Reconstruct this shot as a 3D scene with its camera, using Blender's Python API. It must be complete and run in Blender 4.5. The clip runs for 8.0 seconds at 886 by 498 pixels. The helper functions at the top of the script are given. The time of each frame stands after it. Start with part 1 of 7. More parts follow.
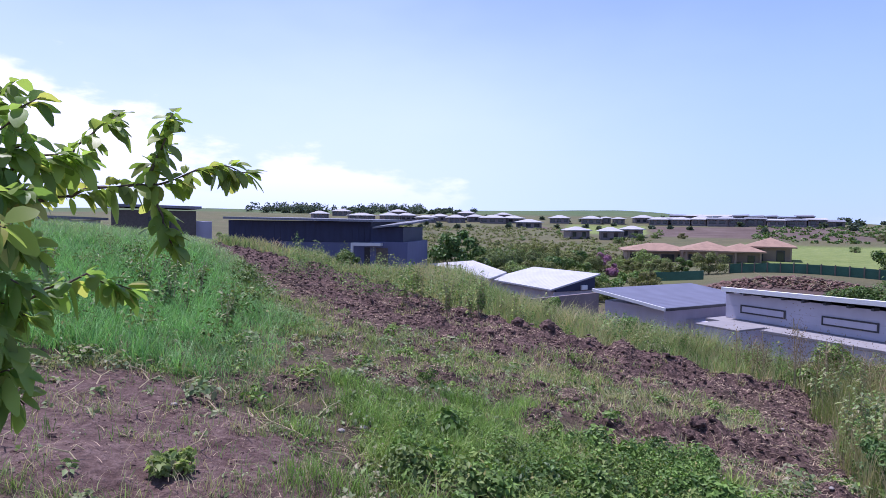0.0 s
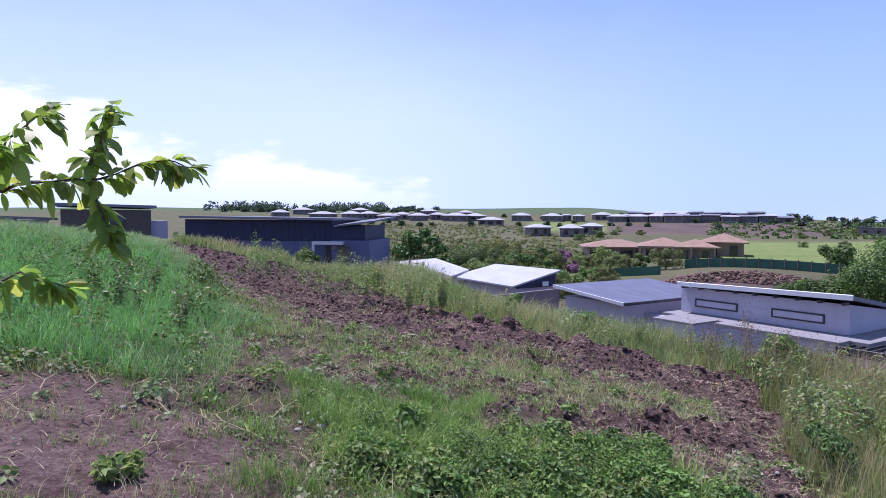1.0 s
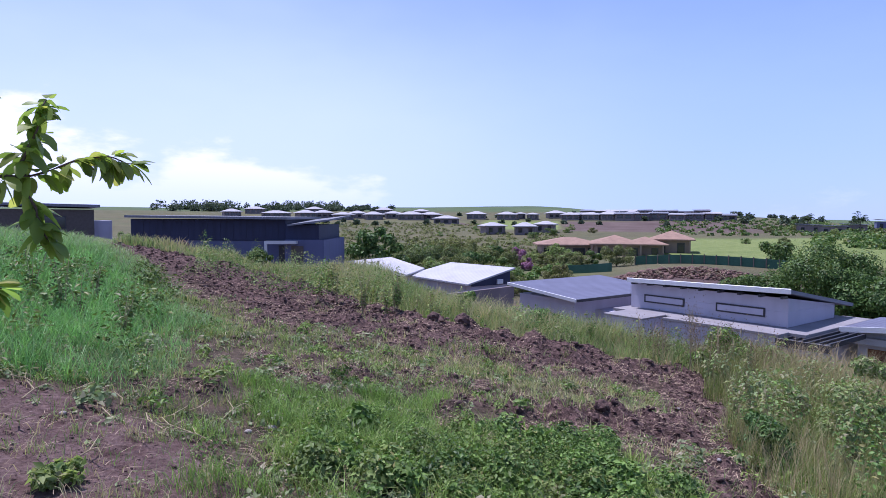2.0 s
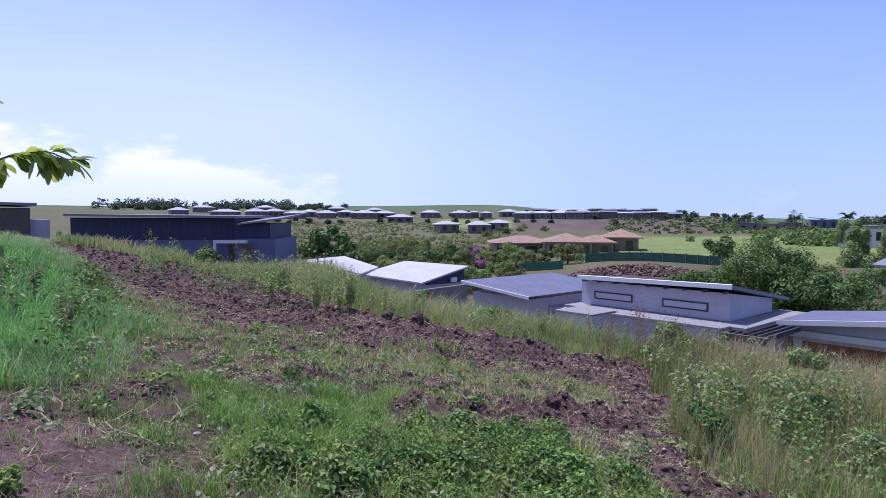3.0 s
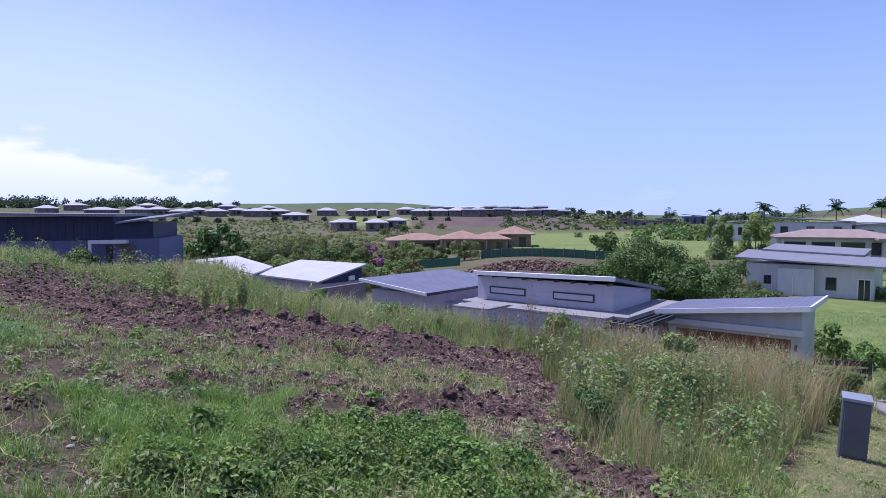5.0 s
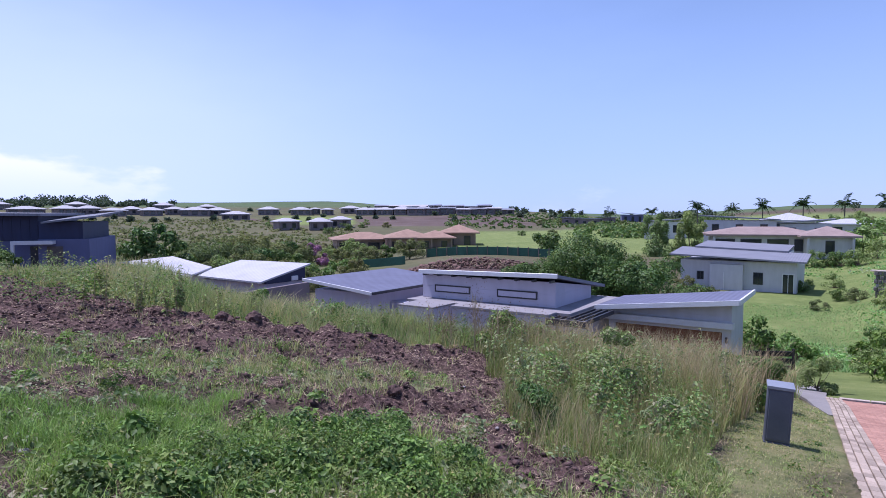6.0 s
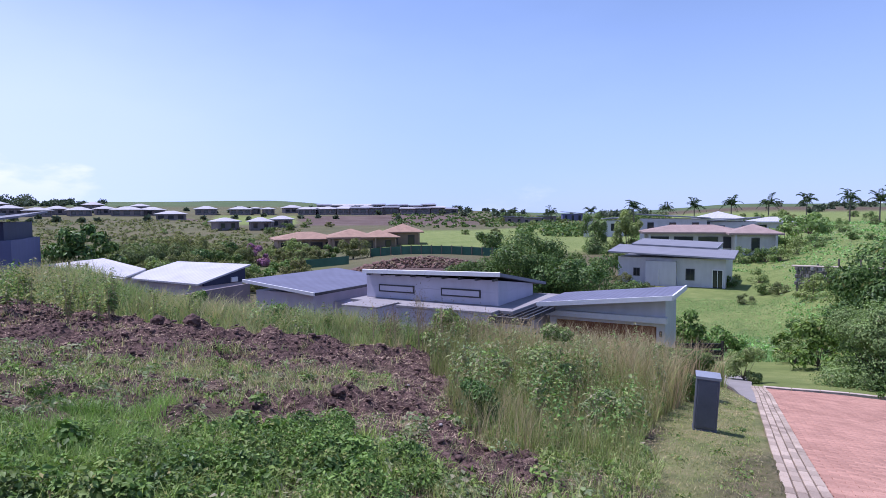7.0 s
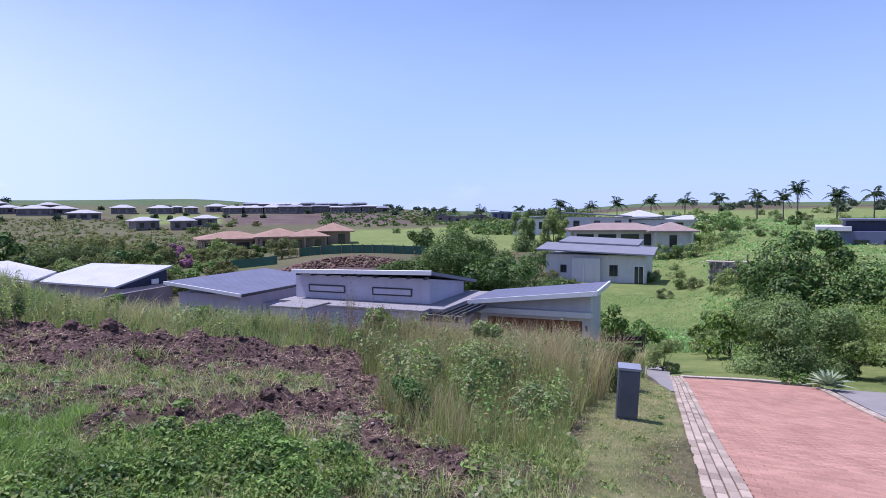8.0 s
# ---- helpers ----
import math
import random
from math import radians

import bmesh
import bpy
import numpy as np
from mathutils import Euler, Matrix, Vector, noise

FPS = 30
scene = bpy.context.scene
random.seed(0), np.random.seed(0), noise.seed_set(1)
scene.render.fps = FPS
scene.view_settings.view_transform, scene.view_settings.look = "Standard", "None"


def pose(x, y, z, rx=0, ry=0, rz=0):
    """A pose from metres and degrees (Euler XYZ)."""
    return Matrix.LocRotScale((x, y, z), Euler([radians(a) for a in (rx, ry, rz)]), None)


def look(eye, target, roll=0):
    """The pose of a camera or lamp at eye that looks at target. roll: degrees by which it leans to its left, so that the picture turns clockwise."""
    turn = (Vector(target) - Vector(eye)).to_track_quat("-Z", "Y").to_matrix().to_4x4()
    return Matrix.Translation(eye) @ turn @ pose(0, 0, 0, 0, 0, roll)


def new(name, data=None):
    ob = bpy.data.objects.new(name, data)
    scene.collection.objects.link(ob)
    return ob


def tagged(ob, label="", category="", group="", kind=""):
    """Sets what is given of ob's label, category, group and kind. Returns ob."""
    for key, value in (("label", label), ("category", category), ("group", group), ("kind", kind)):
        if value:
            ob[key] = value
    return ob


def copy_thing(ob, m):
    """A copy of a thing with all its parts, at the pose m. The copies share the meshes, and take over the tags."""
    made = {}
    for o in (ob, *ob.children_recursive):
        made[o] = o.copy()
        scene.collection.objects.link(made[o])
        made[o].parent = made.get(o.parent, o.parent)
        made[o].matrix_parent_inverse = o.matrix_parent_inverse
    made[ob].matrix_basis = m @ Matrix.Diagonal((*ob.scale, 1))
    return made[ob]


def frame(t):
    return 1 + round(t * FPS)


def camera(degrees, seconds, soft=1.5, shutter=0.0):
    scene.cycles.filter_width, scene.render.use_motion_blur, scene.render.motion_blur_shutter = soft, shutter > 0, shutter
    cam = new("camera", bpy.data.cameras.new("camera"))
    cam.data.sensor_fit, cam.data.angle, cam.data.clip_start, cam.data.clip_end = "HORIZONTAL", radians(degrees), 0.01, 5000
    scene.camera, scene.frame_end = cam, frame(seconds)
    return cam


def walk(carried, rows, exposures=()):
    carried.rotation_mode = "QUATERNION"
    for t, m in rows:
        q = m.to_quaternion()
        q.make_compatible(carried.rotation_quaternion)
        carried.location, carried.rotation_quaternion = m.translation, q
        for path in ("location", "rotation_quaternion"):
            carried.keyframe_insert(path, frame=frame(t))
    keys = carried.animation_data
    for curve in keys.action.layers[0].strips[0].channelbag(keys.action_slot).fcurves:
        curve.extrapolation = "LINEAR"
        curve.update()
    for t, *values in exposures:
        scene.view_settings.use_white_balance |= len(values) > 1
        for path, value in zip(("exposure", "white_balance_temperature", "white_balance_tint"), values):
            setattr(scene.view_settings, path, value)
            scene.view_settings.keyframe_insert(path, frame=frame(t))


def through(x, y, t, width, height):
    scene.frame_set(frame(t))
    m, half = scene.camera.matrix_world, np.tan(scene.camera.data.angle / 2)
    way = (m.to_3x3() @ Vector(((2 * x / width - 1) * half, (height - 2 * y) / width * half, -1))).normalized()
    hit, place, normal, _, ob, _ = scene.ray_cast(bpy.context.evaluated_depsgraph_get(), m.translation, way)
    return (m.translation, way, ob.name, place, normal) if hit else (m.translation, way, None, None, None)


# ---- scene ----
cam = camera(71.9, 8.0, soft=0.8)
PATH = [  # seconds, place, tilt, lean, turn
    (0.0, 0.000, -0.000, 1.500, 87.47, 0.70, 0.00),
    (0.5, 0.032, -0.003, 1.493, 87.38, 0.54, -1.59),
    (1.0, 0.050, -0.002, 1.486, 87.32, 0.36, -3.49),
    (1.5, 0.066, -0.011, 1.481, 87.28, 0.23, -5.54),
    (3.0, 0.084, -0.049, 1.473, 87.10, 0.11, -11.97),
    (3.5, 0.084, -0.065, 1.466, 87.08, 0.07, -14.22),
    (4.0, 0.079, -0.077, 1.463, 87.01, -0.04, -16.76),
    (4.5, 0.087, -0.082, 1.457, 86.95, -0.06, -19.07),
    (6.0, 0.109, -0.101, 1.446, 86.77, -0.19, -26.67),
    (6.5, 0.098, -0.136, 1.450, 86.72, -0.23, -29.12),
    (7.0, 0.087, -0.174, 1.456, 86.67, -0.33, -31.92),
    (7.5, 0.081, -0.196, 1.458, 86.59, -0.43, -35.36),
    (8.0, 0.074, -0.211, 1.456, 86.51, -0.39, -38.36),
]
walk(cam, [(t, pose(x, y, z, tilt, -lean, turn)) for t, x, y, z, tilt, lean, turn in PATH],
     [(0.0, 0.35, 5650, 29), (4.0, 0.17, 5550, 29), (8.0, 0.29, 5650, 28)])

# ---- light: high sun ahead and to one side, hazy blue sky with a cloud bank ----
SUN_AZ, SUN_EL = -40.0, 69.0
sun = new("sun", bpy.data.lights.new("sun", "SUN"))
sun.data.energy, sun.data.angle, sun.data.color = 4.3, radians(0.6), (1.0, 0.955, 0.88)
_d = Vector((math.sin(radians(SUN_AZ)) * math.cos(radians(SUN_EL)), math.cos(radians(SUN_AZ)) * math.cos(radians(SUN_EL)), math.sin(radians(SUN_EL))))
sun.matrix_world = look(_d * 60, (0, 0, 0))

world = bpy.data.worlds.new("sky")
scene.world = world
world.use_nodes = True
wn, wl = world.node_tree.nodes, world.node_tree.links
wn.clear()


def wnode(kind, **sockets):
    n = wn.new(kind)
    for k, v in sockets.items():
        n.inputs[k].default_value = v
    return n


sky = wn.new("ShaderNodeTexSky")
sky.sky_type, sky.sun_disc = "NISHITA", False
sky.sun_elevation, sky.sun_rotation = radians(SUN_EL), radians(SUN_AZ)
sky.air_density, sky.dust_density, sky.ozone_density, sky.altitude = 1.0, 0.25, 2.5, 50
coord = wn.new("ShaderNodeTexCoord")
sep = wn.new("ShaderNodeSeparateXYZ")
wl.new(coord.outputs["Generated"], sep.inputs[0])


def wmath(op, a, b=None, clamp=False):
    n = wn.new("ShaderNodeMath")
    n.operation, n.use_clamp = op, clamp
    for i, v in enumerate((a, b)):
        if v is None:
            continue
        if isinstance(v, (int, float)):
            n.inputs[i].default_value = v
        else:
            wl.new(v, n.inputs[i])
    return n.outputs[0]


def wramp(value, lo, hi, to_lo=0.0, to_hi=1.0):
    n = wn.new("ShaderNodeMapRange")
    n.interpolation_type = "SMOOTHSTEP"
    for i, v in enumerate((lo, hi, to_lo, to_hi)):
        n.inputs[i + 1].default_value = v
    wl.new(value, n.inputs[0])
    return n.outputs[0]


flat = wn.new("ShaderNodeMapping")
flat.inputs["Scale"].default_value = (1.0, 1.0, 2.6)
wl.new(coord.outputs["Generated"], flat.inputs[0])
puff = wnode("ShaderNodeTexNoise", Scale=6.5, Detail=7.0, Roughness=0.55)
wl.new(flat.outputs[0], puff.inputs["Vector"])
veil = wnode("ShaderNodeTexNoise", Scale=1.6, Detail=4.0, Roughness=0.6)
wl.new(flat.outputs[0], veil.inputs["Vector"])
# the cloud bank lies low, in the sun's quarter of the sky
side = wmath("ADD", wmath("MULTIPLY", sep.outputs["X"], -0.80), wmath("MULTIPLY", sep.outputs["Y"], 0.60))
# its top stands high beyond the young tree, dips, swells to one puff and runs out to the right
crest = wn.new("ShaderNodeValToRGB")
CREST_Z = [(0.0, 0.24), (0.13, 0.225), (0.24, 0.165), (0.32, 0.125), (0.40, 0.085), (0.46, 0.135), (0.51, 0.13), (0.58, 0.105), (0.70, 0.065), (0.86, 0.02), (1.0, 0.0)]
while len(crest.color_ramp.elements) < len(CREST_Z):
    crest.color_ramp.elements.new(0.5)
for e, (p, v) in zip(crest.color_ramp.elements, CREST_Z):
    e.position, e.color = p, (v, v, v, 1)
wl.new(wmath("ADD", wmath("MULTIPLY", sep.outputs["X"], 1.25), 0.77, True), crest.inputs[0])
rim = wmath("SUBTRACT", wmath("MULTIPLY", crest.outputs[0], wramp(sep.outputs["Y"], 0.1, 0.5)), sep.outputs["Z"])
dense = wmath("ADD", wmath("MULTIPLY", rim, 15.0), wmath("MULTIPLY", wmath("SUBTRACT", puff.outputs["Fac"], 0.52), 4.6))
cloud = wmath("MULTIPLY", wramp(dense, -0.1, 0.75), wramp(sep.outputs["Z"], 0.01, 0.125, 0.18, 0.92))
thin = wmath("MULTIPLY", wramp(veil.outputs["Fac"], 0.42, 0.75), 0.12)
haze = wmath("ADD", wmath("MULTIPLY", wramp(sep.outputs["Z"], -0.02, 0.5, 0.95, 0.1), wramp(side, -0.3, 0.85, 0.8, 1.15)), thin, True)
mix_haze = wn.new("ShaderNodeMix")
mix_haze.data_type = "RGBA"
wl.new(haze, mix_haze.inputs[0])
wl.new(sky.outputs[0], mix_haze.inputs[6])
tint = wn.new("ShaderNodeMix")
tint.data_type = "RGBA"
wl.new(wramp(side, 0.0, 0.75), tint.inputs[0])
tint.inputs[6].default_value = (3.9, 5.4, 8.3, 1)
tint.inputs[7].default_value = (5.8, 7.0, 9.5, 1)
wl.new(tint.outputs[2], mix_haze.inputs[7])
mix_cloud = wn.new("ShaderNodeMix")
mix_cloud.data_type = "RGBA"
wl.new(cloud, mix_cloud.inputs[0])
wl.new(mix_haze.outputs[2], mix_cloud.inputs[6])
mix_cloud.inputs[7].default_value = (9.6, 9.5, 10.0, 1)
back = wnode("ShaderNodeBackground", Strength=0.105)
wl.new(mix_cloud.outputs[2], back.inputs[0])
wl.new(back.outputs[0], wn.new("ShaderNodeOutputWorld").inputs[0])

# ---- materials ----
def material(name):
    m = bpy.data.materials.new(name)
    m.use_nodes = True
    nt = m.node_tree
    return m, nt, nt.nodes["Principled BSDF"]


def tex(nt, scale, detail=4.0, rough=0.6, space="Object"):
    c = nt.nodes.new("ShaderNodeTexCoord")
    n = nt.nodes.new("ShaderNodeTexNoise")
    n.inputs["Scale"].default_value, n.inputs["Detail"].default_value, n.inputs["Roughness"].default_value = scale, detail, rough
    nt.links.new(c.outputs[space], n.inputs["Vector"])
    return n.outputs["Fac"]


def ramp(nt, fac, stops):
    n = nt.nodes.new("ShaderNodeValToRGB")
    while len(n.color_ramp.elements) < len(stops):
        n.color_ramp.elements.new(0.5)
    for e, (p, c) in zip(n.color_ramp.elements, stops):
        e.position, e.color = p, (*c, 1)
    nt.links.new(fac, n.inputs[0])
    return n.outputs[0]


def blend(nt, fac, a, b, how="MIX"):
    n = nt.nodes.new("ShaderNodeMix")
    n.data_type, n.blend_type = "RGBA", how
    for i, v in ((0, fac), (6, a), (7, b)):
        if isinstance(v, (int, float)):
            n.inputs[i].default_value = v
        elif isinstance(v, tuple):
            n.inputs[i].default_value = (*v, 1)
        else:
            nt.links.new(v, n.inputs[i])
    return n.outputs[2]


def bump(nt, bsdf, height, strength, distance):
    n = nt.nodes.new("ShaderNodeBump")
    n.inputs["Strength"].default_value, n.inputs["Distance"].default_value = strength, distance
    nt.links.new(height, n.inputs["Height"])
    nt.links.new(n.outputs[0], bsdf.inputs["Normal"])


def scaled(c, k):
    return tuple(min(1.0, v * k) for v in c)


def surface(name, base, vary=0.25, scale=3.0, rough=0.8, metal=0.0, relief=0.3, fine=40.0, depth=0.01, spec=0.4):
    m, nt, b = material(name)
    big, small = tex(nt, scale), tex(nt, fine, 3.0)
    c = ramp(nt, big, [(0.3, scaled(base, 1 - vary)), (0.7, scaled(base, 1 + vary * 0.7))])
    c = blend(nt, 0.35, c, ramp(nt, small, [(0.3, scaled(base, 1 - vary)), (0.7, scaled(base, 1 + vary))]))
    nt.links.new(c, b.inputs["Base Color"])
    b.inputs["Roughness"].default_value, b.inputs["Metallic"].default_value = rough, metal
    b.inputs["Specular IOR Level"].default_value = spec
    if relief:
        bump(nt, b, small, relief, depth)
    return m


def streaked(name, base, rough=0.7, streak=0.13, spec=0.4):
    """Painted plaster: cloudy tone, faint rain streaks running down."""
    m, nt, b = material(name)
    c = nt.nodes.new("ShaderNodeTexCoord")
    mp = nt.nodes.new("ShaderNodeMapping")
    mp.inputs["Scale"].default_value = (1.2, 1.2, 0.22)
    nt.links.new(c.outputs["Object"], mp.inputs[0])
    n = nt.nodes.new("ShaderNodeTexNoise")
    n.inputs["Scale"].default_value, n.inputs["Detail"].default_value = 2.0, 5.0
    nt.links.new(mp.outputs[0], n.inputs["Vector"])
    col = ramp(nt, n.outputs["Fac"], [(0.35, scaled(base, 1 - streak)), (0.6, base)])
    col = blend(nt, 0.4, col, ramp(nt, tex(nt, 0.8), [(0.3, scaled(base, 0.86)), (0.7, scaled(base, 1.08))]))
    nt.links.new(col, b.inputs["Base Color"])
    b.inputs["Roughness"].default_value = rough
    b.inputs["Specular IOR Level"].default_value = spec
    bump(nt, b, tex(nt, 60.0, 3.0), 0.25, 0.004)
    return m


def sheet_metal(name, base, pitch=0.2, rough=0.45, axis="X"):
    """Painted roof sheeting with standing ribs."""
    m, nt, b = material(name)
    c = nt.nodes.new("ShaderNodeTexCoord")
    w = nt.nodes.new("ShaderNodeTexWave")
    w.bands_direction = axis
    w.inputs["Scale"].default_value = 0.314 / pitch
    w.inputs["Distortion"].default_value = 0.0
    nt.links.new(c.outputs["Object"], w.inputs["Vector"])
    col = ramp(nt, tex(nt, 0.9), [(0.3, scaled(base, 0.85)), (0.7, scaled(base, 1.1))])
    col = blend(nt, 0.3, col, ramp(nt, w.outputs["Fac"], [(0.2, scaled(base, 0.7)), (0.6, scaled(base, 1.05))]))
    nt.links.new(col, b.inputs["Base Color"])
    b.inputs["Roughness"].default_value = rough
    b.inputs["Specular IOR Level"].default_value = 0.2
    bump(nt, b, w.outputs["Fac"], 0.5, 0.02)
    return m


def leafy(name, dark, light, through=0.35, rough=0.5, dry=None):
    """Leaves: tone differs from leaf to leaf; the mesh attribute 'tone' turns some of them dry."""
    m, nt, b = material(name)
    g = nt.nodes.new("ShaderNodeNewGeometry")
    oi = nt.nodes.new("ShaderNodeObjectInfo")
    col = ramp(nt, g.outputs["Random Per Island"], [(0.0, scaled(dark, 0.6)), (0.45, tuple((p + q) / 2 for p, q in zip(dark, light))), (0.8, light), (1.0, scaled(light, 1.35))])
    col = blend(nt, 0.35, col, ramp(nt, tex(nt, 0.9, 3.0), [(0.3, scaled(dark, 1.0)), (0.7, light)]))
    hue = ramp(nt, oi.outputs["Random"], [(0.0, (0.86, 0.95, 0.9)), (1.0, (1.12, 1.02, 0.9))])
    col = blend(nt, 1.0, col, hue, "MULTIPLY")
    if dry:
        a = nt.nodes.new("ShaderNodeAttribute")
        a.attribute_name = "tone"
        col = blend(nt, a.outputs["Fac"], col, dry)
    nt.links.new(col, b.inputs["Base Color"])
    b.inputs["Roughness"].default_value = rough
    b.inputs["Specular IOR Level"].default_value = 0.2
    t = nt.nodes.new("ShaderNodeBsdfTranslucent")
    nt.links.new(blend(nt, 1.0, col, (1.35, 1.5, 0.9), "MULTIPLY"), t.inputs[0])
    mx = nt.nodes.new("ShaderNodeMixShader")
    mx.inputs[0].default_value = through
    nt.links.new(b.outputs[0], mx.inputs[1])
    nt.links.new(t.outputs[0], mx.inputs[2])
    nt.links.new(mx.outputs[0], nt.nodes["Material Output"].inputs[0])
    return m


SOIL = (0.122, 0.078, 0.069)
M_GRASS = leafy("grass_blades", (0.055, 0.11, 0.028), (0.355, 0.465, 0.165), 0.26, 0.45, (0.61, 0.48, 0.305))
M_STRAWGRASS = leafy("straw_grass_blades", (0.05, 0.095, 0.025), (0.31, 0.40, 0.14), 0.24, 0.5, (0.54, 0.395, 0.26))
M_TUFT = leafy("bright_grass_blades", (0.06, 0.15, 0.025), (0.33, 0.49, 0.125), 0.22, 0.45, (0.46, 0.42, 0.22))
M_MEADOW = leafy("meadow_blades", (0.032, 0.11, 0.032), (0.26, 0.54, 0.175), 0.27, 0.6, (0.42, 0.40, 0.28))
M_LITTER = leafy("dry_litter", (0.20, 0.145, 0.115), (0.50, 0.40, 0.31), 0.1, 0.8)
M_WEED = leafy("weed_leaves", (0.026, 0.07, 0.016), (0.23, 0.36, 0.095), 0.22, 0.5, (0.38, 0.34, 0.14))
M_BUSH = leafy("bush_leaves", (0.028, 0.065, 0.018), (0.15, 0.24, 0.068), 0.17, 0.45, (0.26, 0.25, 0.08))
M_SCRUB = leafy("scrub_leaves", (0.10, 0.125, 0.055), (0.23, 0.255, 0.115), 0.25, 0.9, (0.17, 0.14, 0.09))
M_BIGLEAF = leafy("broad_leaves", (0.10, 0.17, 0.04), (0.36, 0.49, 0.14), 0.5, 0.4, (0.55, 0.5, 0.15))
M_FEATHER = leafy("feathery_leaves", (0.11, 0.18, 0.06), (0.33, 0.43, 0.18), 0.4, 0.55, (0.42, 0.36, 0.22))
M_WILLOW = leafy("willowy_leaves", (0.075, 0.12, 0.04), (0.31, 0.40, 0.165), 0.3, 0.6, (0.36, 0.32, 0.2))
# far woods: green dulled towards blue-grey, distance haze put into the colour
M_FARWOOD = leafy("hazed_wood_leaves", (0.055, 0.08, 0.06), (0.13, 0.165, 0.12), 0.15, 0.8, (0.13, 0.13, 0.1))
M_PALM = leafy("palm_fronds", (0.025, 0.055, 0.022), (0.06, 0.10, 0.04), 0.2, 0.45)
M_ALOE = leafy("aloe_leaves", (0.22, 0.28, 0.2), (0.38, 0.44, 0.33), 0.1, 0.4)
M_WILT = leafy("wilted_leaves", (0.11, 0.165, 0.075), (0.29, 0.355, 0.175), 0.25, 0.5, (0.4, 0.34, 0.24))
M_PINK = leafy("bougainvillea_bracts", (0.22, 0.10, 0.18), (0.55, 0.25, 0.45), 0.3, 0.6)
M_SEED = leafy("dry_seed_heads", (0.13, 0.085, 0.06), (0.26, 0.18, 0.13), 0.2, 0.8)
M_BARK = surface("bark", (0.12, 0.09, 0.07), 0.4, 6.0, 0.9, relief=0.8, fine=25, depth=0.02)
M_CLOD = surface("soil_clod", SOIL, 0.6, 6.0, 0.95, relief=0.9, fine=35.0, depth=0.02, spec=0.2)
M_DUMP = surface("cleared_red_earth", (0.20, 0.125, 0.105), 0.5, 3.0, 0.95, relief=0.8, fine=20.0, depth=0.03, spec=0.2)
M_STRAW = surface("dry_stalks", (0.42, 0.34, 0.2), 0.3, 8.0, 0.8, relief=0.2)
M_STONE = surface("pale_stone", (0.33, 0.29, 0.27), 0.25, 9.0, 0.85, relief=0.6)
M_DARKSTONE = surface("dark_wall_stone", (0.16, 0.145, 0.135), 0.4, 5.0, 0.9, relief=0.7)
M_WALLGREY = streaked("grey_plaster", (0.50, 0.475, 0.575))
M_WALLBLUE = streaked("blue_grey_plaster", (0.12, 0.13, 0.235))
M_WALLPALE = streaked("pale_grey_plaster", (0.58, 0.57, 0.61))
M_WALLWHITE = streaked("white_plaster", (0.52, 0.51, 0.52))
M_CLAD = streaked("charcoal_cladding", (0.028, 0.034, 0.082), 0.6, 0.3)
M_TAN = streaked("tan_plaster", (0.30, 0.22, 0.17))
M_ROOFGREY = sheet_metal("grey_roof_sheeting", (0.215, 0.22, 0.26), 0.25, 0.75)
M_ROOFDARK = sheet_metal("slate_roof_sheeting", (0.15, 0.157, 0.225), 0.25, 0.75)
M_ROOFWHITE = sheet_metal("white_roof_sheeting", (0.52, 0.51, 0.54), 0.3, 0.4)
M_SLAB = surface("screeded_roof_slab", (0.27, 0.255, 0.27), 0.2, 1.2, 0.85, relief=0.3, fine=30)
M_TRIM = surface("white_trim", (0.72, 0.72, 0.74), 0.08, 4.0, 0.5, relief=0.1)
M_FASCIA = surface("grey_fascia", (0.62, 0.62, 0.64), 0.1, 4.0, 0.5, relief=0.1)
M_DARKFRAME = surface("dark_window_frame", (0.045, 0.045, 0.055), 0.2, 5.0, 0.4, relief=0.1)
M_WOODDOOR = surface("red_brown_timber", (0.20, 0.075, 0.035), 0.35, 4.0, 0.55, relief=0.4, fine=18)
M_TILEROOF = surface("terracotta_roof_tiles", (0.32, 0.205, 0.15), 0.3, 0.8, 0.85, relief=0.8, fine=6.0, depth=0.06)
M_PINKROOF = surface("pink_roof_tiles", (0.30, 0.225, 0.205), 0.22, 0.8, 0.85, relief=0.7, fine=6.0, depth=0.05)
M_FARROOF = surface("pale_roof_tiles", (0.42, 0.41, 0.43), 0.2, 0.5, 0.8, relief=0.5, fine=5.0, depth=0.05)
M_FARWALL = surface("brown_plaster", (0.235, 0.195, 0.20), 0.25, 0.6, 0.9, relief=0.2)
M_CONCRETE = surface("concrete", (0.34, 0.32, 0.31), 0.2, 2.0, 0.9, relief=0.4)
M_TARMAC = surface("grey_paving", (0.27, 0.25, 0.24), 0.18, 1.5, 0.95, relief=0.5, fine=50, spec=0.1)
M_PAVER = surface("pale_paver", (0.47, 0.39, 0.34), 0.3, 5.0, 0.95, relief=0.5, fine=40, spec=0.1)
M_KIOSK = surface("dark_blue_grey_paint", (0.09, 0.10, 0.135), 0.25, 3.0, 0.5, relief=0.2, fine=60, depth=0.003)
M_KIOSKTOP = surface("grey_lid_paint", (0.24, 0.26, 0.31), 0.15, 5.0, 0.5, relief=0.2)
M_NET = surface("green_shade_net", (0.06, 0.14, 0.10), 0.3, 0.7, 0.9, relief=0.4, fine=8.0, depth=0.05)
M_POST = surface("weathered_post", (0.13, 0.11, 0.10), 0.3, 5.0, 0.9, relief=0.4)
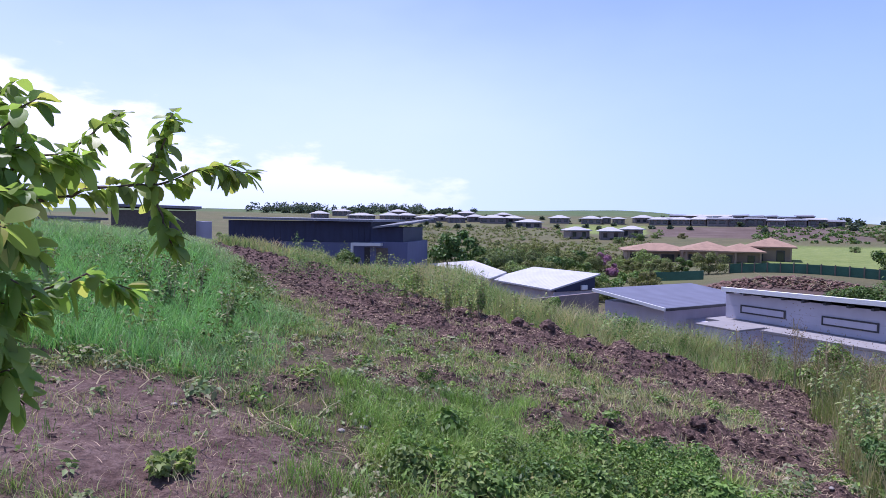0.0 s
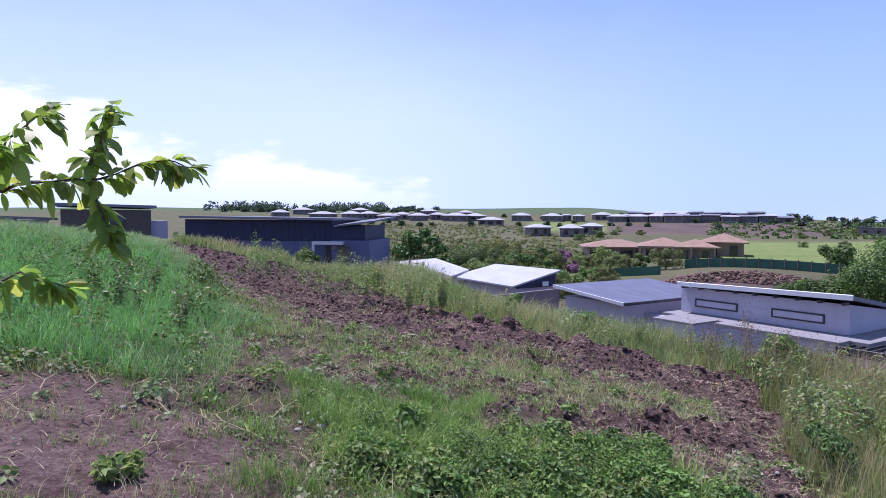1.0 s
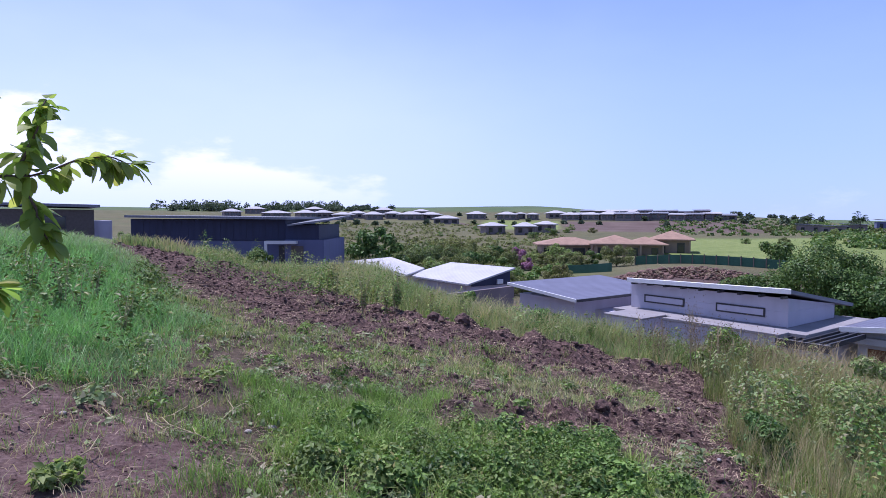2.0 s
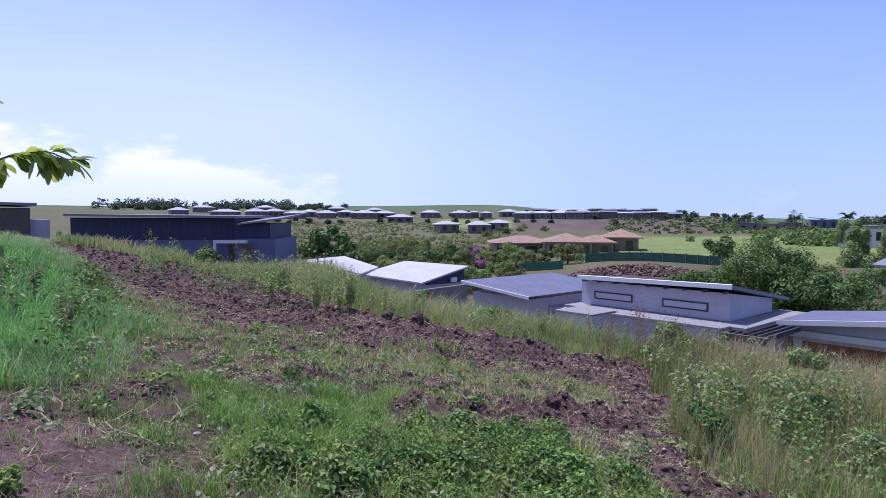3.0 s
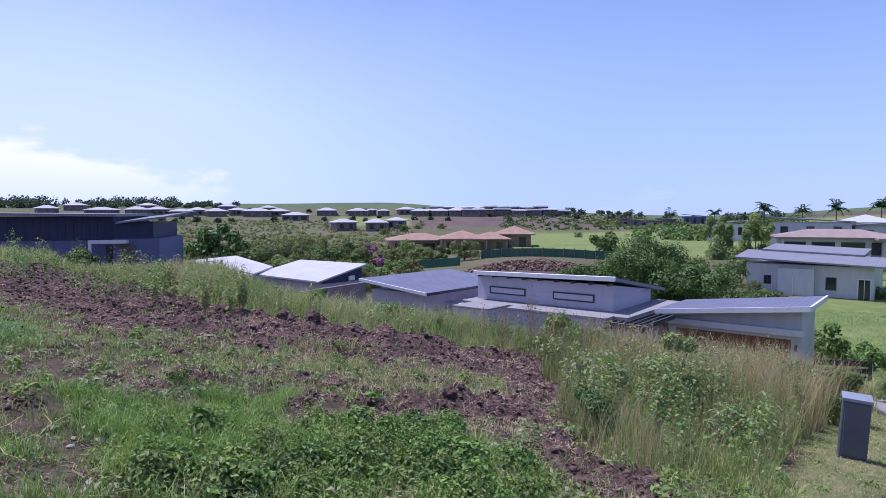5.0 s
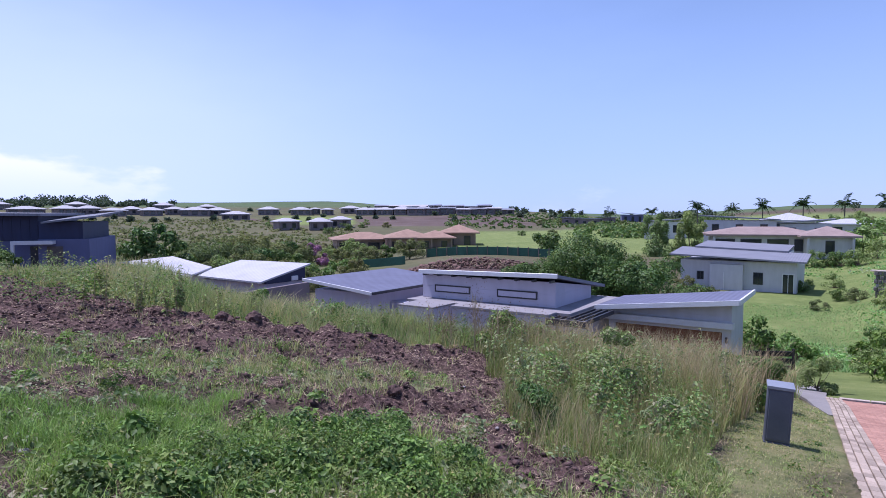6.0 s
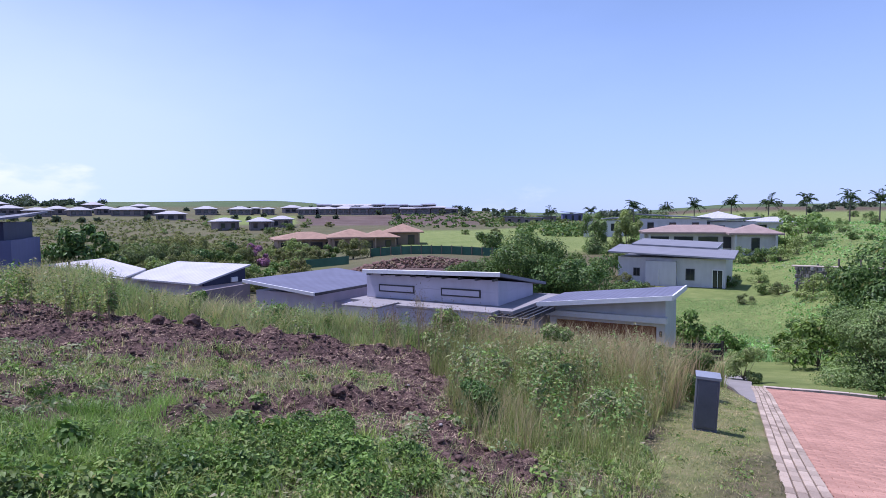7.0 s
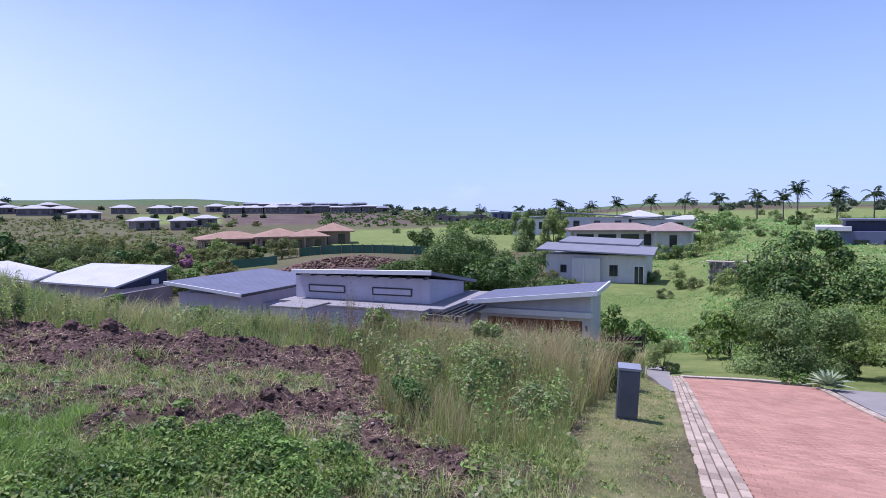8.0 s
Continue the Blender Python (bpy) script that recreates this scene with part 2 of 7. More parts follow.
M_FENCE = surface("dark_fence_timber", (0.03, 0.028, 0.028), 0.3, 5.0, 0.7, relief=0.3)


def blocky(name, base, vary, by_object, scale=1.5):
    """Clay or concrete blocks: each has a tone of its own."""
    m, nt, b = material(name)
    if by_object:
        r = nt.nodes.new("ShaderNodeObjectInfo").outputs["Random"]
    else:
        r = nt.nodes.new("ShaderNodeNewGeometry").outputs["Random Per Island"]
    col = ramp(nt, r, [(0.0, scaled(base, 1 - vary)), (0.5, base), (1.0, scaled(base, 1 + vary))])
    g = nt.nodes.new("ShaderNodeNewGeometry")
    n = nt.nodes.new("ShaderNodeTexNoise")
    n.inputs["Scale"].default_value, n.inputs["Detail"].default_value = scale, 6.0
    nt.links.new(g.outputs["Position"], n.inputs["Vector"])
    col = blend(nt, 1.0, col, ramp(nt, n.outputs["Fac"], [(0.3, (0.84, 0.82, 0.82)), (0.65, (1.08, 1.08, 1.08))]), "MULTIPLY")
    f = nt.nodes.new("ShaderNodeTexNoise")
    f.inputs["Scale"].default_value, f.inputs["Detail"].default_value = 60.0, 4.0
    nt.links.new(g.outputs["Position"], f.inputs["Vector"])
    col = blend(nt, 1.0, col, ramp(nt, f.outputs["Fac"], [(0.3, (0.88, 0.88, 0.88)), (0.7, (1.1, 1.1, 1.1))]), "MULTIPLY")
    nt.links.new(col, b.inputs["Base Color"])
    b.inputs["Roughness"].default_value = 0.95
    b.inputs["Specular IOR Level"].default_value = 0.12
    bump(nt, b, f.outputs["Fac"], 0.4, 0.003)
    return m


M_PAVER_R = blocky("pale_edging_block", (0.40, 0.325, 0.26), 0.24, True)
M_BLOCK = blocky("red_paving_block", (0.415, 0.235, 0.18), 0.12, True)
M_BLOCKS = blocky("red_paving_blocks", (0.415, 0.235, 0.18), 0.12, False)


def glass_material():
    m, nt, b = material("window_glass")
    b.inputs["Base Color"].default_value = (0.03, 0.035, 0.045, 1)
    b.inputs["Roughness"].default_value = 0.06
    b.inputs["Specular IOR Level"].default_value = 0.7
    return m


M_GLASS = glass_material()


def road_material():
    """Pinkish-red block paving seen as fine joints."""
    m, nt, b = material("red_block_paving")
    c = nt.nodes.new("ShaderNodeTexCoord")
    br = nt.nodes.new("ShaderNodeTexBrick")
    br.inputs["Scale"].default_value = 1.0
    br.inputs["Brick Width"].default_value, br.inputs["Row Height"].default_value = 0.2, 0.1
    br.inputs["Mortar Size"].default_value = 0.006
    br.inputs["Color1"].default_value = (0.46, 0.235, 0.205, 1)
    br.inputs["Color2"].default_value = (0.40, 0.20, 0.175, 1)
    br.inputs["Mortar"].default_value = (0.24, 0.13, 0.11, 1)
    nt.links.new(c.outputs["Object"], br.inputs["Vector"])
    stain = ramp(nt, tex(nt, 0.7, 6.0), [(0.25, (0.82, 0.80, 0.82)), (0.65, (1.06, 1.06, 1.06))])
    col = blend(nt, 1.0, br.outputs["Color"], stain, "MULTIPLY")
    col = blend(nt, 1.0, col, ramp(nt, tex(nt, 30.0), [(0.3, (0.9, 0.9, 0.9)), (0.7, (1.1, 1.1, 1.1))]), "MULTIPLY")
    nt.links.new(col, b.inputs["Base Color"])
    b.inputs["Roughness"].default_value = 0.88
    bump(nt, b, br.outputs["Fac"], -0.5, 0.004)
    return m


M_ROAD = road_material()


def ground_material():
    m, nt, b = material("hillside_ground")

    def attr(name):
        a = nt.nodes.new("ShaderNodeAttribute")
        a.attribute_name = name
        return a.outputs["Fac"]

    big, mid, fine = tex(nt, 0.035, 5.0), tex(nt, 0.9, 6.0), tex(nt, 14.0, 6.0, 0.7)
    grass = ramp(nt, tex(nt, 3.5, 8.0, 0.75), [(0.35, (0.05, 0.04, 0.028)), (0.5, (0.105, 0.08, 0.055)), (0.64, (0.185, 0.135, 0.10))])
    soil = ramp(nt, fine, [(0.36, scaled(SOIL, 0.3)), (0.5, SOIL), (0.62, scaled(SOIL, 2.2))])
    soil = blend(nt, 0.25, soil, ramp(nt, mid, [(0.3, scaled(SOIL, 0.65)), (0.7, (0.15, 0.097, 0.085))]))
    dust = ramp(nt, fine, [(0.36, (0.085, 0.048, 0.042)), (0.5, (0.175, 0.11, 0.10)), (0.62, (0.30, 0.205, 0.185))])
    dust = blend(nt, 0.4, dust, ramp(nt, tex(nt, 2.5, 6.0), [(0.35, (0.115, 0.07, 0.06)), (0.65, (0.25, 0.175, 0.155))]))
    mown = ramp(nt, tex(nt, 2.2, 8.0, 0.75), [(0.32, (0.10, 0.135, 0.05)), (0.5, (0.225, 0.235, 0.095)), (0.68, (0.36, 0.31, 0.17))])
    lawn = blend(nt, 0.55, ramp(nt, tex(nt, 0.10, 6.0), [(0.3, (0.125, 0.175, 0.05)), (0.7, (0.26, 0.285, 0.105))]), ramp(nt, tex(nt, 0.7, 8.0, 0.75), [(0.3, (0.06, 0.105, 0.026)), (0.52, (0.17, 0.22, 0.065)), (0.7, (0.30, 0.32, 0.12))]))
    scrub = ramp(nt, tex(nt, 0.10, 8.0, 0.7), [(0.3, (0.085, 0.095, 0.05)), (0.5, (0.125, 0.13, 0.062)), (0.72, (0.175, 0.155, 0.088))])
    earth = ramp(nt, tex(nt, 0.06, 8.0, 0.7), [(0.3, (0.085, 0.055, 0.052)), (0.55, (0.135, 0.095, 0.088)), (0.75, (0.21, 0.16, 0.145))])
    crop = ramp(nt, big, [(0.35, (0.075, 0.115, 0.05)), (0.65, (0.11, 0.145, 0.07))])
    col = grass
    for name, c in (("mown", mown), ("lawn", lawn), ("scrub", scrub), ("crop", crop), ("earth", earth), ("soil", soil), ("dust", dust)):
        col = blend(nt, attr(name), col, c)
    nt.links.new(col, b.inputs["Base Color"])
    b.inputs["Roughness"].default_value = 0.95
    b.inputs["Specular IOR Level"].default_value = 0.15
    bump(nt, b, fine, 1.0, 0.08)
    return m


M_GROUND = ground_material()

# ---- building helpers ----
def mesh_of(name, verts, faces):
    me = bpy.data.meshes.new(name)
    me.from_pydata([tuple(v) for v in verts], [], faces)
    me.update()
    return me


def mesh_of_bm(name, bm):
    me = bpy.data.meshes.new(name)
    bm.normal_update()
    bm.to_mesh(me)
    bm.free()
    return me


def part(name, bm, material_, parent=None, label="", smooth=False):
    """One bmesh, or mesh, as one object under its thing."""
    me = mesh_of_bm(name, bm) if isinstance(bm, bmesh.types.BMesh) else bm
    if not me.materials:
        me.materials.append(material_)
    if smooth:
        me.polygons.foreach_set("use_smooth", [True] * len(me.polygons))
    ob = new(name, me)
    if parent:
        ob.parent = parent
    return tagged(ob, label)


def thing(name, m, label, category, group="", kind=""):
    ob = new(name)
    ob.empty_display_size = 0.2
    ob.matrix_basis = m
    return tagged(ob, label, category, group, kind)


def box(x0, x1, y0, y1, z0, z1, bevel=0.0, bm=None):
    bm = bm or bmesh.new()
    made = bmesh.ops.create_cube(bm, size=1.0)["verts"]
    for v in made:
        v.co = Vector(((x0 + x1) / 2 + v.co.x * (x1 - x0), (y0 + y1) / 2 + v.co.y * (y1 - y0), (z0 + z1) / 2 + v.co.z * (z1 - z0)))
    if bevel:
        edges = list({e for v in made for e in v.link_edges})
        bmesh.ops.bevel(bm, geom=edges, offset=bevel, segments=1, affect="EDGES", profile=0.5)
    return bm


def slab(corners, thick, bm=None):
    """A plate over four corners given anticlockwise from above, its top through them."""
    bm = bm or bmesh.new()
    top = [bm.verts.new(c) for c in corners]
    low = [bm.verts.new((c[0], c[1], c[2] - thick)) for c in corners]
    bm.faces.new(top)
    bm.faces.new(low[::-1])
    n = len(corners)
    for i in range(n):
        bm.faces.new((top[i], low[i], low[(i + 1) % n], top[(i + 1) % n]))
    return bm


def tube_data(path, radii, sides=6):
    verts, faces = [], []
    pts = [Vector(p) for p in path]
    for i, p in enumerate(pts):
        d = (pts[min(i + 1, len(pts) - 1)] - pts[max(i - 1, 0)]).normalized()
        a = d.orthogonal().normalized()
        b = d.cross(a)
        for k in range(sides):
            w = 2 * math.pi * k / sides
            verts.append(p + (a * math.cos(w) + b * math.sin(w)) * radii[i])
    for i in range(len(pts) - 1):
        for k in range(sides):
            k2 = (k + 1) % sides
            faces.append((i * sides + k, i * sides + k2, (i + 1) * sides + k2, (i + 1) * sides + k))
    faces.append(tuple(range(sides))[::-1])
    faces.append(tuple((len(pts) - 1) * sides + k for k in range(sides)))
    return verts, faces


def join_data(chunks):
    verts, faces = [], []
    for v, f in chunks:
        n = len(verts)
        verts += list(v)
        faces += [tuple(i + n for i in q) for q in f]
    return verts, faces


# ---- the lie of the land ----
# heights by bearing (degrees from the first view, to the right) and distance (metres)
BEARINGS = np.array([-60, -40, -20, 0, 15, 30, 45, 59, 67, 80], float)
REACHES = np.array([27, 45, 75, 130, 200, 300, 450, 700], float)
HEIGHTS = np.array([
    [1.2, 1.2, 0.5, 0.0, 0.0, 1.0, 3.0, 6.0],
    [1.35, 0.6, 0.0, -0.5, 0.0, 1.5, 3.5, 9.0],
    [0.65, -1.0, -2.5, -3.5, -3.0, 0.0, 6.5, 13.0],
    [-1.0, -2.8, -6.0, -6.0, -4.6, -0.8, 6.5, 14.0],
    [-3.8, -6.0, -6.5, -5.4, -4.8, -1.0, 6.5, 16.5],
    [-5.3, -6.2, -4.4, -5.2, -4.8, -1.0, 4.6, 5.4],
    [-5.4, -7.2, -6.5, -4.2, -3.4, -2.3, -1.6, 0.3],
    [-5.0, -7.0, -6.5, -4.0, -2.0, 0.0, 4.0, 9.5],
    [-4.8, -5.9, -3.2, -2.4, -1.2, 0.4, 3.5, 8.5],
    [-4.6, -4.8, -3.0, -2.0, -0.6, 0.8, 3.5, 9.0]])


def step(a, b, v):
    t = np.clip((v - a) / (b - a), 0, 1)
    return t * t * (3 - 2 * t)


WAVES = {}


def wave_noise(x, y, scale, seed):
    """Cheap smooth noise, about -1 to 1."""
    if seed not in WAVES:
        r = np.random.RandomState(seed)
        WAVES[seed] = [(0.6 + 0.25 * i, *r.uniform(0, 2 * math.pi, 2), 1 / (1 + 0.3 * i)) for i in range(7)]
    out = 0.0
    for k, a, ph, w in WAVES[seed]:
        k, ca, sa = k * math.pi / scale, math.cos(a), math.sin(a)
        out = out + w * np.sin(k * (x * ca + y * sa) + ph + 1.3 * np.sin(k * 0.6 * (y * ca - x * sa) + 2 * ph))
    return out / 3.0


def smooth_at(v, knots):
    i = np.clip(np.searchsorted(knots, v) - 1, 0, len(knots) - 2)
    t = np.clip((v - knots[i]) / (knots[i + 1] - knots[i]), 0, 1)
    return i, t


ROAD_D = np.array((0.845, 0.534))      # along the road
ROAD_N = np.array((0.534, -0.845))     # across it, to its right


def slope(x, y):
    """The plain hillside round the standpoint: it falls to the right, and flattens out to the left."""
    xs = np.where(x > -6, x, -6 - 7 * (1 - np.exp(np.minimum(x + 6, 0) / 7)))
    return 0.05 - 0.18 * xs - 0.055 * np.clip(y, -40, 60)


def land(x, y):
    """Height of the ground, without clods."""
    x, y = np.asarray(x, float), np.asarray(y, float)
    d = np.hypot(x, y)
    az = np.degrees(np.arctan2(x, y))
    plane = slope(x, y)
    i, t = smooth_at(az, BEARINGS)
    t = t * t * (3 - 2 * t)
    ld = np.log(np.maximum(d, 1.0))
    j, s = smooth_at(ld, np.log(REACHES))
    s = s * s * (3 - 2 * s) * 0.5 + s * 0.5
    far = (HEIGHTS[i, j] * (1 - t) + HEIGHTS[i + 1, j] * t) * (1 - s) + (HEIGHTS[i, j + 1] * (1 - t) + HEIGHTS[i + 1, j + 1] * t) * s
    behind = step(90, 120, np.abs(az - 10))
    far = far * (1 - behind) + np.clip(plane, -6, 3) * behind
    edge_x, edge_y = 27 * np.sin(np.radians(az)), 27 * np.cos(np.radians(az))
    w = step(13, 27, d)
    z = np.where(d < 27, plane + w * (far - slope(edge_x, edge_y)), far)
    out = step(750, 1300, d)
    z = z * (1 - out) + (-4.0 - 0.0006 * d) * out
    z = z + 0.05 * wave_noise(x, y, 5.0, 3) * step(2, 6, d) * (1 - step(16, 30, d))
    z = z + 0.6 * wave_noise(x, y, 60.0, 4) * step(60, 160, d) * (1 - out)
    return z


def near_line(x, y, pts):
    """Distance from a broken line, and how far along it (0 to 1)."""
    best, along = np.full(np.shape(x), 1e9), np.zeros(np.shape(x))
    n = len(pts) - 1
    for k in range(n):
        (ax, ay), (bx, by) = pts[k], pts[k + 1]
        dx, dy = bx - ax, by - ay
        t = np.clip(((x - ax) * dx + (y - ay) * dy) / (dx * dx + dy * dy), 0, 1)
        d = np.hypot(x - ax - t * dx, y - ay - t * dy)
        along = np.where(d < best, (k + t) / n, along)
        best = np.minimum(best, d)
    return best, along


def blob(x, y, cx, cy, rx, ry, turn=0.0):
    c, s = math.cos(radians(turn)), math.sin(radians(turn))
    u, v = (x - cx) * c + (y - cy) * s, -(x - cx) * s + (y - cy) * c
    return np.hypot(u / rx, v / ry)


BERM = [(-7.6, 21.0), (-5.4, 18.9), (-3.3, 17.0), (-1.4, 14.5), (0.1, 12.4), (1.6, 11.3), (3.1, 10.6), (4.7, 10.0), (6.8, 9.5)]
CREST = [(-6.4, 20.4), (-3.3, 18.5), (-0.8, 16.2), (0.6, 14.3), (2.0, 12.3), (3.4, 11.2), (4.9, 10.6), (7.0, 10.2)]
STRAND = [(-3.2, 19.4), (-2.0, 20.4), (-1.0, 20.9)]
SPUR = [(5.6, 9.2), (4.6, 7.6), (3.6, 6.3), (3.2, 5.2), (3.1, 4.2)]
SPUR_BACK = [(3.7, 6.4), (2.6, 6.3), (2.0, 7.2)]


def soil_at(x, y):
    """How bare the earth is, 0 to 1."""
    n = 0.5 * wave_noise(x, y, 1.6, 11) + 0.35 * wave_noise(x, y, 0.5, 12)
    d, a = near_line(x, y, BERM)
    half = np.interp(a, [0, 0.125, 0.25, 0.375, 0.5, 0.625, 0.75, 0.875, 1.0], [0.35, 1.2, 1.8, 2.35, 2.6, 2.0, 1.25, 0.9, 0.75])
    m = 1 - step(half * 0.65, half * 1.15, d + 0.35 * n)
    d2, a2 = near_line(x, y, SPUR)
    m = np.maximum(m, (1 - step(0.2, 0.95, d2 + 0.65 * n)))
    m = np.maximum(m, (1 - step(0.3, 0.8, near_line(x, y, SPUR_BACK)[0] + 0.35 * n)))
    m = np.maximum(m, (1 - step(0.3, 0.7, near_line(x, y, STRAND)[0] + 0.3 * n)))
    m = np.maximum(m, 1 - step(0.75, 1.1, blob(x, y, -2.0, 3.75, 1.6, 1.0, -15) + 0.25 * n))
    m = np.maximum(m, 1 - step(0.6, 1.1, blob(x, y, 2.95, 3.55, 0.36, 0.26) + 0.5 * n))
    m = np.maximum(m, 0.75 * (1 - step(0.6, 1.1, blob(x, y, 1.0, 7.6, 1.3, 0.8) + 0.5 * n)))
    m = np.maximum(m, 0.8 * step(-0.05, 0.4, n) * (1 - step(0.7, 1.1, blob(x, y, 2.1, 7.9, 4.6, 3.1, -15) + 0.2 * n)))
    m = np.maximum(m, 0.7 * step(0.05, 0.45, 0.6 * wave_noise(x, y, 0.9, 14) + 0.5 * n) * (1 - step(0.8, 1.1, blob(x, y, 1.2, 4.6, 3.2, 2.4))))
    m = np.maximum(m, 0.8 * step(-0.25, 0.35, n) * (1 - step(0.75, 1.1, blob(x, y, -0.2, 10.0, 1.9, 1.5, 20) + 0.25 * n)))
    s, v = road_uv(x, y)
    m = np.maximum(m, 0.5 * (1 - step(0.2, 0.55, np.abs(v - 0.45) + 0.3 * n)) * step(4.8, 5.4, s) * (1 - step(7.2, 9.0, s)))
    return m


def road_uv(x, y):
    return x * ROAD_D[0] + y * ROAD_D[1], x * ROAD_N[0] + y * ROAD_N[1]


def mown_at(x, y):
    s, v = road_uv(x, y)
    n = 0.3 * wave_noise(x, y, 1.5, 21)
    rim = -0.4 - 0.11 * np.clip(s - 5, 0, 12)
    return step(-0.15, 0.3, v + n - rim) * (1 - step(0.8, 0.9, v)) * step(3.0, 4.2, s) * (1 - step(15, 18, s + n)) * step(0, 1, x)


def relief(x, y):
    m = soil_at(x, y)
    d = np.hypot(x, y)
    dB, aB = near_line(x, y, BERM)
    dC, aC = near_line(x, y, CREST)
    ridge = 0.10 * (1 - step(0.2, 1.8, dB)) * step(0.02, 0.3, aB) + (0.20 + 0.12 * wave_noise(x, y, 0.8, 35)) * (1 - step(0.05, 0.75, dC)) * step(0.0, 0.25, aC)
    rough = 0.09 * wave_noise(x, y, 0.55, 31) + 0.085 * wave_noise(x, y, 0.24, 32) + 0.10 * np.abs(wave_noise(x, y, 0.9, 33)) + 0.045 * np.abs(wave_noise(x, y, 0.13, 36))
    flat_patch = 1 - 0.75 * (1 - step(0.9, 1.4, blob(x, y, -2.2, 3.7, 1.4, 1.0, -20)))
    mound = 0.14 * np.exp(-blob(x, y, 2.75, 6.45, 0.5, 0.32) ** 2)
    return (ridge + m * rough * flat_patch + mound) * (1 - step(28, 40, d)) + 0.02 * wave_noise(x, y, 0.6, 34) * (1 - step(12, 20, d))


def ground(x, y):
    return land(x, y) + relief(x, y)


def height(x, y):
    x, y = np.array([x]), np.array([y])
    return float((ground(x, y) if math.hypot(x[0], y[0]) < 41 else land(x, y))[0])


def spot(az, d, lift=0.0):
    x, y = d * math.sin(radians(az)), d * math.cos(radians(az))
    return Vector((x, y, height(x, y) + lift))


def build_ground():
    fan = np.concatenate([np.arange(-46, 82, 0.42), np.arange(82, 314, 4.0)])
    near = 1.2 * 1.0085 ** np.arange(0, 400)
    near = near[near < 26]
    rings = np.concatenate([[0.4, 0.8], near, 26 * 1.03 ** np.arange(0, 120)])
    rings = np.append(rings[rings < 2500], [3000, 3800, 4800])
    A, R = np.meshgrid(np.radians(fan), rings)
    X, Y = R * np.sin(A), R * np.cos(A)
    s, v = road_uv(X, Y)
    Z = ground(X, Y)
    paved = step(0.62, 0.72, v) * (1 - step(8.6, 9.4, v)) * (1 - step(20.0, 20.6, s)) * step(-38, -36, s)
    paved = np.maximum(paved, 0.4 * (1 - step(-0.15, 0.2, drive_gap(X, Y))))
    Z = np.where(paved > 0, land(X, Y) * 1.0 - 0.12 * paved, Z)
    m, n = A.shape
    verts = np.stack([X, Y, Z], -1).reshape(-1, 3)
    c = len(verts)
    verts = np.vstack([verts, [[0, 0, height(0, 0)]]])
    i, j = np.meshgrid(np.arange(m - 1), np.arange(n), indexing="ij")
    q = np.stack([i * n + j, i * n + (j + 1) % n, (i + 1) * n + (j + 1) % n, (i + 1) * n + j], -1).reshape(-1, 4)
    faces = [tuple(f[::-1]) for f in q.tolist()] + [(c, k, (k + 1) % n) for k in range(n)]
    me = bpy.data.meshes.new("ground")
    me.from_pydata(verts.tolist(), [], faces)
    x, y = verts[:, 0], verts[:, 1]
    d, az = np.hypot(x, y), np.degrees(np.arctan2(x, y))
    nz = wave_noise(x, y, 22.0, 41)
    earth_far = step(18.4, 19.4, az + 0.5 * nz) * (1 - step(33, 38, az + nz)) * step(236, 250, d + 5 * nz) * (1 - step(325, 345, d + 6 * nz))
    track = 1 - step(2.0, 3.5, near_line(x, y, [tuple(spot(8.6, 318)[:2]), tuple(spot(10.0, 300)[:2]), tuple(spot(11.6, 262)[:2])])[0])
    earth_dump = 1 - step(0.8, 1.1, blob(x, y, *(spot(31, 72)[:2]), 15, 6, -30) + 0.2 * wave_noise(x, y, 6, 43))
    terrace = step(11.0, 11.8, az + 0.3 * nz) * (1 - step(18.2, 19.0, az)) * step(246, 256, d) * (1 - step(335, 350, d))
    field = step(24.5, 26.5, az + nz) * (1 - step(49, 53, az + nz)) * step(96, 108, d) * (1 - step(205, 225, d + 8 * nz))
    zones = {
        "soil": soil_at(x, y),
        "dust": soil_at(x, y) * (1 - step(0.8, 1.3, blob(x, y, -2.2, 3.7, 1.6, 1.2, -20))),
        "mown": mown_at(x, y),
        "lawn": np.maximum(step(49, 54, az + 3 * nz) * step(18, 21, d) * (1 - step(330, 400, d)),
                           np.maximum(np.maximum(field, terrace), (1 - step(0.7, 1.1, blob(x, y, *(spot(17.6, 92)[:2]), 7, 13, 0) + 0.15 * nz)))),
        "scrub": (1 - step(44, 50, az + 3 * nz)) * step(52, 62, d) * (1 - step(480, 560, d)) * (0.75 + 0.25 * nz) * (1 - field) * (1 - terrace),
        "crop": step(430, 520, d),
        "earth": np.clip(np.maximum(np.maximum(0.9 * earth_far, earth_dump), track), 0, 1)}
    for name, value in zones.items():
        a = me.attributes.new(name, "FLOAT", "POINT")
        a.data.foreach_set("value", np.clip(value, 0, 1).astype(np.float32))
    me.polygons.foreach_set("use_smooth", [True] * len(me.polygons))
    me.materials.append(M_GROUND)
    me.update()
    tagged(new("ground", me), "sloping hillside ground with grass, scrub and turned red-brown soil", "ground", kind="structure")


DRIVE = [(13.3, 7.9), (16.0, 9.7), (18.0, 11.2), (20.4, 12.6)]


def drive_gap(x, y):
    """How far a place lies outside the driveway."""
    d, a = near_line(x, y, DRIVE)
    return d - np.interp(a, [0, 0.33, 0.67, 1.0], [0.2, 0.42, 0.8, 0.75])


build_ground()


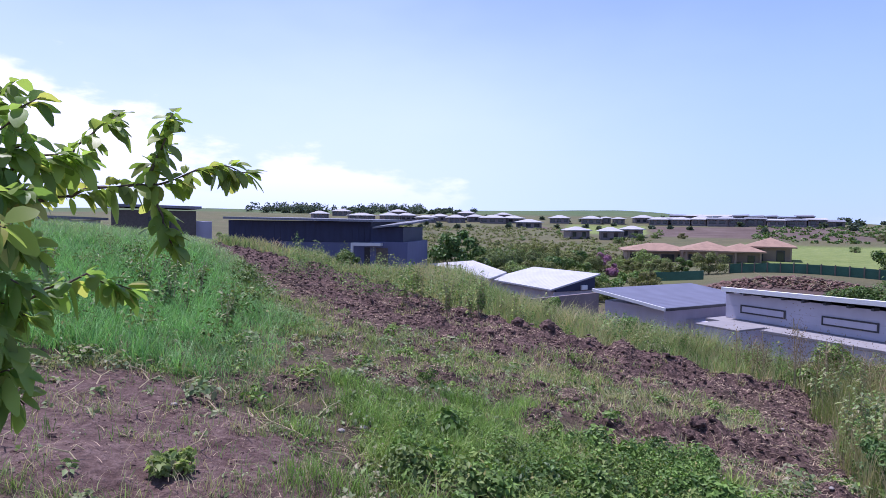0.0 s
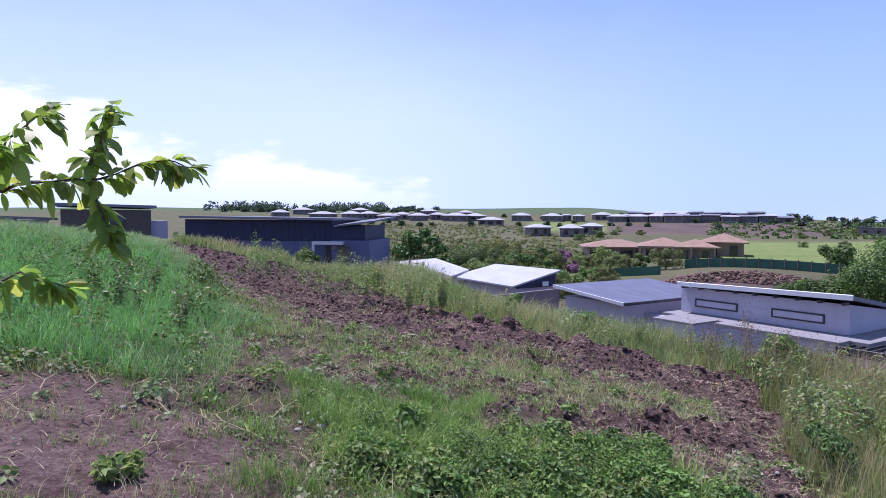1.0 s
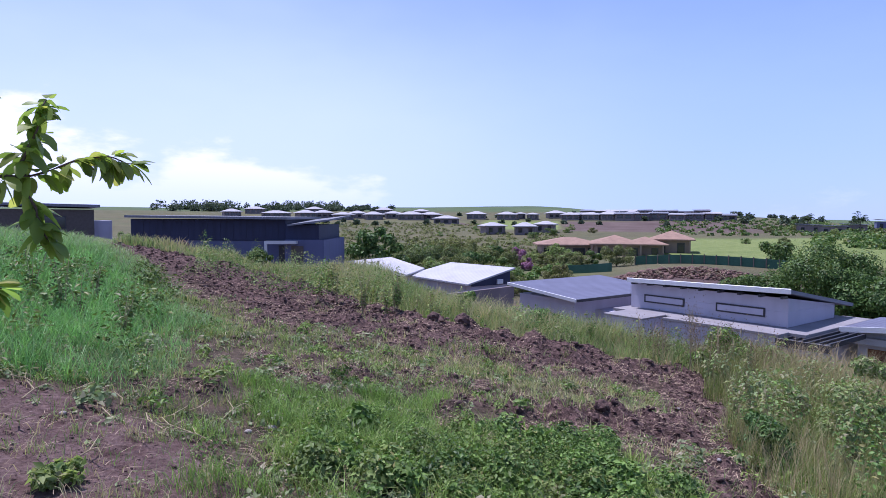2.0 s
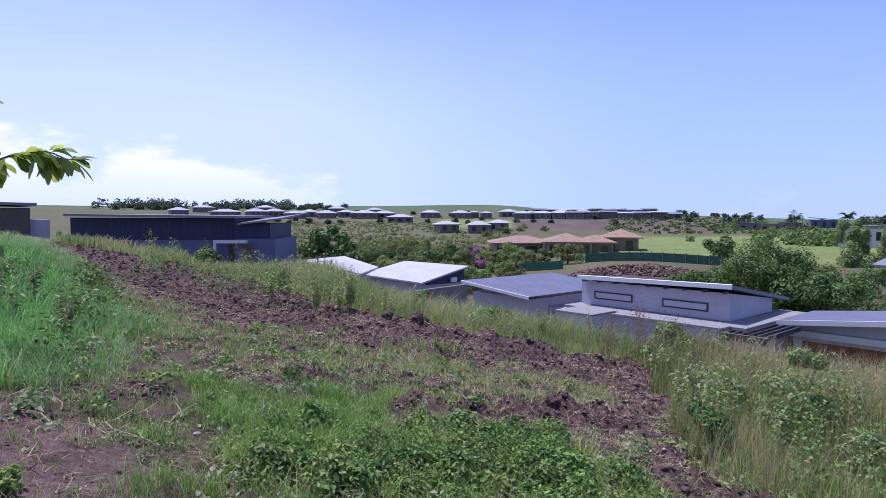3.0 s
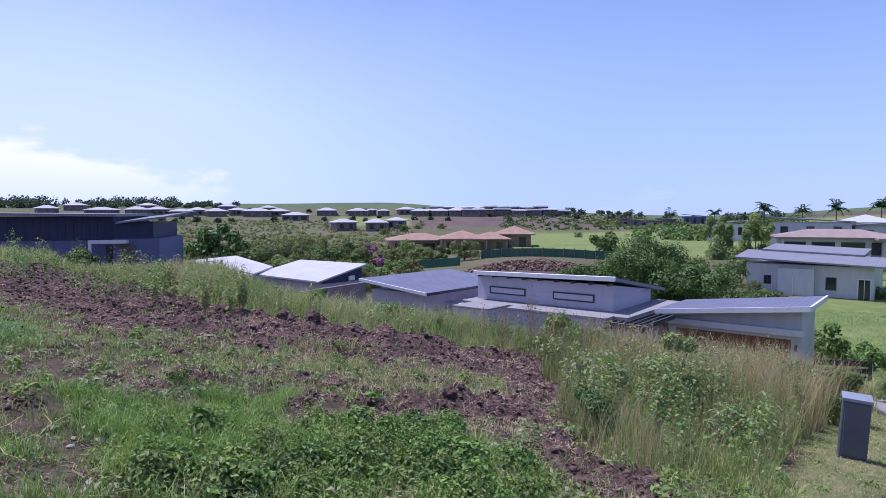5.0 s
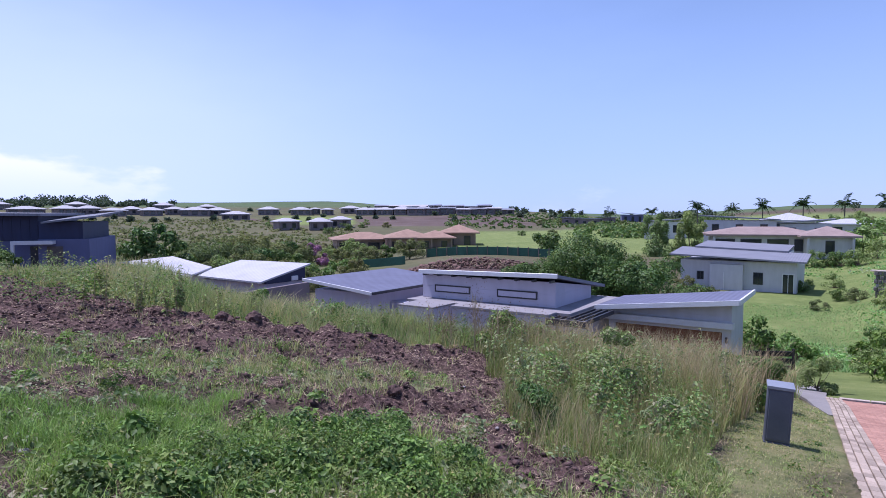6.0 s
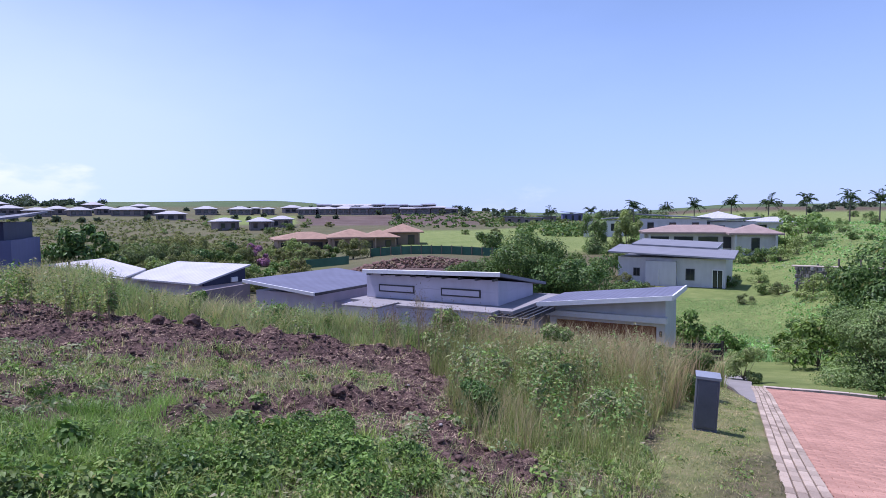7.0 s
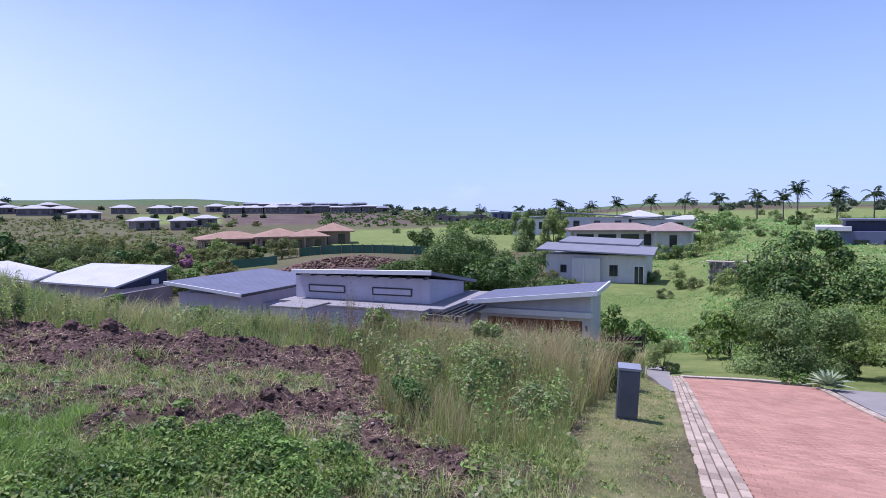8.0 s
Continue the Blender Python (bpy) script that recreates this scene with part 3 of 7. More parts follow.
# ---- road, edging and driveway ----
def road_point(s, v, lift=0.0):
    x, y = s * ROAD_D[0] + v * ROAD_N[0], s * ROAD_D[1] + v * ROAD_N[1]
    return Vector((x, y, float(land(np.array([x]), np.array([y]))[0]) + lift))


ROAD_END = 19.8


def strip(v0, v1, s0, s1, lift, thick, n=60, cols=4):
    bm = bmesh.new()
    rows = []
    for i in range(n + 1):
        s = s0 + (s1 - s0) * i / n
        rows.append([bm.verts.new(road_point(s, v0 + (v1 - v0) * k / cols, lift)) for k in range(cols + 1)])
    for i in range(n):
        for k in range(cols):
            bm.faces.new((rows[i][k], rows[i][k + 1], rows[i + 1][k + 1], rows[i + 1][k]))
    out = bmesh.ops.extrude_face_region(bm, geom=list(bm.faces))
    for g in out["geom"]:
        if isinstance(g, bmesh.types.BMVert):
            g.co.z -= thick
    bmesh.ops.recalc_face_normals(bm, faces=list(bm.faces))
    return bm


tagged(part("road", strip(1.02, 4.45, -30, ROAD_END, -0.03, 0.2), M_ROAD), "red-pink block-paved road sloping downhill", "road", kind="structure")
tagged(part("tarmac", strip(4.85, 9.0, -30, ROAD_END, -0.02, 0.2), M_TARMAC), "grey tarmac beside the block-paved road", "road", kind="structure")


def driveway():
    """A paved band that leaves the road's side and widens as it bends away."""
    left = [(12.12, 7.02), (13.13, 7.95), (15.96, 10.1), (18.14, 11.85), (19.9, 13.0)]
    right = [(12.19, 6.95), (13.52, 7.79), (15.89, 9.28), (17.7, 10.42), (21.3, 12.5)]
    bm = bmesh.new()
    rows = []
    for i in range(len(left) - 1):
        for j in range(6 if i < len(left) - 2 else 7):
            t = j / 6
            a, b = (Vector((*q[i], 0)).lerp(Vector((*q[i + 1], 0)), t) for q in (left, right))
            row = []
            for k in range(4):
                q = a.lerp(b, k / 3)
                row.append(bm.verts.new((q.x, q.y, float(land(np.array([q.x]), np.array([q.y]))[0]) + 0.02)))
            rows.append(row)
    for i in range(len(rows) - 1):
        for k in range(3):
            bm.faces.new((rows[i][k], rows[i][k + 1], rows[i + 1][k + 1], rows[i + 1][k]))
    for g in bmesh.ops.extrude_face_region(bm, geom=list(bm.faces))["geom"]:
        if isinstance(g, bmesh.types.BMVert):
            g.co.z -= 0.2
    bmesh.ops.recalc_face_normals(bm, faces=list(bm.faces))
    return bm


tagged(part("driveway", driveway(), M_TARMAC), "grey paved apron leaving the side of the road", "driveway", kind="structure")

# ---- houses ----
HOUSE_U = Vector((0.485, -0.8746, 0))


def house_pose(x, y, z, u=HOUSE_U):
    b = Vector((-u.y, u.x, 0))
    return Matrix(((u.x, b.x, 0, x), (u.y, b.y, 0, y), (0, 0, 1, z), (0, 0, 0, 1)))


def window(parent, x0, x1, z0, z1, y, face=-1, bars=0, frame_w=0.06, material_=None, axis="x"):
    """A framed pane set on a wall at y (or at x when axis is 'y'), proud of it by a few centimetres."""
    def bx(a0, a1, c0, c1, d0, d1):
        lo, hi = sorted((y + face * d0, y + face * d1))
        return box(a0, a1, lo, hi, c0, c1, 0.006) if axis == "x" else box(lo, hi, a0, a1, c0, c1, 0.006)
    bm = bmesh.new()
    pieces = [(x0, x1, z1 - frame_w, z1), (x0, x1, z0, z0 + frame_w), (x0, x0 + frame_w, z0 + frame_w, z1 - frame_w), (x1 - frame_w, x1, z0 + frame_w, z1 - frame_w)]
    for k in range(bars):
        c = x0 + (x1 - x0) * (k + 1) / (bars + 1)
        pieces.append((c - 0.025, c + 0.025, z0 + frame_w, z1 - frame_w))
    for a0, a1, c0, c1 in pieces:
        lo, hi = sorted((y - face * 0.04, y + face * 0.05))
        box(a0, a1, lo, hi, c0, c1, 0.0, bm) if axis == "x" else box(lo, hi, a0, a1, c0, c1, 0.0, bm)
    w = part("window", bm, material_ or M_DARKFRAME, parent, "dark-framed window")
    part("pane", bx(x0 + frame_w, x1 - frame_w, z0 + frame_w, z1 - frame_w, 0.004, 0.02), M_GLASS, w)
    return w


def main_house():
    z0 = -5.5
    h = thing("house", house_pose(12.7, 27.2, z0), "grey plastered modern house with shallow monopitch and flat roofs", "house")
    d = -z0 - 2.6                                   # height of the flat roof over the floor
    # upper box with clerestory windows
    top = d + 1.36
    wall = part("upper_wall", box(0.0, 7.05, 0.0, 4.2, d, top - 0.78, 0.01), M_WALLGREY, h, "grey plastered clerestory wall")
    head = bmesh.new()
    ring = [(0.0, top - 0.78), (0.0, top - 0.24), (4.2, top - 0.776)]
    ends = [[head.verts.new((x, y, z)) for y, z in ring] for x in (0.0, 7.05)]
    head.faces.new(ends[0])
    head.faces.new(ends[1][::-1])
    for i in range(3):
        head.faces.new((ends[0][i], ends[1][i], ends[1][(i + 1) % 3], ends[0][(i + 1) % 3]))
    bmesh.ops.recalc_face_normals(head, faces=list(head.faces))
    part("wall_head", head, M_WALLGREY, h)
    for x0 in (0.75, 4.2):
        window(wall, x0, x0 + 2.0, d + 0.30, d + 0.66, 0.0, frame_w=0.06)
        part("shutter", box(x0 + 0.06, x0 + 1.94, -0.035, -0.022, d + 0.36, d + 0.60), M_WALLGREY, wall)
    lip = slab([(0.1, -0.42, top), (7.3, -0.42, top + 0.14), (7.35, 5.3, top - 0.80), (0.1, 5.3, top - 0.92)], 0.14)
    roof = part("roof", lip, M_ROOFGREY, h, "thin grey roof falling to the back")
    # white trim colour stands in for sunlight along this roof edge
    part("fascia", slab([(0.08, -0.47, top + 0.015), (7.32, -0.47, top + 0.155), (7.32, -0.422, top + 0.175), (0.08, -0.422, top + 0.035)], 0.18), M_TRIM, roof, "fascia board painted pale as if sunlit")
    for k in range(9):
        x = 0.3 + k * 0.83
        part("rafter_end", box(x, x + 0.09, -0.43, -0.02, top - 0.245, top - 0.145), M_DARKFRAME, roof)
    # flat roofs and walls below
    part("lower_wall", box(-0.2, 8.05, -0.9, 4.9, 0.0, d - 0.14, 0.01), M_WALLGREY, h, "grey plastered wall")
    part("flat_roof", box(-0.25, 8.12, -1.0, 5.0, d - 0.138, d - 0.005, 0.01), M_SLAB, h, "pale screeded flat roof")
    porch = part("porch_block", box(0.6, 2.5, -2.7, -1.004, 0.0, d - 0.06, 0.012), M_WALLGREY, h, "lavender-grey projecting block")
    part("coping", box(0.57, 2.53, -2.73, -1.0, d - 0.058, d + 0.015, 0.01), M_SLAB, porch)
    front = part("front_slab", box(2.9, 7.5, -1.75, -1.004, 0.0, d - 0.10, 0.01), M_WALLGREY, h)
    part("coping", box(2.86, 7.55, -1.8, -1.0, d - 0.098, d + 0.02, 0.01), M_SLAB, front)
    for k in range(6):
        x = 7.62 + k * 0.28
        part("pergola_slat", box(x, x + 0.07, -1.9, 1.6, d - 0.28, d - 0.10, 0.005), M_DARKFRAME, h, "dark pergola slat")
    part("pergola_beam", box(7.5, 9.3, -1.98, -1.91, d - 0.36, d - 0.08, 0.005), M_DARKFRAME, h)
    part("link_roof", box(6.9, 8.16, 5.003, 5.5, d - 0.15, d - 0.06), M_SLAB, h, "pale flat roof between house and garage")
    part("air_vent", box(-0.2, -0.04, 0.3, 0.75, d + 0.12, d + 0.65, 0.02), M_TRIM, h)
    # garage
    g0, g1, gb = 8.55, 13.6, 2.45
    bm = bmesh.new()
    box(g0, 8.5 + 0.35, gb, gb + 0.25, 0.0, d - 0.12, 0, bm)
    box(13.25, g1, gb, gb + 0.25, 0.0, d + 0.55, 0, bm)
    box(8.85, 13.25, gb, gb + 0.25, 2.12, d - 0.12, 0, bm)
    garage = part("garage_wall", bm, M_WALLPALE, h, "pale plastered garage front")
    part("side_wall", box(g1 - 0.25, g1 - 0.003, gb + 0.252, gb + 3.0, 0.0, d + 0.5), M_WALLPALE, garage)
    part("rear_wall", box(g0, g1 - 0.252, gb + 2.8, gb + 3.0, 0.0, d - 0.16), M_WALLPALE, garage)
    part("band", box(8.3, g1 + 0.12, gb - 0.32, gb - 0.002, 2.30, 2.56, 0.012), M_FASCIA, garage, "projecting plaster band over the garage door")
    gable = bmesh.new()
    ends = [[gable.verts.new((x, y, z)) for x, z in ((8.75, d - 0.118), (13.248, d - 0.118), (13.248, d + 0.45), (8.85, d - 0.04))] for y in (gb, gb + 0.25)]
    gable.faces.new(ends[0])
    gable.faces.new(ends[1][::-1])
    for i in range(4):
        gable.faces.new((ends[0][i], ends[1][i], ends[1][(i + 1) % 4], ends[0][(i + 1) % 4]))
    bmesh.ops.recalc_face_normals(gable, faces=list(gable.faces))
    part("gable_wall", gable, M_WALLPALE, garage)
    door = part("garage_door", box(8.852, 13.248, gb + 0.12, gb + 0.17, 0.0, 2.118), M_WOODDOOR, h, "red-brown timber double garage door")
    for k in range(5):
        z = 0.04 + k * 0.42
        part("panel", box(8.9, 13.2, gb + 0.085, gb + 0.118, z, z + 0.38, 0.012), M_WOODDOOR, door)
    part("wall_lamp", box(13.38, 13.48, gb - 0.1, gb - 0.002, 1.7, 1.95, 0.02), M_DARKFRAME, h)
    lo, hi = d + 0.02, d + 0.66
    groof = part("garage_roof", slab([(8.2, 1.7, lo), (13.95, 1.7, hi), (13.95, 5.7, hi), (8.2, 5.7, lo)], 0.12), M_ROOFDARK, h, "slate-grey monopitch garage roof")
    part("gutter", slab([(8.18, 1.62, lo + 0.02), (13.98, 1.62, hi + 0.02), (13.98, 1.698, hi + 0.02), (8.18, 1.698, lo + 0.02)], 0.2), M_TRIM, groof, "white barge board")
    part("gutter", slab([(13.952, 1.7, hi + 0.02), (14.03, 1.7, hi + 0.02), (14.03, 5.7, hi + 0.03), (13.952, 5.7, hi + 0.03)], 0.2), M_TRIM, groof)
    # left wing under its own roof; it falls towards the house
    a, b = -5.85, -1.2
    hi, lo = -z0 - 1.80, -z0 - 2.22
    part("wing_wall", box(a + 0.4, b - 0.5, -2.0, 4.4, 0.0, lo - 0.14, 0.01), M_WALLGREY, h, "grey plastered wing wall")
    wroof = part("wing_roof", slab([(a, -2.45, hi), (b, -2.45, lo), (b, 4.9, lo), (a, 4.9, hi)], 0.1), M_ROOFDARK, h, "slate-grey monopitch roof")
    part("gutter", slab([(a, -2.53, hi + 0.01), (b, -2.53, lo + 0.01), (b, -2.452, lo + 0.01), (a, -2.452, hi + 0.01)], 0.15), M_TRIM, wroof, "white barge board")
    part("gutter", slab([(b + 0.002, -2.45, lo + 0.005), (b + 0.08, -2.45, lo + 0.005), (b + 0.08, 4.9, lo + 0.005), (b + 0.002, 4.9, lo + 0.005)], 0.13), M_DARKFRAME, wroof)
    part("link_wall", box(-1.7, -0.2, -0.5, 4.4, 0.0, d - 0.3), M_WALLGREY, h)
    window(h, -4.1, -2.9, 1.3, 2.2, -2.0)
    return h


def butterfly_house():
    """White roofs at two levels, meeting in a valley."""
    h = thing("house", house_pose(6.65, 37.29, -5.6), "low house under two white sheet-metal roofs meeting in a valley", "house")
    part("roof", slab([(-6.8, -0.05, 3.12), (0.0, 0.0, 3.04), (0.0, 4.05, 3.90), (-6.9, 3.95, 3.87)], 0.1), M_ROOFWHITE, h, "white sheet-metal roof")
    part("roof", slab([(-14.74, -0.67, 3.69), (-5.99, -0.58, 3.23), (-6.94, 1.58, 3.53), (-11.25, 1.4, 4.12)], 0.1), M_ROOFWHITE, h, "white sheet-metal roof")
    part("wall", box(-6.3, -0.3, 0.5, 3.6, 0.0, 2.85), M_WALLGREY, h, "grey plastered wall")
    part("wall", box(-13.5, -7.4, 1.6, 5.2, 0.0, 2.75), M_WALLGREY, h, "grey plastered wall")
    gable = bmesh.new()
    pts = [(-0.25, 0.5, 2.85), (-0.25, 3.7, 2.85), (-0.25, 3.7, 3.70), (-0.25, 0.5, 3.04)]
    inner = [gable.verts.new(p) for p in pts]
    outer = [gable.verts.new((p[0] + 0.12, p[1], p[2])) for p in pts]
    gable.faces.new(inner[::-1])
    gable.faces.new(outer)
    for i in range(4):
        gable.faces.new((inner[i], inner[(i + 1) % 4], outer[(i + 1) % 4], outer[i]))
    part("gable", gable, M_CLAD, h, "dark gable end under the eave")
    part("vent", box(-0.12, 0.0, 2.5, 3.0, 2.9, 3.2, 0.02), M_TRIM, h)
    for x, z in ((-12.2, 3.58), (-10.2, 3.47)):
        part("vent_pipe", mesh_of("vent_pipe", *tube_data([(x, -0.4, z), (x, -0.4, z + 0.35), (x, -0.4, z + 0.45)], [0.06, 0.06, 0.1], 10)), M_DARKFRAME, h, "dark vent pipe")
    part("roof_rail", box(-12.1, -10.3, -0.42, -0.38, 3.74, 3.79), M_DARKFRAME, h)
    part("yard_wall", slab([(0.9, -3.4, 2.68), (1.1, -3.4, 2.68), (1.1, 2.9, 2.85), (0.9, 2.9, 2.85)], 3.4), M_FARWALL, h, "long brown-grey boundary wall")
    return h


def dark_house():
    u = Vector((0.985, -0.17, 0)).normalized()
    h = thing("house", house_pose(-17.1, 48.55, -3.4, u), "long dark-clad house with a thin flat roof and blue-grey base", "house")
    w = part("wall", box(0.0, 11.9, 0.0, 9.0, 0.0, 3.25, 0.01), M_WALLBLUE, h, "blue-grey plastered lower wall")
    clad = part("cladding", box(0.1, 11.8, -0.05, 8.9, 3.252, 4.86, 0.01), M_CLAD, h, "charcoal upper cladding")
    for k in range(24):
        x = 0.12 + k * 0.487
        part("clad_panel", box(x, x + 0.472, -0.075, -0.052, 3.27, 4.84), M_CLAD, clad)
    part("roof", slab([(0.1, -0.9, 5.12), (12.2, -0.9, 5.0), (12.2, 9.4, 5.06), (1.6, 9.4, 5.16)], 0.17), M_ROOFGREY, h, "thin grey flat roof")
    low = part("annex_wall", box(11.902, 14.8, -0.6, 7.0, 0.0, 3.35, 0.01), M_WALLBLUE, h, "blue-grey plastered annex")
    part("annex_cladding", box(11.902, 14.4, -0.4, 6.8, 3.352, 4.45), M_CLAD, h, "charcoal cladding")
    part("annex_roof", slab([(12.21, -1.0, 4.47), (15.3, -1.0, 4.85), (15.3, 7.4, 5.22), (12.21, 7.4, 4.84)], 0.12), M_ROOFGREY, h, "pale monopitch annex roof")
    part("porch_lintel", box(10.6, 12.9, -1.25, -0.604, 3.05, 3.28, 0.01), M_FASCIA, low, "pale porch lintel")
    part("porch_post", box(10.6, 10.78, -1.25, -1.07, 0.0, 3.048, 0.01), M_FASCIA, low)
    # no recess is cut: a flat dark plate gives the doorway's shade
    part("door", box(11.3, 12.15, -0.06, -0.004, 0.0, 2.9), M_DARKFRAME, low, "dark flat panel for a doorway's shaded recess")
    part("door", box(12.4, 13.3, -0.65, -0.604, 0.0, 2.9, 0.01), M_POST, low, "brown timber door")
    return h


def pale_house():
    """Pale house below the road, with two shallow roofs."""
    u = Vector((0.47, -0.882, 0)).normalized()
    h = thing("house", house_pose(52.9, 48.0, -6.6, u), "pale grey plastered house with shallow grey monopitch roofs", "house")
    w = part("wall", box(0.3, 11.4, 0.4, 8.5, -0.6, 3.1, 0.01), M_WALLPALE, h, "pale grey plastered wall")
    part("bay", box(3.4, 6.6, -0.15, 0.398, -0.5, 2.75, 0.01), M_WALLPALE, h)
    for x0, x1, z0, z1 in ((2.0, 2.7, 1.0, 1.9), (7.5, 8.4, 0.75, 2.0)):
        window(w, x0, x1, z0, z1, 0.4, bars=1, frame_w=0.08)
    window(w, 10.1, 11.2, -0.1, 2.0, 0.4, bars=1, frame_w=0.09, material_=M_TRIM)
    part("drain_pipe", box(4.75, 4.83, -0.25, -0.16, -0.4, 1.9), M_TRIM, w)
    part("roof", slab([(-0.6, -0.7, 3.75), (12.3, -0.7, 3.3), (12.3, 4.6, 3.85), (-0.6, 4.6, 4.3)], 0.16), M_ROOFGREY, h, "shallow grey sheet roof")
    part("roof", slab([(0.9, 4.2, 4.4), (10.2, 4.2, 4.07), (10.2, 10.5, 4.45), (0.9, 10.5, 4.78)], 0.16), M_ROOFGREY, h, "higher grey sheet roof")
    part("upper_wall", box(1.5, 10.2, 5.0, 10.0, 3.1, 3.9), M_WALLPALE, h)
    return h


def hip_data(w, d, h0, rise, over, ridge):
    """Hipped roof over a w x d body, eaves at h0."""
    a, b = w / 2 + over, d / 2 + over
    r = max(0.05, ridge / 2)
    v = [(-a, -b, h0), (a, -b, h0), (a, b, h0), (-a, b, h0), (-r, 0, h0 + rise), (r, 0, h0 + rise),
         (-a, -b, h0 - 0.25), (a, -b, h0 - 0.25), (a, b, h0 - 0.25), (-a, b, h0 - 0.25)]
    f = [(0, 1, 5, 4), (1, 2, 5), (2, 3, 4, 5), (3, 0, 4), (6, 7, 1, 0), (7, 8, 2, 1), (8, 9, 3, 2), (9, 6, 0, 3), (9, 8, 7, 6)]
    return v, f


def hip_house(m, w, d, h0, rise, roof_m, wall_m, label, group="", windows=3, ridge=None):
    h = thing("house", m, label, "house", group)
    wall = part("wall", box(-w / 2, w / 2, -d / 2, d / 2, -1.6, h0 - 0.25), wall_m, h)
    part("roof", mesh_of("roof", *hip_data(w, d, h0, rise, 0.9, w - d if ridge is None else ridge)), roof_m, h)
    for k in range(windows):
        x = -w / 2 + w * (k + 0.5) / windows
        window(wall, x - w * 0.10, x + w * 0.10, 0.5, h0 - 0.7, -d / 2, frame_w=0.12)
    for sx in (-1, 1):
        part("post", box(sx * w * 0.48 - 0.15, sx * w * 0.48 + 0.15, -d / 2 - 0.7, -d / 2 - 0.4, -1.2, h0 - 0.26), wall_m, h)
    return h


def facing(az, d, turn=0.0, lift=0.0):
    """Pose at a bearing and distance, its front towards the hillside path."""
    p = spot(az, d)
    return pose(p.x, p.y, p.z + lift, 0, 0, -az + turn)


main_house()
butterfly_house()
dark_house()
pale_house()

# terracotta-roofed house across the valley: four pavilions side by side
big = hip_house(facing(19.3, 128, 8, -0.75), 11.8, 9, 2.8, 1.3, M_TILEROOF, M_TAN, "tan house wing under a terracotta hipped roof", "terracotta-roofed houses", 4)
hip_house(facing(23.4, 126, 8, -0.75), 8.6, 9, 3.0, 1.6, M_TILEROOF, M_TAN, "tan house wing with veranda under a terracotta hipped roof", "terracotta-roofed houses", 3)
hip_house(facing(26.0, 130, 4, -0.75), 6.4, 8, 2.8, 1.4, M_TILEROOF, M_TAN, "tan house wing under a terracotta hipped roof", "terracotta-roofed houses", 2)
hip_house(facing(28.2, 138, 0, -0.5), 7.4, 8, 3.3, 1.7, M_TILEROOF, M_TAN, "tan outbuilding under a terracotta hipped roof", "terracotta-roofed houses", 2)
deck = thing("terrace", facing(21.6, 113, 6, -0.6), "raised concrete terrace on columns before a terracotta-roofed house", "terrace")
part("floor_slab", box(-4.2, 4.2, -2.2, 2.2, 0.3, 0.55), M_CONCRETE, deck)
part("beam", box(-0.6, 5.6, 1.2, 1.6, 3.0, 3.3), M_TILEROOF, deck)
for x in (-0.4, 2.2, 5.2):
    part("column", box(x, x + 0.4, 1.2, 1.6, 0.552, 2.998), M_TILEROOF, deck)

# villas on the far slope: bearing, distance, width of the body
FAR = [(4.7, 338, 13.6), (6.5, 344, 10.6), (8.0, 300, 12.0), (10.8, 350, 10.6), (13.6, 350, 10.6), (14.9, 356, 4.2), (16.0, 352, 5.4), (18.1, 366, 10.0), (19.4, 350, 9.6), (21.3, 348, 9.0),
       (12.3, 220, 7.0), (15.3, 219, 7.0), (17.2, 232, 7.0), (22.9, 366, 9.0), (24.8, 370, 8.0), (3.0, 352, 8.6), (1.2, 340, 9.0), (-0.3, 352, 8.0), (-1.6, 338, 10.0), (-3.4, 352, 9.0), (-5.0, 345, 9.0),
       (-7.6, 350, 15.0), (-11.4, 365, 9.0), (-9.4, 400, 10.0), (2.2, 400, 9.0), (-4.2, 410, 9.0), (5.6, 392, 9.0)]
rng = np.random.RandomState(6)
for k, (az, d, w) in enumerate(FAR):
    j = rng.uniform(0.92, 1.08)
    hip_house(facing(az, d, rng.uniform(-22, 22), 0.1), w, min(w * 0.8, 7.5) * j, 2.75 * j, rng.uniform(1.25, 1.65) * min(1.0, w / 8), M_FARROOF, M_FARWALL, "mauve-grey villa under a pale hipped roof on the far slope", "far villas", 3 if w > 8 else 2, ridge=w * 0.22)

# long estate on the far ridge: stepped tiers of dark walls and grey roofs
rng = np.random.RandomState(8)
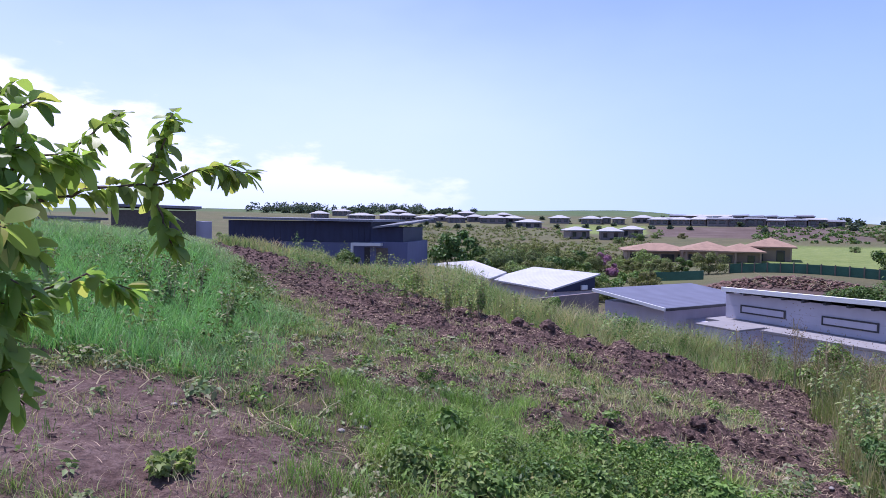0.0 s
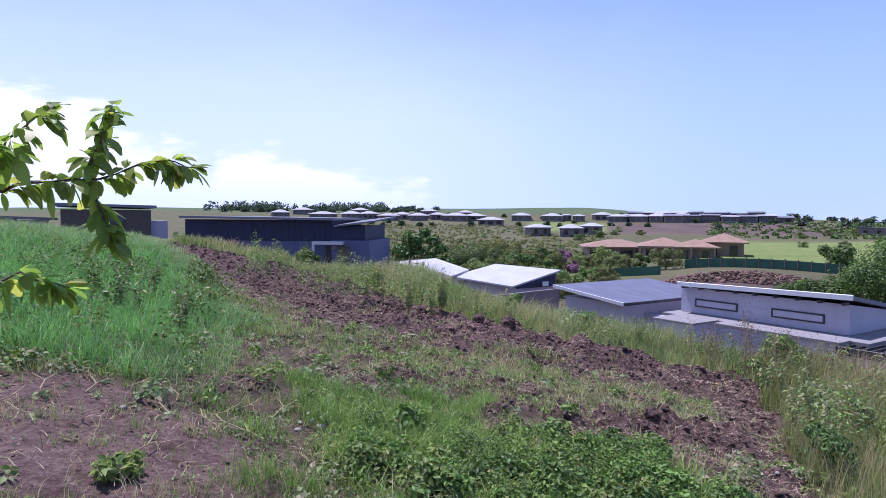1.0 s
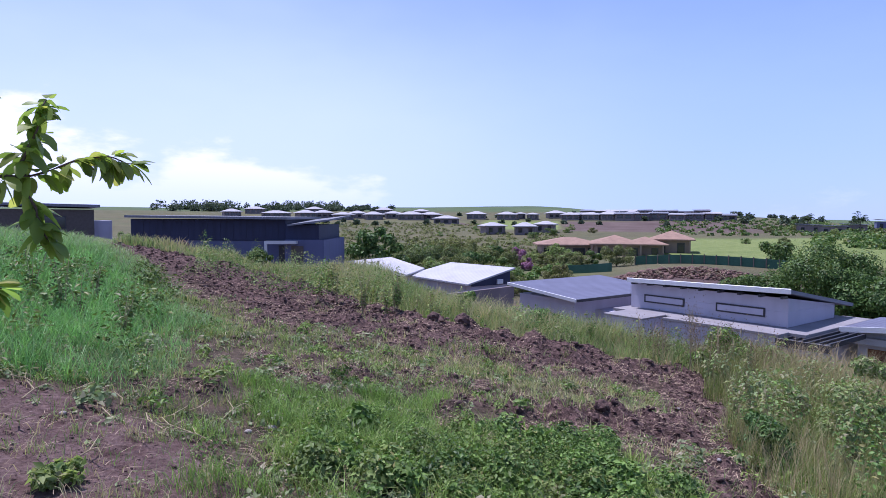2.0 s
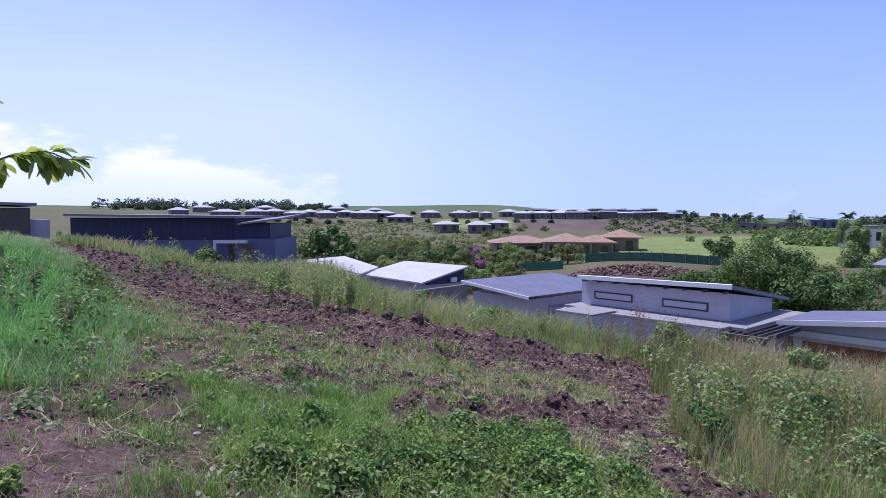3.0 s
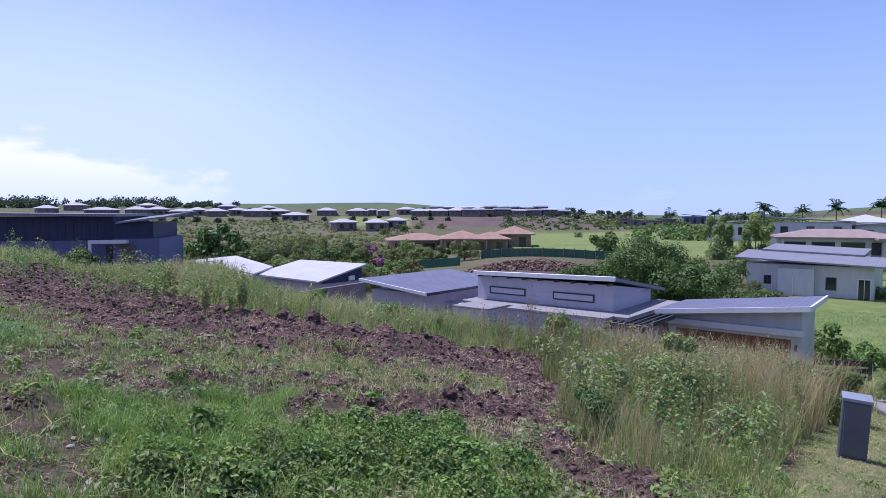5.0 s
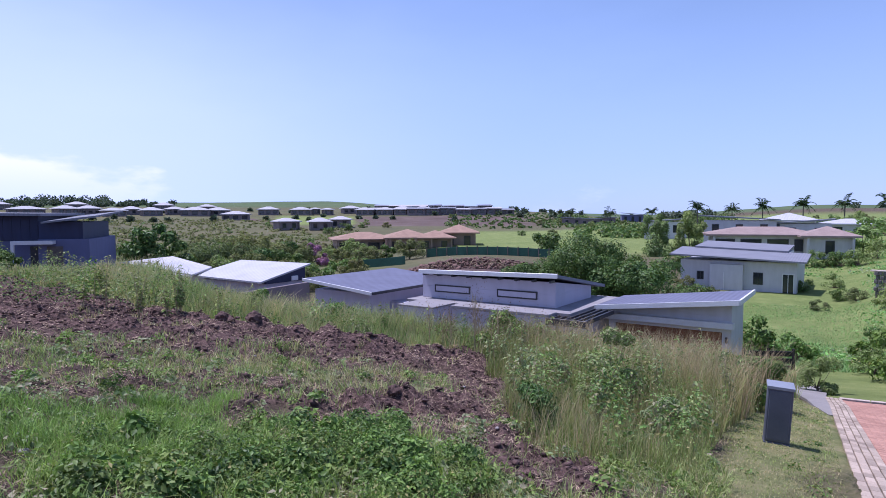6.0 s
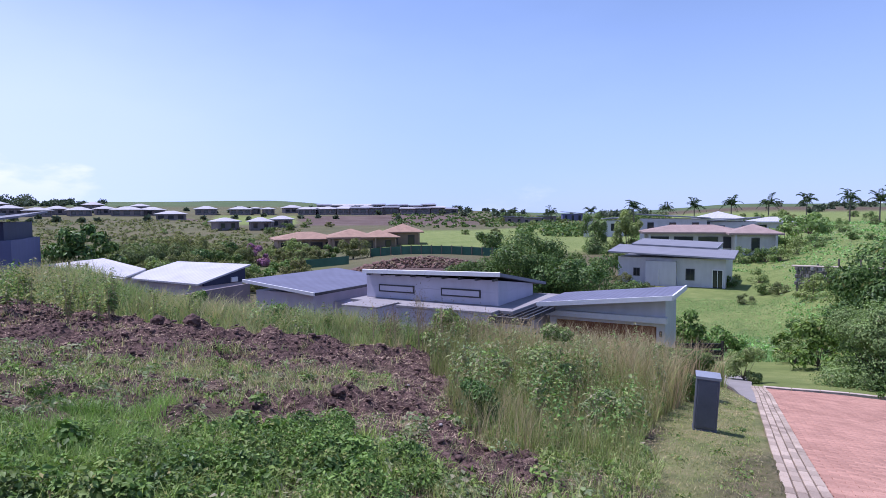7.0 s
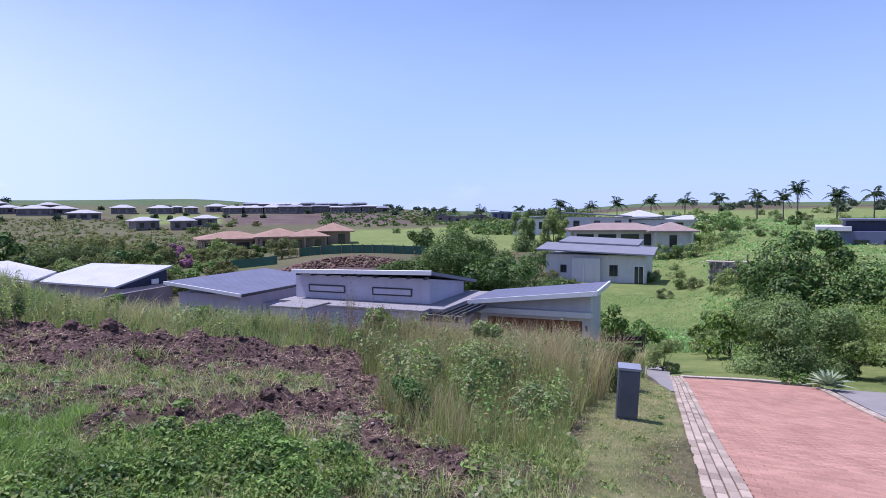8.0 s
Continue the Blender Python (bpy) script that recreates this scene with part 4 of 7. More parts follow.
for az, d, lift, length, words in ((22.2, 352, 0.4, 34, "low pale-roofed estate block on the far ridge"), (26.0, 345, 0.9, 62, "long dark estate building with stepped grey roofs on the far ridge"),
                                   (25.6, 380, 1.0, 70, "long estate building with shallow grey roofs along the ridge"), (29.4, 365, 0.3, 34, "dark unfinished estate block at the ridge's end")):
    est = thing("estate_building", facing(az, d, 0, lift), words, "building", "estate on the ridge")
    x = -length / 2
    k = 0
    while x < length / 2:
        wd, dp, hh = rng.uniform(5, 11), rng.uniform(-6, 1), rng.uniform(2.0, 2.8)
        w = part("wall", box(x, x + wd, dp, 7, -4, hh), M_FARWALL, est)
        part("roof", slab([(x - 0.5, dp - 1.2, hh + 0.3), (x + wd + 0.4, dp - 1.2, hh + 0.2), (x + wd + 0.4, 8, hh + rng.uniform(0.7, 1.3)), (x - 0.5, 8, hh + rng.uniform(0.7, 1.3))], 0.25), M_FARROOF if rng.uniform() < 0.3 else M_ROOFGREY, est)
        for j in range(2):
            window(w, x + wd * (0.12 + 0.45 * j), x + wd * (0.42 + 0.45 * j), 0.2, hh - 0.5, dp, frame_w=0.12)
        x += wd + rng.uniform(0.05, 0.8)

# ---- plants: helpers ----
def fast_mesh(name, verts, tris, material_, tone=None):
    me = bpy.data.meshes.new(name)
    verts, tris = np.asarray(verts, np.float32), np.asarray(tris, np.int32)
    me.vertices.add(len(verts))
    me.vertices.foreach_set("co", verts.ravel())
    me.loops.add(tris.size)
    me.loops.foreach_set("vertex_index", tris.ravel())
    me.polygons.add(len(tris))
    me.polygons.foreach_set("loop_start", np.arange(0, tris.size, tris.shape[1], dtype=np.int32))
    me.update(calc_edges=True)
    if tone is not None:
        a = me.attributes.new("tone", "FLOAT", "POINT")
        a.data.foreach_set("value", np.asarray(tone, np.float32))
    me.materials.append(material_)
    return me


def blades(rng, x, y, z, h, w, lean, tone):
    """Bent grass blades, three triangles each. Returns verts, tris, tone."""
    n = len(x)
    a, b = rng.uniform(0, 2 * np.pi, n), rng.uniform(0, 2 * np.pi, n)
    sx, sy = np.cos(a) * w / 2, np.sin(a) * w / 2
    lx, ly = np.cos(b) * lean * h, np.sin(b) * lean * h
    P = np.zeros((n, 5, 3))
    base = np.stack([x, y, z - 0.02], -1)
    mid = base + np.stack([lx * 0.35, ly * 0.35, h * 0.6], -1)
    tip = base + np.stack([lx, ly, h * np.sqrt(np.clip(1 - 0.5 * lean ** 2, 0.2, 1))], -1)
    off = np.stack([sx, sy, 0 * sx], -1)
    P[:, 0], P[:, 1], P[:, 2], P[:, 3], P[:, 4] = base - off, base + off, mid - off * 0.7, mid + off * 0.7, tip
    k = np.arange(n)[:, None, None] * 5
    T = np.array([[0, 1, 3], [0, 3, 2], [2, 3, 4]])[None] + k
    return P.reshape(-1, 3), T.reshape(-1, 3), np.repeat(tone, 5)


def leaves(rng, pos, out, size, tone, droop=0.3, narrow=0.45):
    """Folded pointed leaves, two triangles each, at pos, pointing along out (not unit)."""
    n = len(pos)
    d = out / np.maximum(np.linalg.norm(out, axis=1, keepdims=True), 1e-6)
    d[:, 2] -= droop * rng.uniform(0, 1, n)
    d /= np.linalg.norm(d, axis=1, keepdims=True)
    r = rng.normal(size=(n, 3))
    s = np.cross(d, r)
    s /= np.maximum(np.linalg.norm(s, axis=1, keepdims=True), 1e-6)
    u = np.cross(s, d)
    L = (size * rng.uniform(0.7, 1.3, n))[:, None]
    tip = pos + d * L - u * L * 0.12
    m = pos + d * L * 0.45
    P = np.stack([pos, m + s * L * narrow / 2 + u * L * 0.08, tip, m - s * L * narrow / 2 + u * L * 0.08], 1)
    T = np.array([[0, 1, 2], [0, 2, 3]])[None] + np.arange(n)[:, None, None] * 4
    return P.reshape(-1, 3), T.reshape(-1, 3), np.repeat(tone, 4)


def turned_leaves(rng, pos, normal, size, tone, droop=0.3, narrow=0.5):
    """Folded leaves that lie square to a given normal, as on the skin of a leafy clump."""
    n = len(pos)
    u = normal / np.maximum(np.linalg.norm(normal, axis=1, keepdims=True), 1e-6)
    d = np.cross(u, rng.normal(size=(n, 3)))
    d /= np.maximum(np.linalg.norm(d, axis=1, keepdims=True), 1e-6)
    d[:, 2] -= droop * rng.uniform(0, 1, n)
    d /= np.linalg.norm(d, axis=1, keepdims=True)
    s = np.cross(u, d)
    s /= np.maximum(np.linalg.norm(s, axis=1, keepdims=True), 1e-6)
    L = (size * rng.uniform(0.6, 1.4, n))[:, None]
    w = L * narrow / 2
    P = np.stack([pos, pos + d * L * 0.45 + s * w + u * w * 0.3, pos + d * L - u * L * 0.1, pos + d * L * 0.45 - s * w + u * w * 0.3], 1)
    T = np.array([[0, 1, 2], [0, 2, 3]])[None] + np.arange(n)[:, None, None] * 4
    return P.reshape(-1, 3), T.reshape(-1, 3), np.repeat(tone, 4)


def gather(chunks):
    V, T, tn, k = [], [], [], 0
    for v, t, q in chunks:
        V.append(v), T.append(t + k), tn.append(q)
        k += len(v)
    return np.vstack(V), np.vstack(T), np.concatenate(tn)


def lobes(rng, n, r, h, low, spread=0.72):
    """Centres and radii of a crown's clumps: a loose, uneven dome."""
    out = []
    for k in range(n):
        a = rng.uniform(0, 2 * np.pi)
        q = math.sqrt(rng.uniform(0, 1)) * r * spread
        top = low + (h - low) * math.sqrt(max(0.05, 1 - (q / (r * 1.05)) ** 2))
        rad = r * rng.choice([0.14, 0.2, 0.25, 0.33])
        z = low + (top - rad * 0.6 - low) * rng.uniform(0.2, 1.0) ** 0.6
        if k % 5 < 2:
            q = r * rng.uniform(0.3, 0.8)
            z = low + rad * 0.5
        out.append((np.array([math.cos(a) * q, math.sin(a) * q, max(z, low * 0.6 + rad * 0.5)]), rad))
    return out


def crown_mesh(name, rng, clumps, n, size, material_, flat=0.75, droop=0.4, dry=0.05, narrow=0.5):
    each = max(20, n // len(clumps))
    chunks = []
    for c, r in clumps:
        d = rng.normal(size=(each, 3))
        d[:, 2] += 0.35
        d /= np.linalg.norm(d, axis=1, keepdims=True)
        wob = 1 + 0.22 * np.sin(5 * d[:, 0] + 9 * c[0]) * np.cos(6 * d[:, 1] + 7 * c[1]) + 0.12 * np.sin(11 * d[:, 2] + 8 * d[:, 0] + c[2])
        q = np.where(rng.uniform(size=each) < 0.9, rng.uniform(0.82, 1.06, each), rng.uniform(0.4, 1.3, each)) * wob
        pos = c + d * (q * r)[:, None] * np.array([1, 1, flat])
        tone = np.where(rng.uniform(size=each) < dry, rng.uniform(0.3, 0.9, each), 0)
        chunks.append(turned_leaves(rng, pos, d * 0.9 + np.array([0, 0, 0.25]) + rng.normal(size=(each, 3)) * 0.3, size, tone, droop, narrow))
    V, T, q = gather(chunks)
    return fast_mesh(name, V, T, material_, q)


def limbs_mesh(name, rng, clumps, base_r, low, sides=6):
    chunks = []
    trunk_top = np.array([rng.uniform(-0.1, 0.1), rng.uniform(-0.1, 0.1), low])
    chunks.append(tube_data([(0, 0, -0.3), (0.02, 0.03, low * 0.5), tuple(trunk_top)], [base_r * 1.25, base_r, base_r * 0.8], sides))
    for c, r in clumps:
        mid = trunk_top * 0.5 + c * 0.5 + np.array([0, 0, -0.12 * np.linalg.norm(c - trunk_top)])
        chunks.append(tube_data([tuple(trunk_top - np.array([0, 0, base_r])), tuple(mid), tuple(c)], [base_r * 0.42, base_r * 0.2, base_r * 0.06], 5))
    return mesh_of(name, *join_data(chunks))


def tree(name, m, label, category, seed, r, h, low, n_lobes, n_leaves, size, leaf_m, group="", flat=0.75, droop=0.4, dry=0.05, trunk=None, narrow=0.5, spread=0.72):
    rng = np.random.RandomState(seed)
    clumps = lobes(rng, n_lobes, r, h, low, spread)
    t = thing(name, m, label, category, group)
    part("trunk", limbs_mesh("trunk", rng, clumps, trunk or max(0.02, r * 0.05), low), M_BARK, t)
    part("crown", crown_mesh("crown", rng, clumps, n_leaves, size, leaf_m, flat, droop, dry, narrow), leaf_m, t)
    return t


def on_ground(x, y, turn=0.0, k=1.0, lift=0.0):
    return pose(x, y, height(x, y) + lift, 0, 0, turn) @ Matrix.Scale(k, 4)


def at_bearing(az, d, turn=0.0, k=1.0, lift=0.0):
    p = spot(az, d, lift)
    return pose(p.x, p.y, p.z, 0, 0, turn) @ Matrix.Scale(k, 4)


# ---- grass ----
def sector(rng, n, az0, az1, d0, d1, power=1.0):
    """Random places in a sector, denser towards its near end."""
    a = np.radians(rng.uniform(az0, az1, n))
    d = (d0 ** power + rng.uniform(0, 1, n) * (d1 ** power - d0 ** power)) ** (1 / power)
    return d * np.sin(a), d * np.cos(a)


def clumped(rng, x, y, per, spread):
    """Draws places together into tufts; returns them with the tuft's number."""
    n = len(x)
    c = rng.randint(0, max(1, n // per), n)
    d = np.hypot(x[c], y[c])
    s = spread * (0.6 + d / 16) * rng.uniform(0.5, 1.4, n)
    return x[c] + rng.normal(0, 1, n) * s, y[c] + rng.normal(0, 1, n) * s, c


def off_road(x, y):
    s, v = road_uv(x, y)
    return ~((v > 0.5) & (v < 9.2) & (s < 20.4)) & (drive_gap(x, y) > 0.1)


def inside(x, y, pts):
    """Which places lie inside a polygon."""
    c = np.zeros(len(x), bool)
    n = len(pts)
    for i in range(n):
        (x0, y0), (x1, y1) = pts[i], pts[(i + 1) % n]
        cross = ((y0 > y) != (y1 > y)) & (x < (x1 - x0) * (y - y0) / (y1 - y0 + 1e-12) + x0)
        c ^= cross
    return c


def sward(name, label, seed, x, y, h, tone, width=1.0, lean=(0.1, 0.7), keep=None, material_=None):
    rng = np.random.RandomState(seed)
    if keep is not None:
        x, y = x[keep], y[keep]
        h, tone = h[keep], tone[keep]
    d = np.hypot(x, y)
    w = np.maximum(0.0045, d * 0.0011) * width * rng.uniform(0.7, 1.3, len(x))
    z = ground(x, y)
    V, T, q = blades(rng, x, y, z, h, w, rng.uniform(lean[0], lean[1], len(x)), tone)
    m = material_ or M_GRASS
    return tagged(part(name, fast_mesh(name, V, T, m, q), m), label, "grass", kind="stuff")


TALL_RIGHT = [(3.5, 4.7), (4.4, 3.5), (5.6, 4.4), (7.2, 5.5), (9.6, 6.8), (11.4, 7.5), (12.2, 9.2), (9.0, 13.2), (7.2, 12.0), (5.6, 9.0), (4.6, 7.0)]
rng = np.random.RandomState(5)
# tall green grass on the rise
n = 240000
x, y = sector(rng, n, -46, 10, 4.5, 27, 1.1)
x, y, c = clumped(rng, x, y, 14, 0.06)
tuft = rng.uniform(-1, 1, n)[c]
patch = wave_noise(x, y, 2.2, 51)
dB, aB = near_line(x, y, BERM)
rim = np.interp(y, [4.5, 6, 7.7, 8.5, 10.9, 15.9, 22.2, 35], [-1.5, -1.7, -1.8, -1.7, -2.7, -4.9, -8.3, -14])
green = (rng.uniform(size=n) > soil_at(x, y)) & (x < rim + 0.35 * patch) & (y > 4.9 + 0.4 * patch)
taper = step(0.0, 1.6, rim + 0.35 * patch - x)
sward("meadow_grass", "tall green meadow grass on the hillside", 61, x, y, (0.10 + 0.28 * rng.uniform(size=n) ** 1.5 + 0.10 * patch + 0.12 * tuft) * (0.45 + 0.55 * taper), np.clip(-0.2 + 0.12 * patch + 0.28 * tuft + rng.uniform(-0.2, 0.25, n) + 0.45 * step(12, 26, np.hypot(x, y)) + 0.35 * (1 - taper), 0, 0.9), 0.95, (0.3, 1.3), green, M_MEADOW)
# short grass over the worn middle
n = 90000
x, y = sector(rng, n, -46, 60, 2.3, 13, 1.1)
x, y, c = clumped(rng, x, y, 16, 0.05)
tuft = rng.uniform(-1, 1, n)[c]
patch = wave_noise(x, y, 1.3, 52)
worn = (rng.uniform(size=n) > soil_at(x, y) * 1.05) & (mown_at(x, y) < 0.4) & off_road(x, y) & (patch + rng.uniform(-0.7, 0.7, n) > -0.1)
sward("short_grass", "short patchy grass between bare soil", 62, x, y, 0.04 + 0.09 * rng.uniform(size=n) + 0.05 * np.clip(tuft, 0, 1), np.clip(0.35 - 0.2 * patch + 0.4 * tuft - 0.3 * (1 - step(-0.5, 1.8, x)) + rng.uniform(-0.35, 0.4, n), 0, 1), 1.2, (0.2, 1.0), worn)
# bright tufts beside the bare patch
n = 10500
c = rng.randint(0, 46, n)
cx = np.concatenate([rng.normal(0.15, 0.28, 30), rng.uniform(-1.0, 1.0, 16)])
cy = np.concatenate([rng.normal(4.9, 0.5, 30), rng.uniform(3.0, 6.4, 16)])
x, y = cx[c] + rng.normal(0, 0.11, n), cy[c] + rng.normal(0, 0.11, n)
sward("grass_tufts", "bright green grass tufts beside bare soil", 63, x, y, 0.06 + 0.18 * rng.uniform(size=n), np.clip(rng.uniform(-0.3, 0.3, n), 0, 1), 1.0, (0.2, 1.1), None, M_TUFT)
# long grass growing up through the weeds
n = 9000
c = rng.randint(0, 90, n)
cx, cy = rng.uniform(-0.6, 2.6, 90), rng.uniform(2.6, 5.8, 90)
x, y = cx[c] + rng.normal(0, 0.1, n), cy[c] + rng.normal(0, 0.1, n)
sward("weed_bed_grass", "yellow-green grass growing through low weeds", 60, x, y, 0.08 + 0.2 * rng.uniform(size=n), np.clip(rng.uniform(-0.3, 0.4, n), 0, 1), 1.1, (0.3, 1.2), (blob(x, y, 1.0, 4.4, 1.7, 1.3) < 1.0) & (soil_at(x, y) < 0.7), M_TUFT)
# stray tufts in the soil
n = 14000
c = rng.randint(0, 520, n)
cx, cy = sector(rng, 520, -42, 45, 2.4, 13, 1.2)
x, y = cx[c] + rng.normal(0, 0.045, n), cy[c] + rng.normal(0, 0.045, n)
sward("stray_tufts", "thin stray grass stalks in bare soil", 64, x, y, 0.03 + 0.14 * rng.uniform(size=n) ** 1.5, np.clip(rng.uniform(0.0, 1.0, n), 0, 1), 0.8, (0.1, 1.2), soil_at(x, y) > 0.2)
# long dark grass reclaiming the turned soil
n = 6000
c = rng.randint(0, 170, n)
cx, cy = rng.uniform(-2.2, 4.6, 170), rng.uniform(6.2, 10.4, 170)
x, y = cx[c] + rng.normal(0, 0.1, n), cy[c] + rng.normal(0, 0.1, n)
sward("regrowth", "long dark green grass growing back over turned soil", 58, x, y, 0.06 + 0.2 * rng.uniform(size=n), np.clip(rng.uniform(-0.5, 0.6, 170)[c] + rng.uniform(-0.2, 0.3, n), 0, 1), 0.9, (0.3, 1.3), blob(x, y, 1.2, 8.4, 3.2, 1.9, -15) < 1)
# rank grass beyond the ridge of soil
n = 140000
x, y = sector(rng, n, -20, 62, 10.0, 24, 0.8)
x, y, c = clumped(rng, x, y, 26, 0.08)
tuft = rng.uniform(-1, 1, n)[c]
patch = wave_noise(x, y, 2.6, 53)
dB, aB = near_line(x, y, BERM)
bx = np.interp(np.degrees(np.arctan2(x, y)), [-20, -10, 0, 4, 10, 19, 26, 33, 40, 62], [21.8, 19.9, 15.9, 14.4, 12.8, 11.9, 11.7, 12.0, 11.5, 10.5])
rank = (np.hypot(x, y) > bx + 0.3 * patch) & off_road(x, y) & (mown_at(x, y) < 0.4) & (rng.uniform(size=n) > 0.9 * soil_at(x, y)) & (np.hypot(x, y) < bx + 8.5)
low_left = step(-2, 5, x)
sward("rank_grass", "tall half-dry rank grass on the bank", 65, x, y, (0.30 + 0.2 * patch + 0.14 * tuft + (0.44 + 0.3 * low_left) * rng.uniform(size=n)) * (0.5 + 0.5 * step(0.2, 2.2, np.hypot(x, y) - bx)) * (0.6 + 0.4 * step(-3.5, 0, x)) + 0.25 * step(-1, 1, x) * (1 - step(4.5, 6, x)) * step(16, 19, y) * rng.uniform(size=n), np.clip(0.22 + 0.3 * wave_noise(x, y, 1.7, 54) + 0.45 * tuft + rng.uniform(-0.2, 0.35, n), 0, 1), 1.1, (0.1, 0.7), rank)
# head-high grass by the verge
n = 120000
x, y = rng.uniform(3.2, 14, n), rng.uniform(3.2, 13.5, n)
x, y, c = clumped(rng, x, y, 30, 0.08)
tuft = rng.uniform(-1, 1, n)[c]
patch = wave_noise(x, y, 1.4, 55)
dense = inside(x + 0.3 * patch, y + 0.2 * patch, TALL_RIGHT) & off_road(x, y)
far_side = step(5.5, 8.5, x)
sward("verge_grass", "tall straw and green grass beside the mown verge", 66, x, y, (0.37 + 0.54 * far_side) * (0.35 + 0.9 * rng.uniform(size=n)) * (1 + 0.35 * tuft) + 0.12 * patch, np.clip(0.14 + 0.5 * tuft + 0.25 * wave_noise(x, y, 1.1, 56) + 0.4 * step(7.0, 9, x) + rng.uniform(-0.3, 0.35, n), 0, 1), 0.7, (0.1, 0.6), dense, M_STRAWGRASS)
# long green grass at the foot of the verge
n = 11000
x, y = rng.uniform(2.2, 6.0, n), rng.uniform(2.4, 5.0, n)
x, y, c = clumped(rng, x, y, 24, 0.06)
sv = road_uv(x, y)
foot = (sv[1] < -0.35 - 0.08 * (sv[0] - 5)) & (blob(x, y, 3.7, 3.6, 1.7, 1.2, 35) < 1) & (rng.uniform(size=n) > soil_at(x, y))
sward("foot_grass", "long dark green grass at the foot of the bank", 59, x, y, 0.05 + 0.2 * rng.uniform(size=n), np.clip(rng.uniform(-0.3, 0.5, n), 0, 1), 1.1, (0.3, 1.3), foot)
# mown verge
n = 95000
x, y = sector(rng, n, 40, 76, 3.6, 17, 1.0)
sward("verge_turf", "closely mown yellowish verge turf", 67, x, y, 0.02 + 0.035 * rng.uniform(size=n), np.clip(0.4 + 0.45 * wave_noise(x, y, 0.5, 57) + rng.uniform(-0.4, 0.4, n), 0, 1), 1.2, (0.2, 1.0), (mown_at(x, y) > 0.3) & off_road(x, y))
# reedy meadow below the road
n = 80000
x, y = sector(rng, n, 50, 78, 19, 62, 0.8)
patch = wave_noise(x, y, 6.0, 58)
sv = road_uv(x, y)
meadow = off_road(x, y) & (~inside(x, y, [(16, 12), (25, 14), (30, 22), (20, 30)])) & (patch + rng.uniform(-0.5, 0.5, n) > -0.2) & (np.hypot(x, y) > 31 + 2 * patch)
sward("wet_meadow", "lush green meadow below the road", 68, x, y, (0.08 + 0.2 * rng.uniform(size=n)) * np.where(np.hypot(x, y) > 46, 0.5, 1.0), np.clip(0.1 + 0.25 * patch + rng.uniform(-0.2, 0.2, n), 0, 1), 0.7, (0.4, 1.2), meadow, M_MEADOW)


# ---- low weeds and shrubs ----
def weed_patch(name, label, seed, spots, per, size, h, material_=None, dry=0.04, tuft=0.12):
    rng = np.random.RandomState(seed)
    chunks = []
    for (x, y, k) in spots:
        n = int(per * k)
        leaf, old = size * rng.uniform(0.6, 1.6), rng.uniform(0, 0.25) if rng.uniform() < 0.4 else 0.0
        a, q = rng.uniform(0, 2 * np.pi, n), np.sqrt(rng.uniform(0, 1, n)) * tuft * k ** 0.5
        px, py = x + np.cos(a) * q, y + np.sin(a) * q
        pz = height(x, y) + h * k ** 0.5 * np.sqrt(rng.uniform(0.05, 1, n)) * (1 - 0.5 * (q / (tuft * k ** 0.5)) ** 2)
        tone = np.where(rng.uniform(size=n) < dry, rng.uniform(0.3, 1, n), old)
        up = np.stack([0.5 * np.cos(a), 0.5 * np.sin(a), np.full(n, 0.8)], -1) + rng.normal(size=(n, 3)) * 0.4
        chunks.append(turned_leaves(rng, np.stack([px, py, pz], -1), up, leaf, tone, 0.35, rng.uniform(0.4, 0.7)))
    m = material_ or M_WEED
    V, T, q = gather(chunks)
    return tagged(part(name, fast_mesh(name, V, T, m, q), m), label, "weeds", kind="stuff")


rng = np.random.RandomState(9)
spots = []
while len(spots) < 300:
    x, y = rng.uniform(-0.9, 2.5), rng.uniform(2.6, 5.9)
    q = blob(np.array([x]), np.array([y]), 1.15, 4.4, 1.4, 1.15)[0]
    if q < 0.8 + 0.4 * rng.uniform() and soil_at(np.array([x]), np.array([y]))[0] < 0.5 and wave_noise(np.array([x]), np.array([y]), 0.45, 15)[0] > -0.25:
        spots.append((x, y, rng.uniform(0.25, 1.0) ** 2 * 2.2 * (0.6 + 0.5 * wave_noise(np.array([x]), np.array([y]), 1.0, 59)[0]) + 0.15))
weed_patch("weeds", "dense low broad-leaved green weeds", 71, spots[::3], 210, 0.036, 0.24)
weed_patch("dark_weeds", "dense low dark green weeds", 82, spots[1::3], 230, 0.03, 0.2, M_BUSH)
weed_patch("bright_weeds", "low fresh green fine-leaved weeds", 84, spots[2::3], 260, 0.028, 0.22, M_WEED, 0.1)
spots = [(rng.uniform(-0.8, 1.6), rng.uniform(2.6, 4.2), rng.uniform(0.4, 1.0)) for _ in range(80)]
weed_patch("wilted_weeds", "half-wilted grey-green weeds", 72, spots, 60, 0.04, 0.12, M_WILT, 0.4)
spots = []
for _ in range(700):
    x, y = sector(rng, 1, -40, 45, 4, 14)
    if soil_at(x, y)[0] < 0.86:
        spots.append((x[0], y[0], rng.uniform(0.3, 1.0)))
weed_patch("scattered_weeds", "scattered small green weeds in the grass", 73, spots[::2], 70, 0.035, 0.16)
weed_patch("dusty_weeds", "scattered dusty grey-green weeds on turned soil", 79, spots[1::2], 70, 0.04, 0.14, M_WILT, 0.3, 0.16)
spots = []
for _ in range(330):
    x, y = sector(rng, 1, -14, 50, 12.8, 20)
    spots.append((x[0], y[0], rng.uniform(0.8, 2.2)))
